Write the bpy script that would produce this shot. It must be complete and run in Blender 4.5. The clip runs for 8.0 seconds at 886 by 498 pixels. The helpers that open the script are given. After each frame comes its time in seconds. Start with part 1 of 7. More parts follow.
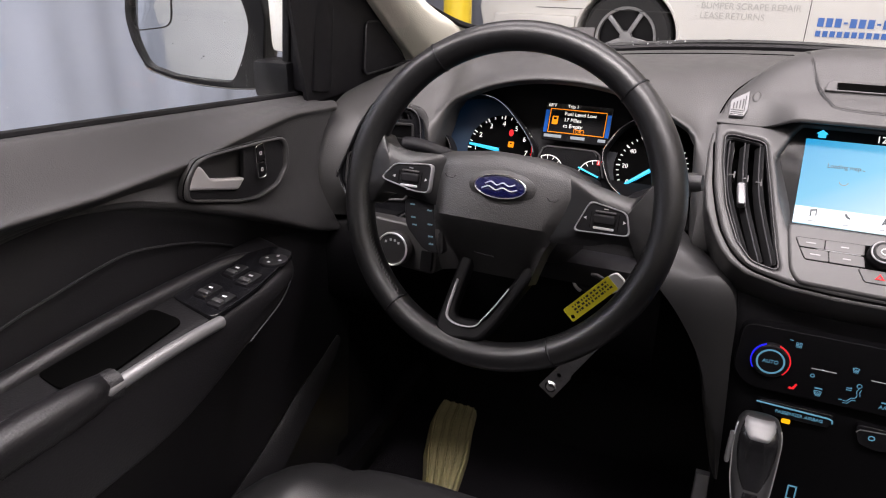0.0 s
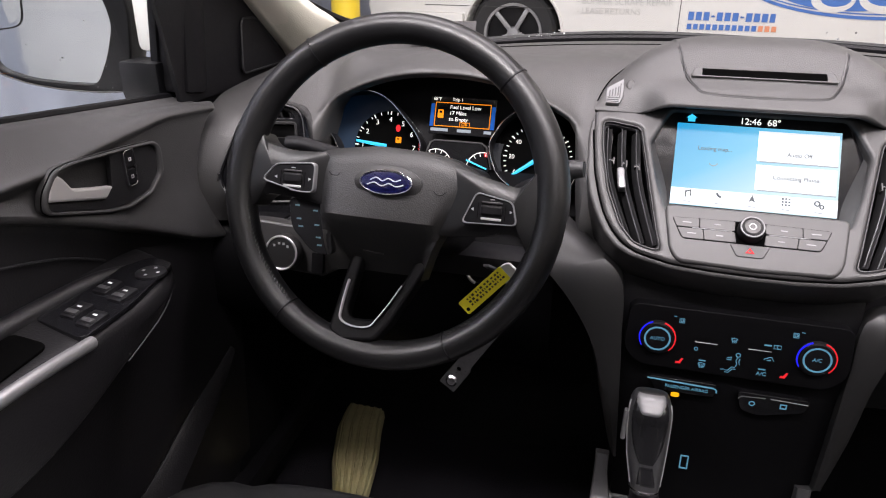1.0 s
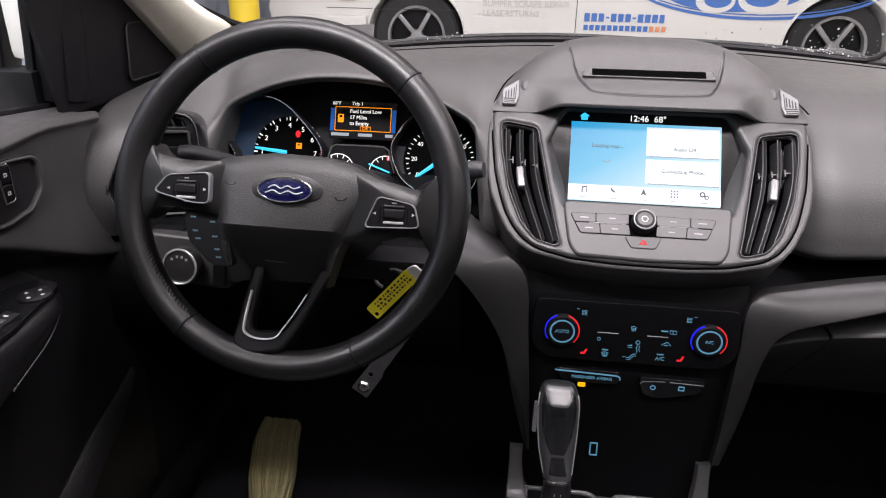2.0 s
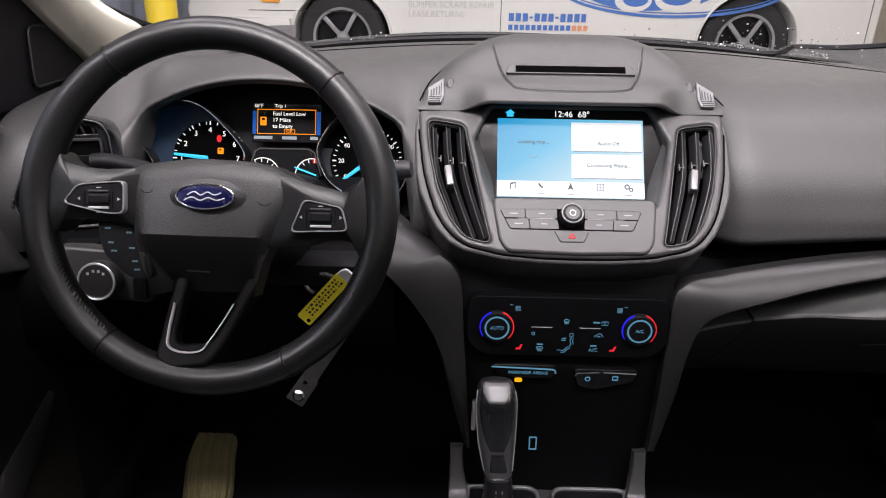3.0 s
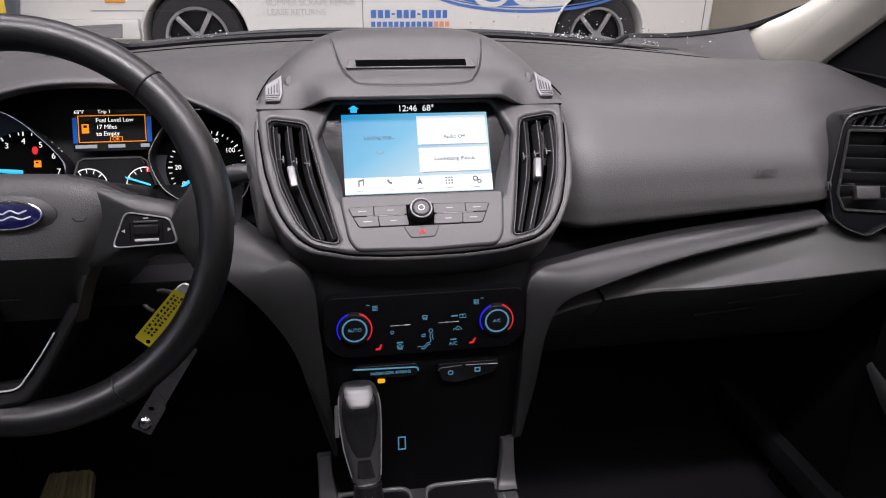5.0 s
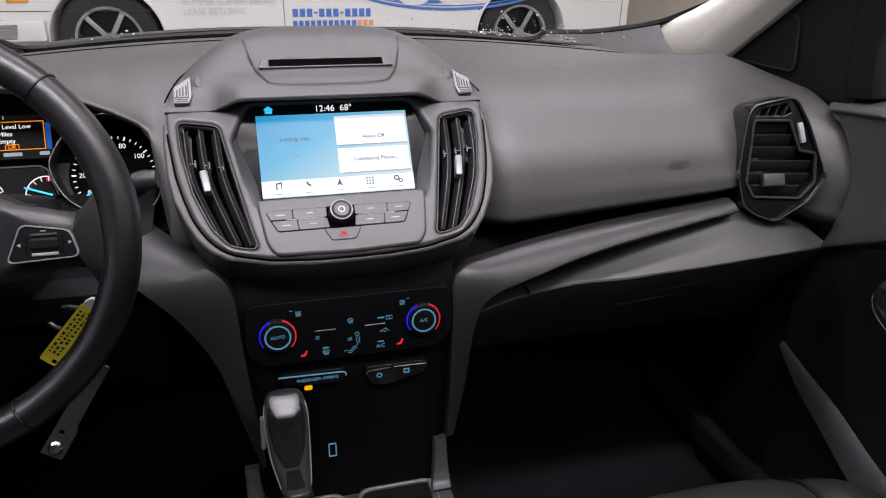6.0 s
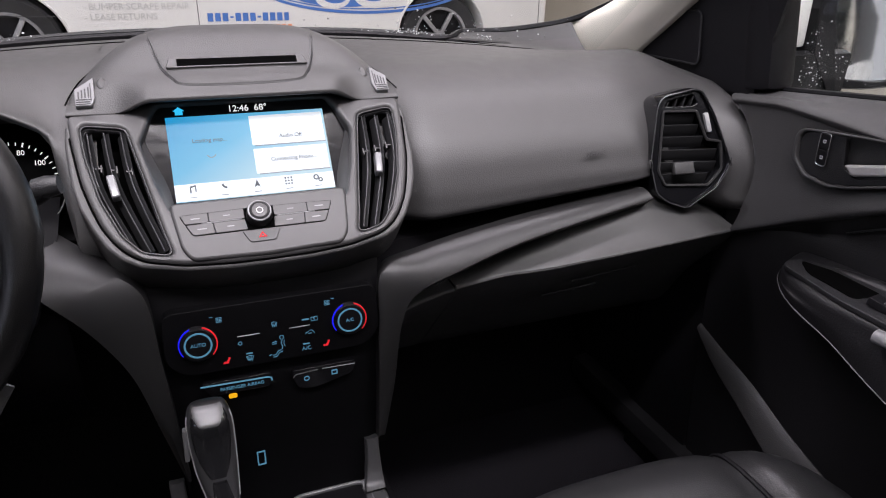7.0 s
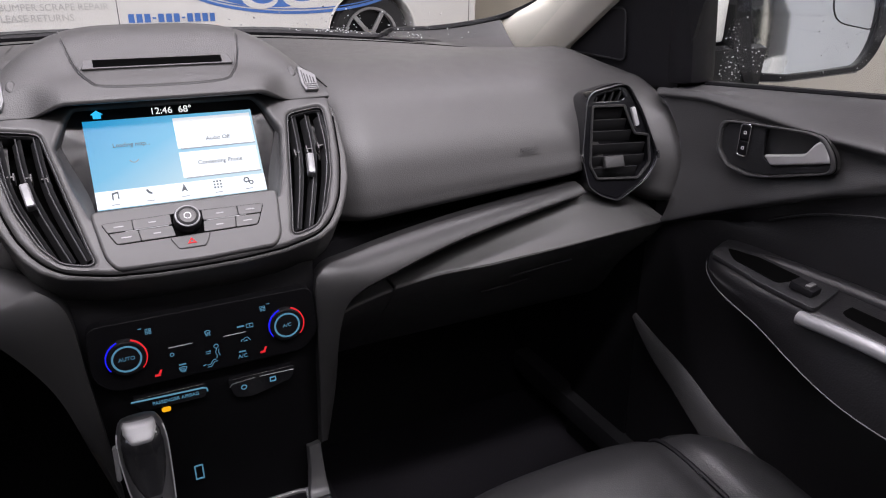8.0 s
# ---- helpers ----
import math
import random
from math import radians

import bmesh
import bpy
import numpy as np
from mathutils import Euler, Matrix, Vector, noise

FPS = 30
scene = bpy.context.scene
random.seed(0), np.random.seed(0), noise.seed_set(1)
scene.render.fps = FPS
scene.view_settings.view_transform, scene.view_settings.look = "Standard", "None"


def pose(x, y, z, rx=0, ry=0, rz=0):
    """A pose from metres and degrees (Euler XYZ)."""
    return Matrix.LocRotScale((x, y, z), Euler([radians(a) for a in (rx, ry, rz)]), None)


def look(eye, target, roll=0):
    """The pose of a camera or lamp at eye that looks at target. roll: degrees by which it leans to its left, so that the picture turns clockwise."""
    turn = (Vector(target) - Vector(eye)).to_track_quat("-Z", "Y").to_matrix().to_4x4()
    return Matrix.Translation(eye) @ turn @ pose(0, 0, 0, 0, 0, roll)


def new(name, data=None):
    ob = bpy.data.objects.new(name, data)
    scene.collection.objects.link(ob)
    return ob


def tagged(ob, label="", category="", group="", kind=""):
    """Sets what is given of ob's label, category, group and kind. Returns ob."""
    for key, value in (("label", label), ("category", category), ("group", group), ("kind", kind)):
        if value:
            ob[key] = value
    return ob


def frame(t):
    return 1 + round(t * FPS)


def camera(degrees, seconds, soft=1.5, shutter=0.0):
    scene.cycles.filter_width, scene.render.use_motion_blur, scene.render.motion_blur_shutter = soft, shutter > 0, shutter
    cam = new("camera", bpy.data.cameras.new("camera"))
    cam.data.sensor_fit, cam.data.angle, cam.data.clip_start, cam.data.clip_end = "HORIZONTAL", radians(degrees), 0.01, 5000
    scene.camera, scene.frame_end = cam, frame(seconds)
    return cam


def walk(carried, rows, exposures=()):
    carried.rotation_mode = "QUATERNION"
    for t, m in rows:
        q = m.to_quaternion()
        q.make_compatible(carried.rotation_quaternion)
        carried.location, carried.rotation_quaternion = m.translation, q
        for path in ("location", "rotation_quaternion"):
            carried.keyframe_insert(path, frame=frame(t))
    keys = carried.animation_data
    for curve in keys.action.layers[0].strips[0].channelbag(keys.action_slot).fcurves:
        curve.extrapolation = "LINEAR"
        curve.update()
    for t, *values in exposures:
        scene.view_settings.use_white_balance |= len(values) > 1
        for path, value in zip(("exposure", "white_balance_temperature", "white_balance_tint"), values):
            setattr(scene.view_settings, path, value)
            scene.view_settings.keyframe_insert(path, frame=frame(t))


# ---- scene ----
cam = camera(66.0, 8.0, 1.1)
PATH = [
    (0, (-0.152, 0.074, 1.237), (-0.881, 1.753, 0.43), 0.6),
    (0.5, (-0.146, 0.083, 1.232), (-0.738, 1.816, 0.427), 0.6),
    (1, (-0.141, 0.09, 1.23), (-0.608, 1.859, 0.423), 0.6),
    (1.5, (-0.134, 0.091, 1.232), (-0.474, 1.891, 0.428), 0.8),
    (3, (-0.125, 0.101, 1.227), (-0.165, 1.937, 0.435), 0.8),
    (3.5, (-0.118, 0.103, 1.226), (-0.078, 1.938, 0.433), 0.7),
    (4, (-0.108, 0.106, 1.225), (0.012, 1.938, 0.432), 0.7),
    (4.5, (-0.098, 0.111, 1.223), (0.11, 1.935, 0.43), 0.7),
    (6, (-0.075, 0.121, 1.22), (0.411, 1.891, 0.424), 0.8),
    (6.5, (-0.072, 0.121, 1.218), (0.511, 1.862, 0.424), 0.8),
    (7, (-0.067, 0.117, 1.212), (0.611, 1.828, 0.428), 0.8),
    (7.5, (-0.064, 0.12, 1.211), (0.703, 1.793, 0.428), 0.9),
    (8, (-0.063, 0.12, 1.209), (0.777, 1.759, 0.427), 0.9),
]
EXPOSE = [(0, 0.04, 6800, 13.5), (1.5, 0.0, 6600, 12.5), (3, -0.15, 6620, 13), (4.5, -0.23, 6520, 14), (6, -0.30, 6420, 14), (8, -0.26, 6420, 14)]
walk(cam, [(t, look(eye, target, roll)) for t, eye, target, roll in PATH], EXPOSE)

# ---- light ----
scene.view_settings.exposure = 0.0
world = bpy.data.worlds.new("garage_air")
scene.world = world
world.use_nodes = True
world.node_tree.nodes["Background"].inputs["Color"].default_value = (0.9, 0.95, 1.0, 1)
world.node_tree.nodes["Background"].inputs["Strength"].default_value = 0.01


def area(name, eye, target, sx, sy, watts, colour):
    d = bpy.data.lights.new(name, "AREA")
    d.shape, d.size, d.size_y, d.energy, d.color = "RECTANGLE", sx, sy, watts, colour
    ob = new(name, d)
    ob.matrix_world = look(eye, target)
    return ob


# Rows of tubes under the garage ceiling.
area("ceiling_tubes", (0.3, 1.7, 3.85), (0.3, 1.65, 0), 5.0, 0.5, 175, (1.0, 0.935, 1.0))
area("ceiling_tubes", (0.3, 4.0, 3.85), (0.3, 6.2, 1.2), 6.0, 0.4, 75, (1.0, 0.95, 0.97))
area("ceiling_tubes", (-2.4, -0.8, 3.85), (-2.3, -0.8, 0), 0.5, 7.0, 500, (1.0, 0.955, 1.0))
area("ceiling_tubes", (2.6, -0.8, 3.85), (2.5, -0.8, 0), 0.5, 7.0, 300, (1.0, 0.955, 0.985))
area("ceiling_tubes", (4.0, 8.3, 3.85), (4.0, 8.6, 0), 1.5, 0.5, 85, (1.0, 0.95, 0.92))
# Added fill lamp under the roof, for soft light from above.
area("overhead_fill", (0.15, 0.08, 1.60), (0.10, 0.08, 0.0), 0.50, 0.42, 1.9, (1.0, 0.945, 1.03))

# ---- materials ----


def nodes_of(m):
    return m.node_tree.nodes, m.node_tree.links


def surface(name, colour, rough=0.5, metal=0.0, grain=0.0, scale=900.0, vary=0.12, coat=0.0, kind="noise", patch=14.0, spec=0.5):
    """A plain solid: base colour with slow patches, roughness that wanders, fine relief of height grain (metres)."""
    m = bpy.data.materials.new(name)
    m.use_nodes = True
    n, l = nodes_of(m)
    b = n["Principled BSDF"]
    b.inputs["Metallic"].default_value = metal
    b.inputs["Coat Weight"].default_value = coat
    b.inputs["Specular IOR Level"].default_value = spec
    tc = n.new("ShaderNodeTexCoord")
    big = n.new("ShaderNodeTexNoise")
    big.inputs["Scale"].default_value = patch
    big.inputs["Detail"].default_value = 6
    l.new(tc.outputs["Object"], big.inputs["Vector"])
    mix = n.new("ShaderNodeMix")
    mix.data_type = "RGBA"
    lo = [c * (1 - vary) for c in colour]
    hi = [min(1, c * (1 + vary)) for c in colour]
    mix.inputs["A"].default_value, mix.inputs["B"].default_value = (*lo, 1), (*hi, 1)
    l.new(big.outputs["Fac"], mix.inputs["Factor"])
    l.new(mix.outputs["Result"], b.inputs["Base Color"])
    mr = n.new("ShaderNodeMapRange")
    mr.inputs["To Min"].default_value, mr.inputs["To Max"].default_value = max(0.02, rough - 0.08), min(1, rough + 0.08)
    fine = n.new("ShaderNodeTexNoise")
    fine.inputs["Scale"].default_value = patch * 7
    fine.inputs["Detail"].default_value = 4
    l.new(tc.outputs["Object"], fine.inputs["Vector"])
    l.new(fine.outputs["Fac"], mr.inputs["Value"])
    l.new(mr.outputs["Result"], b.inputs["Roughness"])
    if grain:
        if kind == "cells":
            g = n.new("ShaderNodeTexVoronoi")
            g.feature = "SMOOTH_F1"
            out = g.outputs["Distance"]
        else:
            g = n.new("ShaderNodeTexNoise")
            g.inputs["Detail"].default_value = 3
            out = g.outputs["Fac"]
        g.inputs["Scale"].default_value = scale
        l.new(tc.outputs["Object"], g.inputs["Vector"])
        bump = n.new("ShaderNodeBump")
        bump.inputs["Distance"].default_value = grain
        bump.inputs["Strength"].default_value = 0.6
        l.new(out, bump.inputs["Height"])
        l.new(bump.outputs["Normal"], b.inputs["Normal"])
    return m


def glow(name, colour, strength):
    m = bpy.data.materials.new(name)
    m.use_nodes = True
    b = m.node_tree.nodes["Principled BSDF"]
    b.inputs["Base Color"].default_value = (*[c * 0.2 for c in colour], 1)
    b.inputs["Roughness"].default_value = 0.3
    b.inputs["Specular IOR Level"].default_value = 0.12
    b.inputs["Emission Color"].default_value = (*colour, 1)
    b.inputs["Emission Strength"].default_value = strength
    return m


def clear_glass(name, tint, gloss):
    m = bpy.data.materials.new(name)
    m.use_nodes = True
    n, l = nodes_of(m)
    n.remove(n["Principled BSDF"])
    tr, gl, mx = n.new("ShaderNodeBsdfTransparent"), n.new("ShaderNodeBsdfGlossy"), n.new("ShaderNodeMixShader")
    tr.inputs["Color"].default_value = (*tint, 1)
    gl.inputs["Roughness"].default_value = 0.02
    mx.inputs["Fac"].default_value = gloss
    l.new(tr.outputs[0], mx.inputs[1])
    l.new(gl.outputs[0], mx.inputs[2])
    l.new(mx.outputs[0], n["Material Output"].inputs["Surface"])
    return m


M_PAD = surface("soft_dash_skin", (0.0435, 0.0426, 0.0420), 0.50, grain=0.00035, scale=800, kind="cells", patch=9)
M_BEZEL = surface("satin_grey_plastic", (0.0440, 0.0430, 0.0430), 0.42, grain=0.0001, scale=1500)
M_DARK = surface("dark_grained_plastic", (0.011, 0.011, 0.012), 0.45, grain=0.0006, scale=850, kind="cells")
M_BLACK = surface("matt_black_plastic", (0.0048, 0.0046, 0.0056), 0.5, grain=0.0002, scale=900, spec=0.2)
M_GLOSS = surface("piano_black", (0.006, 0.006, 0.007), 0.12, vary=0.05)
M_TRIM = surface("dark_metallic_trim", (0.023, 0.0227, 0.023), 0.40, 0.35, grain=0.00005, scale=2500)
M_CHROME = surface("chrome", (0.75, 0.75, 0.76), 0.15, 1.0, vary=0.03)
M_SILVER = surface("satin_silver", (0.58, 0.58, 0.58), 0.35, 0.55, vary=0.05, grain=0.00003, scale=3000)
M_LEATHER = surface("black_leather", (0.0075, 0.0072, 0.008), 0.36, spec=0.4, grain=0.0003, scale=520, kind="cells", patch=20)
M_RIM = surface("wheel_leather", (0.0062, 0.0062, 0.0066), 0.35, grain=0.00018, scale=1200, kind="cells", patch=25)
M_DOOR = surface("door_card_skin", (0.036, 0.0355, 0.0358), 0.50, spec=0.4, grain=0.0003, scale=800, kind="cells", patch=9)
M_HUB = surface("airbag_cover_skin", (0.021, 0.0206, 0.0208), 0.42, grain=0.0004, scale=950, kind="cells", patch=18)
M_LID = surface("glove_box_plastic", (0.053, 0.053, 0.0515), 0.50, grain=0.0003, scale=900)
M_BEIGE = surface("beige_headliner", (0.78, 0.74, 0.64), 0.85, grain=0.0005, scale=1200)
M_SEAT = surface("seat_leather", (0.014, 0.014, 0.0145), 0.33, grain=0.0002, scale=700, kind="cells", patch=16)
M_CARPET = surface("black_carpet", (0.016, 0.015, 0.018), 0.95, grain=0.002, scale=500, spec=0.1)
M_RUBBER = surface("black_rubber", (0.018, 0.018, 0.018), 0.6)
M_PAPER = surface("ribbed_paper", (0.64, 0.58, 0.32), 0.75, vary=0.2, patch=25, grain=0.0003, scale=400)
M_WHITE = surface("white_paint", (0.78, 0.77, 0.74), 0.25, coat=0.5, vary=0.02, patch=3)
M_VANW = surface("van_white_paint", (0.72, 0.71, 0.68), 0.35, coat=0.2, vary=0.03, patch=2)
M_TYRE = surface("tyre_rubber", (0.02, 0.02, 0.021), 0.75, grain=0.002, scale=120)
M_ALLOY = surface("alloy", (0.34, 0.34, 0.345), 0.40, 0.6, vary=0.1)
M_YELLOW = surface("yellow_paint", (0.80, 0.58, 0.03), 0.4, vary=0.08)
M_WALL = surface("painted_block_wall", (0.46, 0.425, 0.37), 0.8, grain=0.002, scale=60, patch=2)
M_REAR = surface("grey_block_wall", (0.50, 0.51, 0.52), 0.8, grain=0.002, scale=60, patch=2)
M_BLUE = surface("pale_blue_sheet", (0.32, 0.35, 0.43), 0.7, vary=0.08, patch=1.5)
M_FLOOR = surface("sealed_concrete", (0.30, 0.29, 0.27), 0.45, vary=0.2, patch=2, grain=0.001, scale=80)
M_ROOF = surface("garage_ceiling_paint", (0.70, 0.70, 0.68), 0.9)
M_TAG = surface("yellow_plastic_tag", (0.82, 0.72, 0.04), 0.35, vary=0.06)
M_INK = surface("black_ink", (0.03, 0.03, 0.03), 0.6)
M_GREYINK = surface("grey_ink", (0.36, 0.36, 0.35), 0.6)
M_VANINK = surface("pale_grey_vinyl", (0.50, 0.50, 0.48), 0.6)
M_BLUEINK = surface("blue_vinyl", (0.06, 0.17, 0.50), 0.45)
M_REDINK = surface("orange_vinyl", (0.75, 0.30, 0.16), 0.45)
M_BADGE = surface("blue_enamel", (0.006, 0.007, 0.055), 0.18, coat=1.0, vary=0.05)
# Sheenless black: shade of hollows put into the colour; also joints and dial faces.
M_VOID = surface("joint_black_and_hollow_shade", (0.002, 0.002, 0.002), 0.9, spec=0.0)
M_STACK = surface("stack_black_plastic", (0.0030, 0.0029, 0.0034), 0.55, grain=0.0002, scale=900, spec=0.09)
M_VENT = surface("vent_black_plastic", (0.011, 0.011, 0.0115), 0.36, grain=0.00005, scale=1500)
M_STEEL = surface("dull_silver_plastic", (0.20, 0.20, 0.205), 0.36, 0.5, vary=0.06)
M_HANDLE = surface("satin_grey_handle", (0.36, 0.36, 0.37), 0.42, 0.5, vary=0.05)
M_LEVER = surface("scratched_steel", (0.16, 0.16, 0.165), 0.30, 0.8, vary=0.25, patch=90)
M_KNOB = surface("gloss_black_knob", (0.010, 0.010, 0.011), 0.20, vary=0.05, coat=0.5)
M_CAP = surface("satin_silver_cap", (0.25, 0.25, 0.255), 0.42, 0.5, vary=0.05)
M_RAIL = surface("satin_grey_rail", (0.070, 0.070, 0.072), 0.40, 0.4, vary=0.06, grain=0.00003, scale=2500)
M_PULL = surface("satin_silver_pull", (0.58, 0.57, 0.56), 0.38, 0.45, vary=0.05)
M_RIBBED = surface("grey_ribbed_plastic", (0.11, 0.11, 0.11), 0.4, 0.3, vary=0.05)
M_GUN = surface("dark_satin_metal", (0.085, 0.085, 0.088), 0.33, 0.6, vary=0.06)
M_MIRROR = surface("mirror_glass", (0.82, 0.84, 0.86), 0.02, 1.0, vary=0.0)
M_STICK = surface("brown_sticker", (0.020, 0.018, 0.017), 0.6)
M_MARK = surface("pale_print", (0.55, 0.55, 0.55), 0.5)
M_GLASS = clear_glass("window_glass", (0.93, 0.95, 0.94), 0.035)
M_DROP = surface("water_drop", (0.42, 0.43, 0.44), 0.08, spec=0.8)
isle, tone = M_DROP.node_tree.nodes.new("ShaderNodeNewGeometry"), M_DROP.node_tree.nodes.new("ShaderNodeValToRGB")
tone.color_ramp.elements[0].color, tone.color_ramp.elements[1].color = (0.03, 0.03, 0.03, 1), (0.7, 0.71, 0.72, 1)
M_DROP.node_tree.links.new(isle.outputs["Random Per Island"], tone.inputs["Fac"])
M_DROP.node_tree.links.new(tone.outputs["Color"], M_DROP.node_tree.nodes["Principled BSDF"].inputs["Base Color"])
M_AMBERLENS = surface("amber_lens", (0.80, 0.36, 0.06), 0.25)

L_WHITE = glow("white_light", (1.0, 1.0, 1.0), 1.0)
L_TILE = glow("screen_white", (0.90, 0.95, 1.0), 0.95)
L_BLUE = glow("blue_needle_light", (0.03, 0.50, 0.85), 1.3)
L_ICE = glow("ice_blue_light", (0.15, 0.42, 0.62), 0.5)
L_DEEP = glow("deep_blue_light", (0.02, 0.02, 0.95), 0.9)
L_RED = glow("red_light", (0.9, 0.03, 0.04), 0.8)
L_AMBER = glow("amber_light", (1.0, 0.30, 0.01), 1.0)
L_YELLOW = glow("yellow_light", (1.0, 0.48, 0.01), 1.0)
L_DIM = glow("dim_key_light", (0.22, 0.38, 0.45), 0.3)
L_GREY = glow("screen_grey_text", (0.45, 0.50, 0.55), 0.5)


def screen_sky():
    """The lit picture of the display: sky blue that pales to white towards one lower corner."""
    m = bpy.data.materials.new("screen_sky")
    m.use_nodes = True
    n, l = nodes_of(m)
    b = n["Principled BSDF"]
    tc, sep, ramp = n.new("ShaderNodeTexCoord"), n.new("ShaderNodeSeparateXYZ"), n.new("ShaderNodeValToRGB")
    add = n.new("ShaderNodeMath")
    add.operation = "SUBTRACT"
    across, up = n.new("ShaderNodeMath"), n.new("ShaderNodeMath")
    across.operation = up.operation = "DIVIDE"
    across.inputs[1].default_value, up.inputs[1].default_value = 0.174, 0.0815
    l.new(tc.outputs["Object"], sep.inputs[0])
    l.new(sep.outputs["X"], across.inputs[0])
    l.new(sep.outputs["Z"], up.inputs[0])
    l.new(across.outputs[0], add.inputs[0])
    l.new(up.outputs[0], add.inputs[1])
    ramp.color_ramp.elements[0].position, ramp.color_ramp.elements[1].position = 0.0, 1.0
    e = ramp.color_ramp.elements
    e[0].color, e[1].color = (0.010, 0.36, 0.72, 1), (0.66, 0.89, 0.98, 1)
    mid = e.new(0.5)
    mid.color = (0.17, 0.58, 0.87, 1)
    mr = n.new("ShaderNodeMapRange")
    mr.inputs["From Min"].default_value, mr.inputs["From Max"].default_value = -1.0, 0.42
    l.new(add.outputs[0], mr.inputs["Value"])
    l.new(mr.outputs["Result"], ramp.inputs["Fac"])
    l.new(ramp.outputs["Color"], b.inputs["Emission Color"])
    b.inputs["Base Color"].default_value = (0.01, 0.01, 0.01, 1)
    b.inputs["Specular IOR Level"].default_value = 0.12
    b.inputs["Emission Strength"].default_value = 1.0
    b.inputs["Roughness"].default_value = 0.3
    return m


L_SKY = screen_sky()
M_ICON = glow("screen_dark_icon", (0.16, 0.18, 0.20), 0.5)


def dial_wash():
    """Blue glow painted into a dial's emission, strongest where the lit needle ends and fading into the dark face."""
    m = bpy.data.materials.new("dial_painted_glow")
    m.use_nodes = True
    n, l = nodes_of(m)
    b = n["Principled BSDF"]
    geo, far, ramp = n.new("ShaderNodeNewGeometry"), n.new("ShaderNodeVectorMath"), n.new("ShaderNodeValToRGB")
    far.operation = "DISTANCE"
    far.inputs[1].default_value = (-0.504, 0.945, 0.982)
    mr = n.new("ShaderNodeMapRange")
    mr.inputs["From Max"].default_value = 0.085
    e = ramp.color_ramp.elements
    e[0].color, e[1].color = (0.003, 0.10, 0.23, 1), (0.0002, 0.0008, 0.002, 1)
    for at, c in ((0.16, (0.001, 0.020, 0.052, 1)), (0.42, (0.0003, 0.004, 0.011, 1))):
        e.new(at).color = c
    l.new(geo.outputs["Position"], far.inputs[0])
    l.new(far.outputs["Value"], mr.inputs["Value"])
    l.new(mr.outputs["Result"], ramp.inputs["Fac"])
    l.new(ramp.outputs["Color"], b.inputs["Emission Color"])
    b.inputs["Base Color"].default_value = (0.003, 0.004, 0.006, 1)
    b.inputs["Emission Strength"].default_value = 1.0
    b.inputs["Roughness"].default_value = 0.4
    return m


L_WASH = dial_wash()

# ---- building helpers ----
WORLD = {}


def thing(name, place, label, category, group="", kind=""):
    """An Empty at the base of a thing; its parts are children."""
    ob = new(name)
    ob.empty_display_size = 0.05
    ob.location = place
    WORLD[ob] = Matrix.Translation(place)
    return tagged(ob, label, category, group, kind)


def place_mesh(name, me, material, parent, label, smooth):
    if not me.materials:
        me.materials.append(material)
    if len(me.vertices):
        co = np.empty(len(me.vertices) * 3)
        me.vertices.foreach_get("co", co)
        co = co.reshape(-1, 3)
        c = Vector((co.min(0) + co.max(0)) / 2)
    else:
        c = Vector()
    me.transform(Matrix.Translation(-c))
    if smooth:
        me.shade_smooth()
        me.set_sharp_from_angle(angle=radians(smooth))
    ob = new(name, me)
    ob.location = c
    if parent is not None:
        ob.parent = parent
        ob.matrix_parent_inverse = WORLD[parent].inverted()
    WORLD[ob] = Matrix.Translation(c)
    if label:
        ob["label"] = label
    return ob


def part(name, bm, material, parent, label="", smooth=35):
    """Links a bmesh, given in world metres, as one mesh object under a thing or a part."""
    bmesh.ops.recalc_face_normals(bm, faces=bm.faces)
    me = bpy.data.meshes.new(name)
    bm.to_mesh(me)
    bm.free()
    return place_mesh(name, me, material, parent, label, smooth)


def solo(name, bm, material, label, category, group="", kind="", smooth=35):
    """A top-level thing of one mesh."""
    return tagged(part(name, bm, material, None, "", smooth), label, category, group, kind)


def slant(x, y, z, lean=0.0, yaw=0.0, roll=0.0):
    """A plane facing the seats: local x to the right, y up along it, z out of it. lean: degrees its top tips forward."""
    a = radians(lean)
    m = Matrix(((1, 0, 0), (0, math.sin(a), -math.cos(a)), (0, math.cos(a), math.sin(a)))).to_4x4()
    return Matrix.Translation((x, y, z)) @ pose(0, 0, 0, 0, 0, yaw) @ m @ pose(0, 0, 0, 0, 0, roll)


def box(sx, sy, sz, m=Matrix(), bevel=0.0, seg=2):
    bm = bmesh.new()
    bmesh.ops.create_cube(bm, size=1.0)
    bmesh.ops.scale(bm, vec=(sx, sy, sz), verts=bm.verts)
    if bevel:
        bmesh.ops.bevel(bm, geom=bm.edges[:], offset=bevel, segments=seg, profile=0.6, affect="EDGES")
    bmesh.ops.transform(bm, matrix=m, verts=bm.verts)
    return bm


def grid(rows, close=False, cap=False):
    """A skin over rows of points (all rows the same length)."""
    bm = bmesh.new()
    vs = [[bm.verts.new(p) for p in r] for r in rows]
    k = len(rows[0])
    for a, b in zip(vs, vs[1:]):
        for j in range(k if close else k - 1):
            q = (a[j], a[(j + 1) % k], b[(j + 1) % k], b[j])
            bm.faces.new(q)
    if cap and close:
        bm.faces.new(vs[0])
        bm.faces.new(vs[-1][::-1])
    return bm


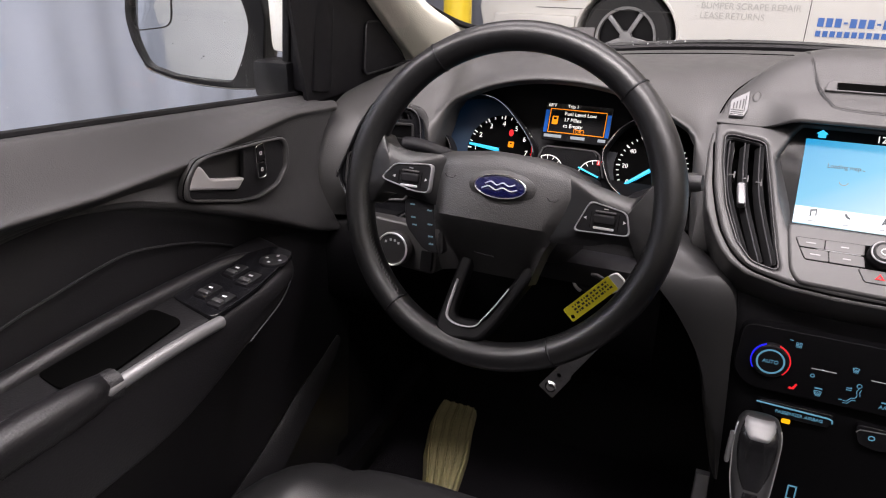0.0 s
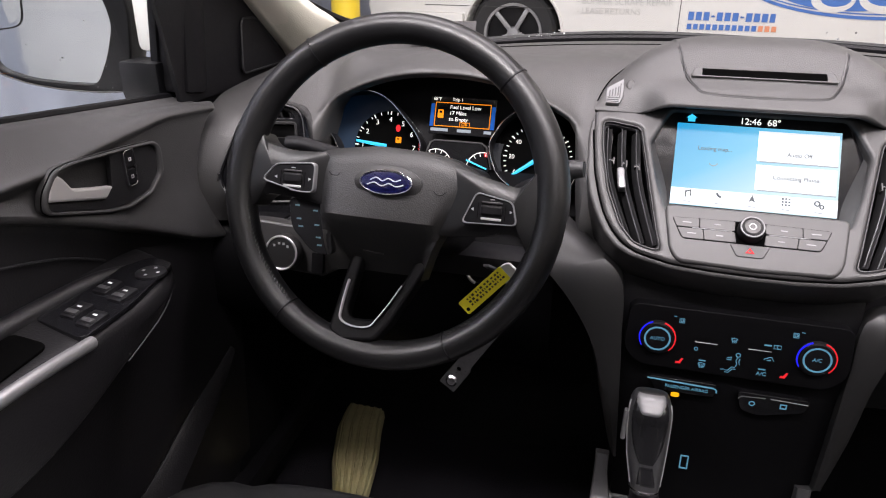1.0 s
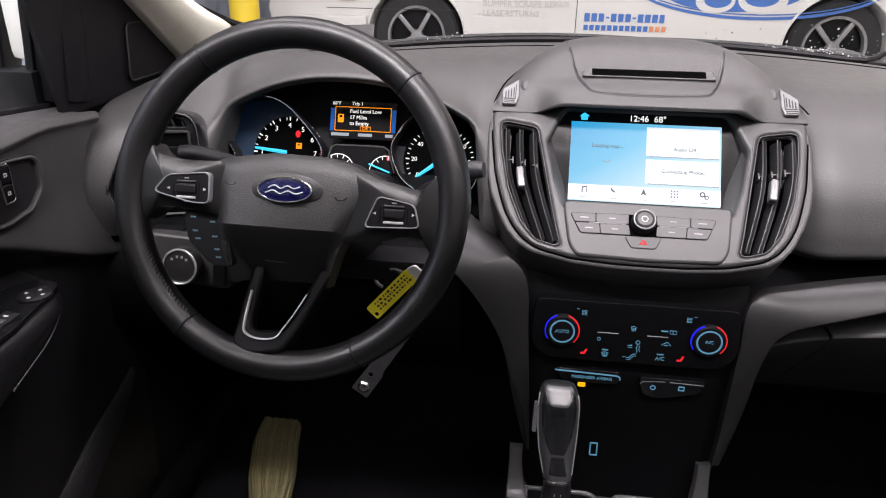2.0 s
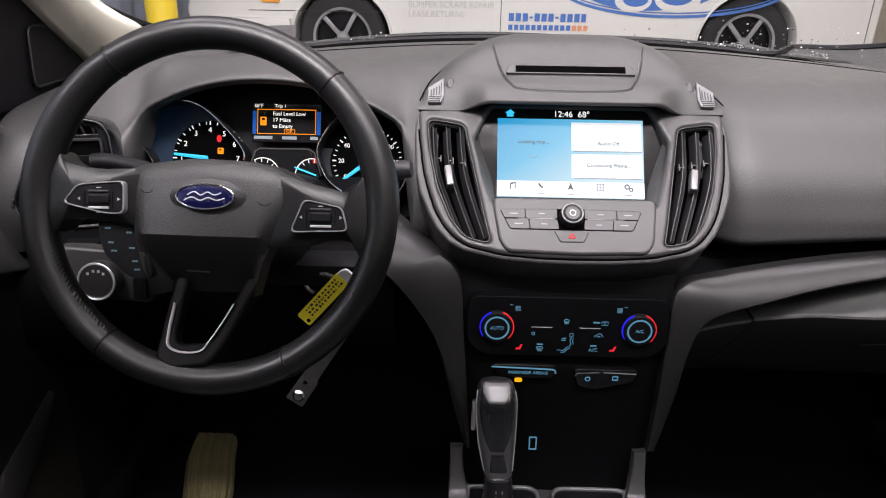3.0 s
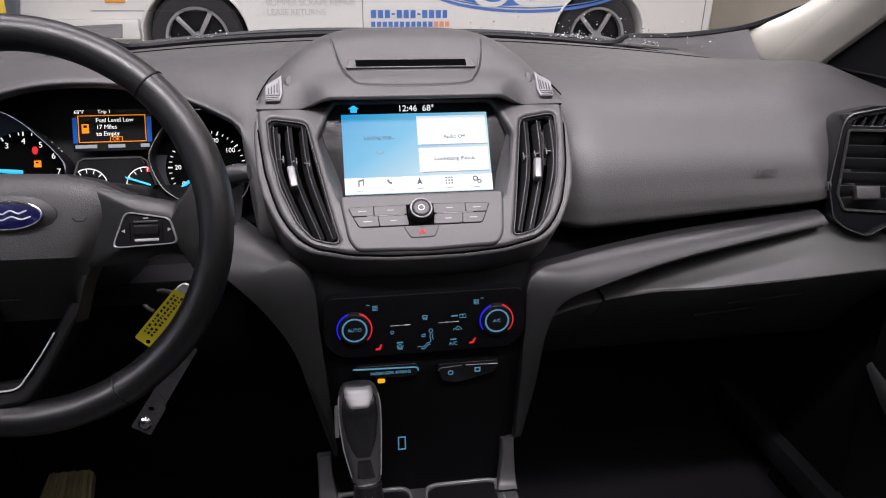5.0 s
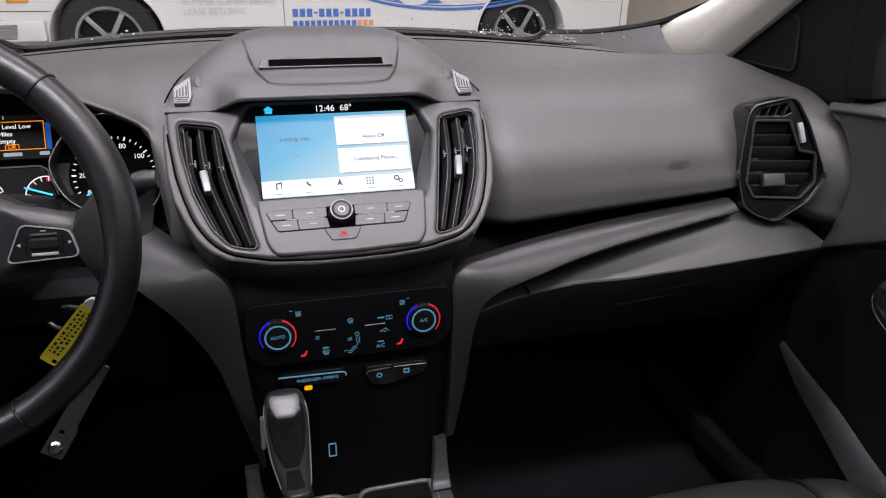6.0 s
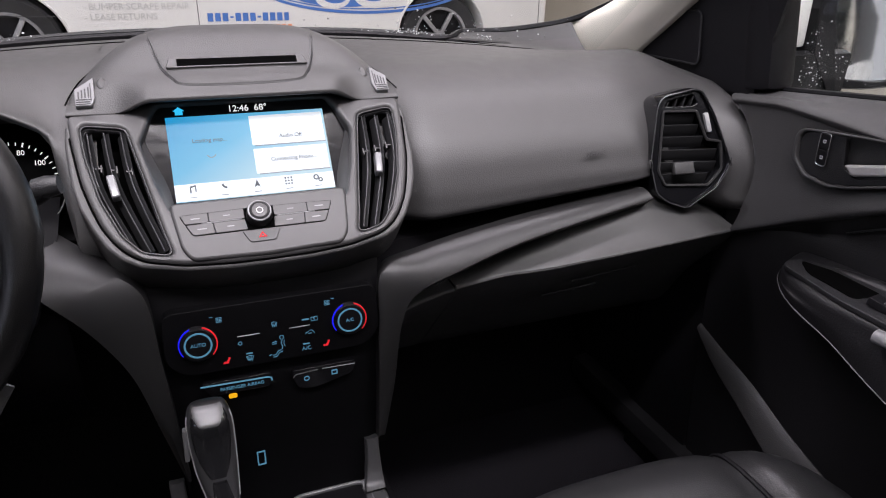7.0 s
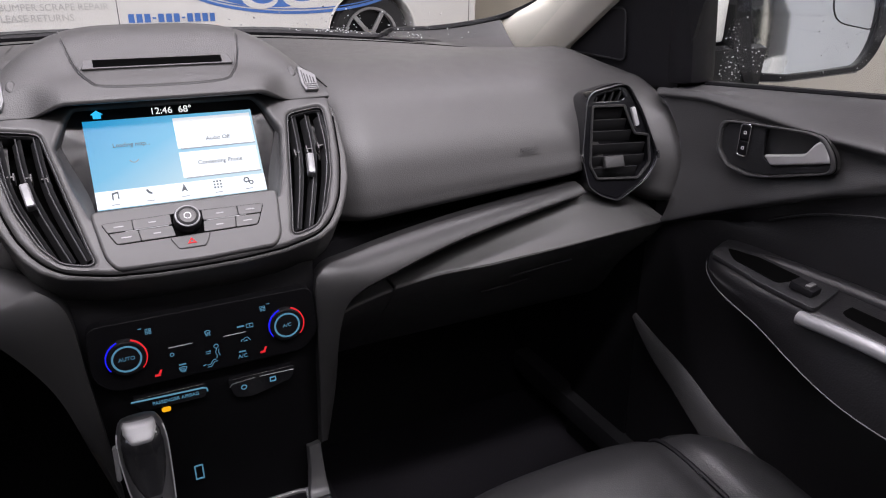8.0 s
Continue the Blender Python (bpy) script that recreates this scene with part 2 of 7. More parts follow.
def thick(bm, d):
    bmesh.ops.recalc_face_normals(bm, faces=bm.faces)
    bmesh.ops.solidify(bm, geom=bm.faces[:], thickness=d)
    return bm


def spin(profile, m=Matrix(), seg=40, close_ends=False):
    """Turns a profile of (radius, height) round the local z axis."""
    rows = [[m @ Vector((r * math.cos(2 * math.pi * i / seg), r * math.sin(2 * math.pi * i / seg), h)) for i in range(seg)] for r, h in profile]
    return grid(rows, close=True, cap=close_ends)


def smooth_path(pts, n=8, closed=False):
    """Catmull-Rom through the points."""
    P = [Vector(p) for p in pts]
    k, out = len(P), []
    for i in range(k if closed else k - 1):
        p0, p1, p2, p3 = (P[(i - 1) % k] if closed or i else P[0]), P[i], P[(i + 1) % k], (P[(i + 2) % k] if closed or i + 2 < k else P[-1])
        for j in range(n):
            t = j / n
            out.append(0.5 * ((2 * p1) + (p2 - p0) * t + (2 * p0 - 5 * p1 + 4 * p2 - p3) * t * t + (3 * p1 - p0 - 3 * p2 + p3) * t ** 3))
    if not closed:
        out.append(P[-1])
    return out


def tube(pts, r, seg=10, closed=False, flat=1.0, radii=None, cap=True):
    """A rod along points; flat squeezes it along its second axis."""
    P = [Vector(p) for p in pts]
    k = len(P)
    rows, up = [], None
    for i, p in enumerate(P):
        a = P[(i - 1) % k] if closed or i else P[0]
        b = P[(i + 1) % k] if closed or i + 1 < k else P[-1]
        d = (b - a).normalized()
        if up is None:
            up = d.orthogonal().normalized()
        up = (up - d * up.dot(d)).normalized()
        side = d.cross(up)
        rr = radii[i] if radii else r
        rows.append([p + rr * (math.cos(2 * math.pi * j / seg) * up + flat * math.sin(2 * math.pi * j / seg) * side) for j in range(seg)])
    if closed:
        rows.append(rows[0])
        bm = grid(rows, close=True)
        bmesh.ops.remove_doubles(bm, verts=bm.verts, dist=1e-7)
        return bm
    return grid(rows, close=True, cap=cap)


def rounded(poly, r, n=5):
    """The polygon with its corners rounded to about r."""
    out, k = [], len(poly)
    for i in range(k):
        p, a, b = (Vector(poly[j % k]) for j in (i, i - 1, i + 1))
        ra = min(r, (a - p).length * 0.45)
        rb = min(r, (b - p).length * 0.45)
        s, e = p + (a - p).normalized() * ra, p + (b - p).normalized() * rb
        for j in range(n + 1):
            t = j / n
            out.append((1 - t) ** 2 * s + 2 * t * (1 - t) * p + t * t * e)
    return out


def mirrored(right):
    """A closed outline from its right half, listed from the top down."""
    return [Vector(p) for p in right] + [Vector((-p[0], p[1])) for p in reversed(right) if abs(p[0]) > 1e-6]


def scaled(poly, sx, sy=None, dx=0.0, dy=0.0):
    c = sum((Vector(p) for p in poly), Vector((0, 0))) / len(poly)
    sy = sx if sy is None else sy
    return [Vector((c.x + (p[0] - c.x) * sx + dx, c.y + (p[1] - c.y) * sy + dy)) for p in poly]


def ellipse(rx, ry, cx=0.0, cy=0.0, n=40, a0=0.0, a1=360.0):
    full = abs(a1 - a0) >= 360
    k = n if full else n + 1
    return [Vector((cx + rx * math.cos(radians(a0 + (a1 - a0) * i / n)), cy + ry * math.sin(radians(a0 + (a1 - a0) * i / n)))) for i in range(k)]


def arc_band(r0, r1, a0, a1, cx=0.0, cy=0.0, n=24):
    return ellipse(r1, r1, cx, cy, n, a0, a1) + ellipse(r0, r0, cx, cy, n, a1, a0)


def from_curve(cu, m):
    ob = bpy.data.objects.new("tmp", cu)
    scene.collection.objects.link(ob)
    dg = bpy.context.evaluated_depsgraph_get()
    dg.update()
    me = bpy.data.meshes.new_from_object(ob.evaluated_get(dg))
    bpy.data.objects.remove(ob)
    bpy.data.curves.remove(cu)
    me.transform(m)
    me.materials.clear()
    return me


def plate(name, outlines, depth, m, material, parent, label="", bevel=0.0008, smooth=35, steps=2):
    """A flat board with a rounded rim; the front lies at local z = 0. More than one outline: the inner ones are holes."""
    cu = bpy.data.curves.new("tmp", "CURVE")
    cu.dimensions, cu.fill_mode = "2D", "BOTH"
    bevel = min(bevel, depth * 0.45)
    cu.extrude, cu.bevel_depth, cu.bevel_resolution, cu.offset = depth / 2 - bevel, bevel, steps, -bevel
    if not isinstance(outlines[0], list):
        outlines = [outlines]
    for o in outlines:
        s = cu.splines.new("POLY")
        s.points.add(len(o) - 1)
        for q, p in zip(s.points, o):
            q.co = (p[0], p[1], 0, 1)
        s.use_cyclic_u = True
    me = from_curve(cu, m @ Matrix.Translation((0, 0, -depth / 2)))
    return place_mesh(name, me, material, parent, label, smooth)


def words(name, body, size, m, material, parent, align="CENTER", depth=0.0003, label="", squeeze=1.0):
    cu = bpy.data.curves.new("tmp", "FONT")
    cu.body, cu.size, cu.align_x, cu.align_y, cu.extrude = body, size, align, "CENTER", depth
    me = from_curve(cu, m @ Matrix.Diagonal((squeeze, 1, 1, 1)))
    return place_mesh(name, me, material, parent, label, 0)


def lerp(a, b, t):
    return a + (b - a) * t


def ease(a, b, x):
    t = max(0.0, min(1.0, (x - a) / (b - a)))
    return t * t * (3 - 2 * t)


def curve_at(table, x):
    """Smooth look-up in a short table of (x, value)."""
    if x <= table[0][0]:
        return table[0][1]
    for (a, va), (b, vb) in zip(table, table[1:]):
        if x <= b:
            return lerp(va, vb, (x - a) / (b - a))
    return table[-1][1]


def rect(w, h, cx=0.0, cy=0.0, r=0.0):
    p = [(cx - w / 2, cy - h / 2), (cx + w / 2, cy - h / 2), (cx + w / 2, cy + h / 2), (cx - w / 2, cy + h / 2)]
    return rounded(p, r) if r else [Vector(q) for q in p]


# ---- garage ----
GROUND = 0.15
solo("floor", box(9.0, 15.0, 0.1, pose(0.5, 2.5, GROUND - 0.05)), M_FLOOR, "grey sealed concrete garage floor", "floor", kind="structure")
solo("wall_north", box(9.0, 0.15, 4.0, pose(0.5, 9.9, GROUND + 1.9)), M_WALL, "beige painted garage wall behind the van", "wall", kind="structure")
solo("wall_south", box(9.0, 0.15, 4.0, pose(0.5, -4.9, GROUND + 1.9)), M_REAR, "grey painted garage wall", "wall", kind="structure")
solo("wall_east", box(0.15, 15.0, 4.0, pose(4.9, 2.5, GROUND + 1.9)), M_WALL, "beige painted garage wall", "wall", kind="structure")
solo("ceiling", box(9.0, 15.0, 0.1, pose(0.5, 2.5, GROUND + 3.95)), M_ROOF, "white garage ceiling", "ceiling", kind="structure")
rows = []
for i in range(241):
    y = -4.9 + 15.0 * i / 240
    x = -3.3 + 0.030 * math.sin(y * 6.0 + math.sin(y * 1.7)) + 0.012 * math.sin(y * 21.0 + 1.0)
    rows.append([(x, y, GROUND), (x, y, GROUND + 3.9)])
solo("wall_west", thick(grid(rows), 0.01), M_BLUE, "pale blue sheet wall with soft upright folds", "wall", kind="structure")

# ---- the van outside ----
VY = 6.4


def van():
    t = thing("van", (0.7, VY + 0.9, GROUND), "white panel van with blue and grey lettering on its side", "van")
    # Side with two wheel openings.
    wl, wr, zc, ra = -1.19, 2.38, 0.53, 0.435
    side = [(-2.5, 0.50), (-2.55, 0.75), (-2.45, 1.15), (-1.9, 1.3), (-1.3, 2.1), (-1.0, 2.3), (3.42, 2.3), (3.5, 2.2), (3.48, 0.50)]
    bottom = [(wr + ra * math.cos(radians(a)), zc + ra * math.sin(radians(a))) for a in range(-5, 186, 10)] + [(wl + ra * math.cos(radians(a)), zc + ra * math.sin(radians(a))) for a in range(-5, 186, 10)]
    m = slant(0, VY, 0)
    plate("body", [Vector(p) for p in side + bottom], 1.8, m, M_VANW, t, bevel=0.02)
    for x in (wl, wr):
        part("wheel_well", spin([(ra + 0.004, 0), (ra + 0.004, -0.3), (0.02, -0.3)], slant(x, VY + 0.002, zc), 48), M_BLACK, t)
        part("arch_lip", tube([(x + (ra + 0.008) * math.cos(radians(a)), VY - 0.004, zc + (ra + 0.008) * math.sin(radians(a))) for a in range(-6, 187, 6)], 0.012, 8), M_VANW, t)
        w = part("wheel", spin([(0.25, -0.02), (0.36, 0.0), (0.385, -0.03), (0.385, -0.2), (0.25, -0.22)], slant(x, VY + 0.03, zc), 56), M_TYRE, t, "black tyre")
        part("rim", spin([(0.235, -0.06), (0.240, -0.004), (0.262, 0.0), (0.262, -0.03)], slant(x, VY + 0.028, zc), 56), M_ALLOY, w)
        for k in range(5):
            part("spoke", box(0.040, 0.2, 0.03, slant(x, VY + 0.06, zc) @ pose(0, 0, 0, 0, 0, 72 * k - 30) @ pose(0, 0.14, 0), 0.008), M_ALLOY, w)
        part("hub", spin([(0.0, 0.0), (0.05, -0.004), (0.06, -0.03)], slant(x, VY + 0.04, zc), 24), M_ALLOY, w)
        part("brake_disc", spin([(0.0, -0.09), (0.23, -0.09), (0.23, -0.11)], slant(x, VY + 0.03, zc), 32), M_BLACK, w)
    f = VY - 0.006
    # Front bumper, lamp and the seams.
    part("bumper", box(0.75, 0.1, 0.16, pose(-2.0, VY - 0.03, 0.62), 0.02), M_VANW, t)
    part("indicator", box(0.16, 0.02, 0.09, pose(-1.80, VY - 0.006, 0.87), 0.008), M_AMBERLENS, t)
    part("seam", box(0.006, 0.004, 1.6, pose(0.215, VY, 1.35)), M_INK, t)
    part("seam", box(0.006, 0.004, 1.6, pose(3.40, VY, 1.35)), M_INK, t)
    part("seam", box(1.2, 0.004, 0.006, pose(-1.4, VY, 0.76)), M_INK, t)
    # Lettering: the number and the firm's name stay plain bars.
    for line, z in (("- BUMPER SCRAPE REPAIR", 0.826), ("- LEASE RETURNS", 0.748)):
        x = -0.635
        for word in line.split():
            ob = words("lettering", word, 0.070, slant(x, f, z), M_VANINK, t, "LEFT", 0.001)
            x += ob.dimensions.x + 0.022
    x = 0.285
    for w in (0.045, 0.045, 0.045, 0.028, 0.045, 0.045, 0.045, 0.028, 0.045, 0.045, 0.045, 0.04):
        part("number_bar", box(w, 0.003, 0.066 if w > 0.03 else 0.014, pose(x + w / 2, f, 0.735)), M_BLUEINK, t)
        x += w + 0.0155
    x = 0.285
    for i in range(14):
        part("name_bar", box(0.036, 0.003, 0.044, pose(x + 0.018, f, 0.65)), M_REDINK if i > 10 else M_BLUEINK, t)
        x += 0.0505
    # Big oval emblem, only its lower rim shows.
    em = slant(1.68, f, 1.06)
    plate("emblem_ring", [ellipse(1.06, 0.315, n=96), ellipse(1.035, 0.29, n=96)], 0.003, em, M_BLUEINK, t, bevel=0.0002)
    plate("emblem_ring", [ellipse(1.02, 0.278, n=96), ellipse(1.01, 0.268, n=96)], 0.003, em, M_BLUEINK, t, bevel=0.0002)
    plate("emblem_field", ellipse(0.62, 0.21, n=64, cx=-0.2, cy=-0.045), 0.002, em, M_BLUEINK, t, bevel=0.0002)
    plate("emblem_swirl", [ellipse(0.16, 0.10, -0.33, -0.17, 40), ellipse(0.11, 0.06, -0.31, -0.165, 40)], 0.003, em @ pose(0, 0, 0.002), M_VANW, t, bevel=0.0002)
    plate("emblem_swirl", [ellipse(0.20, 0.12, 0.05, -0.15, 40), ellipse(0.14, 0.07, 0.04, -0.14, 40)], 0.003, em @ pose(0, 0, 0.002), M_VANW, t, bevel=0.0002)


van()
bm = spin([(0.0, 1.4), (0.08, 1.38), (0.115, 1.3), (0.115, 0.0)], pose(-2.4, 5.5, GROUND), 32)
solo("bollard", bm, M_YELLOW, "yellow painted steel bollard on the garage floor", "bollard")

# ---- dashboard ----
CX = 0.007  # middle of the centre stack


def far_y(x):
    return 1.38 - 0.20 * (x / 0.62) ** 2


def far_z(x):
    return 1.086 - 0.026 * (x / 0.62) ** 2


dash = thing("dashboard", (0, 1.1, 0.6), "dark grey soft-skinned dashboard with a tall centre stack", "dashboard")


def pad_passenger():
    end_row = [(1.02, 1.052), (0.965, 1.049), (0.925, 1.043), (0.860, 1.014), (0.830, 0.975), (0.816, 0.938), (0.818, 0.905), (0.826, 0.880), (0.90, 0.855)]
    rows = []
    for i in range(49):
        x = lerp(0.165, 0.706, i / 48)
        fy, fz = far_y(x), far_z(x)
        out = ease(0.50, 0.60, x)
        end = ease(0.605, 0.706, x) ** 1.3
        inn = 1 - ease(0.165, 0.22, x)
        zb = 0.894 + 0.07 * x - 0.05 * ease(0.54, 0.66, x)
        yy = 0.018 * out + 0.030 * inn
        top = 1.083 - 0.006 * inn
        front = [(1.06, top), (0.985 + yy, top - 0.012), (0.925 + yy, top - 0.035), (0.887 + yy, 1.014), (0.869 + yy, 0.990), (0.859 + yy, 0.966), (0.8525 + yy, lerp(zb, 0.966, 0.45)), (0.862 + yy, zb + 0.002), (0.94 + yy, zb - 0.020)]
        front = [(lerp(a, c, end), lerp(b, d, end)) for (a, b), (c, d) in zip(front, end_row)]
        fz -= 0.030 * end
        back = 0.05 if i == 48 else 0.006 * (i == 47)
        rows.append(smooth_path([(x, fy + 0.05, fz - 0.02), (x, fy, fz), (x, fy - 0.10, fz + 0.006)] + [(x, a + back, b) for a, b in front], 5))
    part("passenger_pad", grid(rows), M_PAD, dash, smooth=60)


def arch(x):
    return 1.088 - 0.062 * abs((x + 0.365) / 0.185) ** 2.2


def pad_driver():
    end_row = [(1.06, 1.045), (1.00, 1.043), (0.935, 1.035), (0.884, 1.006), (0.860, 0.974), (0.850, 0.940), (0.858, 0.88)]
    rows = []
    for i in range(61):
        x = lerp(-0.705, -0.15, i / 60)
        fy, fz = far_y(x), far_z(x)
        ze = arch(max(-0.545, min(-0.18, x)))
        side = max(ease(0.515, 0.548, -x), ease(-0.200, -0.178, x))
        mid = ease(-0.25, -0.19, x)
        end = ease(0.60, 0.705, -x) ** 1.3
        ye = 0.935
        z1 = max(1.083, ze + 0.006)
        low = lerp(ze - 0.012, 0.90, side)
        front = [(1.10, lerp(fz + 0.008, 1.098, 0.6)), (1.02, lerp(lerp(z1 + 0.008, 1.079, mid), 1.075, side)), (0.955, lerp(ze + 0.006, 1.045, side)), (lerp(ye, 0.905, side), lerp(ze, 1.015, side)), (lerp(ye + 0.004, 0.872, side), lerp(ze - 0.007, 0.965, side)), (lerp(ye + 0.015, 0.862, side), lerp(ze - 0.010, 0.915, side)), (lerp(0.99, 0.88, side), low - 0.02 * side)]
        front = [(lerp(a, c, end), lerp(b, d, end)) for (a, b), (c, d) in zip(front, end_row)]
        fz -= 0.030 * end
        back = 0.05 if i == 0 else 0.006 * (i == 1)
        rows.append(smooth_path([(x, fy + 0.05, fz - 0.02), (x, fy, fz), (x, fy - 0.1, fz + 0.006)] + [(x, a + back, b) for a, b in front], 5))
    part("driver_pad", grid(rows), M_PAD, dash, smooth=60)


HOOD = [(1.20, 1.096, 1.090, 0.085), (1.12, 1.115, 1.091, 0.124), (1.06, 1.130, 1.090, 0.143), (1.02, 1.134, 1.086, 0.156), (0.982, 1.126, 1.080, 0.168), (0.945, 1.099, 1.072, 0.1755), (0.918, 1.087, 1.066, 0.179), (0.903, 1.0775, 1.060, 0.181)]


def hood_z(u, y):
    """Height of the centre hood u metres from its middle at depth y."""
    for a, b in zip(HOOD, HOOD[1:]):
        if b[0] <= y <= a[0]:
            t = (a[0] - y) / (a[0] - b[0])
            zc, ze, w = (lerp(p, q, t) for p, q in zip(a[1:], b[1:]))
            return ze + (zc - ze) * (1 - min(1, abs(u) / w) ** 4)
    return HOOD[-1][2]


def centre_hood():
    cols = []
    for i in range(49):
        f = lerp(-1, 1, i / 48)
        a = abs(f)
        pts = [(CX + f * w, y, ze + (zc - ze) * (1 - a ** 4)) for y, zc, ze, w in HOOD[:-1]]
        e = ease(0.095, 0.135, a * 0.18)
        x, y, z = pts[-1]
        pts[-1] = (x, y + 0.014 * e, z)
        pts += [(CX + f * 0.1815, 0.902 + 0.0175 * e, 1.0765 - 0.0185 * e), (CX + f * 0.1815, 0.898 + 0.021 * e, 1.071 - 0.0165 * e), (CX + f * 0.1805, 0.906 + 0.018 * e, 1.067 - 0.015 * e), (CX + f * 0.175, 0.955, 1.062 - 0.020 * e)]
        cols.append(smooth_path(pts, 5))
    part("centre_hood", grid(cols), M_PAD, dash, smooth=60)
    rows = []
    for i in range(21):
        t = i / 20
        x = lerp(-0.152, 0.167, t)
        fy, fz = far_y(x), far_z(x)
        rows.append(smooth_path([(x, fy + 0.05, fz - 0.02), (x, fy, fz), (x, fy - 0.1, fz + 0.006), (x, 1.10, lerp(1.0955, 1.083, t)), (x, 1.055, lerp(1.089, 1.0765, t)), (x, 1.018, lerp(1.078, 1.066, t)), (x, 0.985, lerp(1.064, 1.053, t))], 5))
    part("middle_pad", grid(rows), M_PAD, dash, smooth=60)
    for f in (-1, 1):
        part("hood_joint", tube(smooth_path([(CX + f * (w + 0.0005), y, ze + 0.001) for y, zc, ze, w in HOOD[1:-1]], 5), 0.0009, 5), M_VOID, dash)


pad_passenger()
pad_driver()
centre_hood()
# Moulded line round the slot panel, and the long slot: its shade is a flat black plate.
line = smooth_path([(-0.098, 1.10), (-0.096, 1.04), (-0.091, 0.985), (-0.083, 0.950), (-0.072, 0.924), (-0.058, 0.913), (0.0, 0.9105), (0.058, 0.913), (0.072, 0.924), (0.083, 0.950), (0.091, 0.985), (0.096, 1.04), (0.098, 1.10)], 6)
part("panel_line", tube([(CX + p.x, p.y, hood_z(p.x, p.y) + 0.0002) for p in line], 0.0015, 6), M_BEZEL, dash)
part("panel_groove", tube([(CX + p.x * 1.022, p.y - 0.0016, hood_z(p.x * 1.022, p.y - 0.0016) + 0.0003) for p in line], 0.0008, 5), M_DARK, dash)
SL = slant(CX, 0.944, 1.1005, 53)
sp = plate("slot_surround", rounded([(-0.078, -0.006), (0.078, -0.006), (0.074, 0.008), (-0.074, 0.008)], 0.003), 0.010, SL @ pose(0, 0, 0.0016), M_BEZEL, dash, bevel=0.0010)
plate("slot", rect(0.132, 0.0110, 0, 0.001, 0.001), 0.006, SL @ pose(0, 0, 0.0020), M_VOID, sp, "flat black plate standing for the shade in a slot")

# Stack bezel.
B = slant(CX, 0.855, 0.996, 47.7)
outer = rounded(mirrored([(0.0, 0.104), (0.094, 0.1005), (0.128, 0.0945), (0.150, 0.0915), (0.1815, 0.0890), (0.1785, 0.0535), (0.172, 0.0057), (0.165, -0.0215), (0.157, -0.046), (0.146, -0.066), (0.134, -0.080), (0.119, -0.0895), (0.083, -0.0985), (0.040, -0.102), (0.0, -0.1025)]), 0.008)
vent_r = [(0.1255, 0.066), (0.132, 0.070), (0.164, 0.0755), (0.170, 0.072), (0.167, 0.037), (0.156, -0.017), (0.139, -0.060), (0.122, -0.081), (0.101, -0.087), (0.0945, -0.085), (0.0995, -0.065), (0.108, -0.023)]
vent_hole = rounded(vent_r, 0.006)
vent_hole_l = [Vector((-p.x, p.y)) for p in reversed(vent_hole)]
well = rounded([(-0.092, 0.0955), (0.092, 0.0955), (0.1000, 0.083), (0.1135, 0.050), (0.1120, 0.040), (0.1035, -0.002), (0.0915, -0.038), (-0.0915, -0.038), (-0.1035, -0.002), (-0.1120, 0.040), (-0.1135, 0.050), (-0.1000, 0.083)], 0.005)
bez = plate("stack_bezel", [outer, vent_hole, vent_hole_l, well], 0.022, B @ pose(0, 0, 0.0010), M_BEZEL, dash, bevel=0.0048, smooth=60, steps=5)
# Dark joint round the bezel, and the rounded skin that carries it.
joint = [B @ Vector((p.x, p.y, -0.0028)) for p in scaled(outer, 1.004) if p.y < 0.080]
cut = next(i for i in range(len(joint)) if (joint[i] - joint[i - 1]).length > 0.1)
part("bezel_joint", tube(joint[cut:] + joint[:cut], 0.0011, 5), M_VOID, bez)
half = [(0.1840, 0.0780), (0.1850, 0.0535), (0.1815, 0.0057), (0.1760, -0.022), (0.167, -0.045), (0.1545, -0.069), (0.1415, -0.084), (0.125, -0.0940), (0.083, -0.1035), (0.040, -0.107), (0.0, -0.1075)]
inner = [(0.0, -0.0985), (0.082, -0.0945), (0.116, -0.0860), (0.130, -0.0770), (0.142, -0.064), (0.1530, -0.044), (0.1610, -0.020), (0.168, 0.0057), (0.1745, 0.0535), (0.1765, 0.0780)]
skirt = [Vector(p) for p in half] + [Vector((-x, y)) for x, y in half[-2::-1]] + [Vector((-x, y)) for x, y in inner[::-1]] + [Vector(p) for p in inner[1:]]
plate("stack_skirt", rounded(skirt, 0.004), 0.060, B @ pose(0, 0, -0.0035), M_PAD, dash, bevel=0.003, smooth=60)
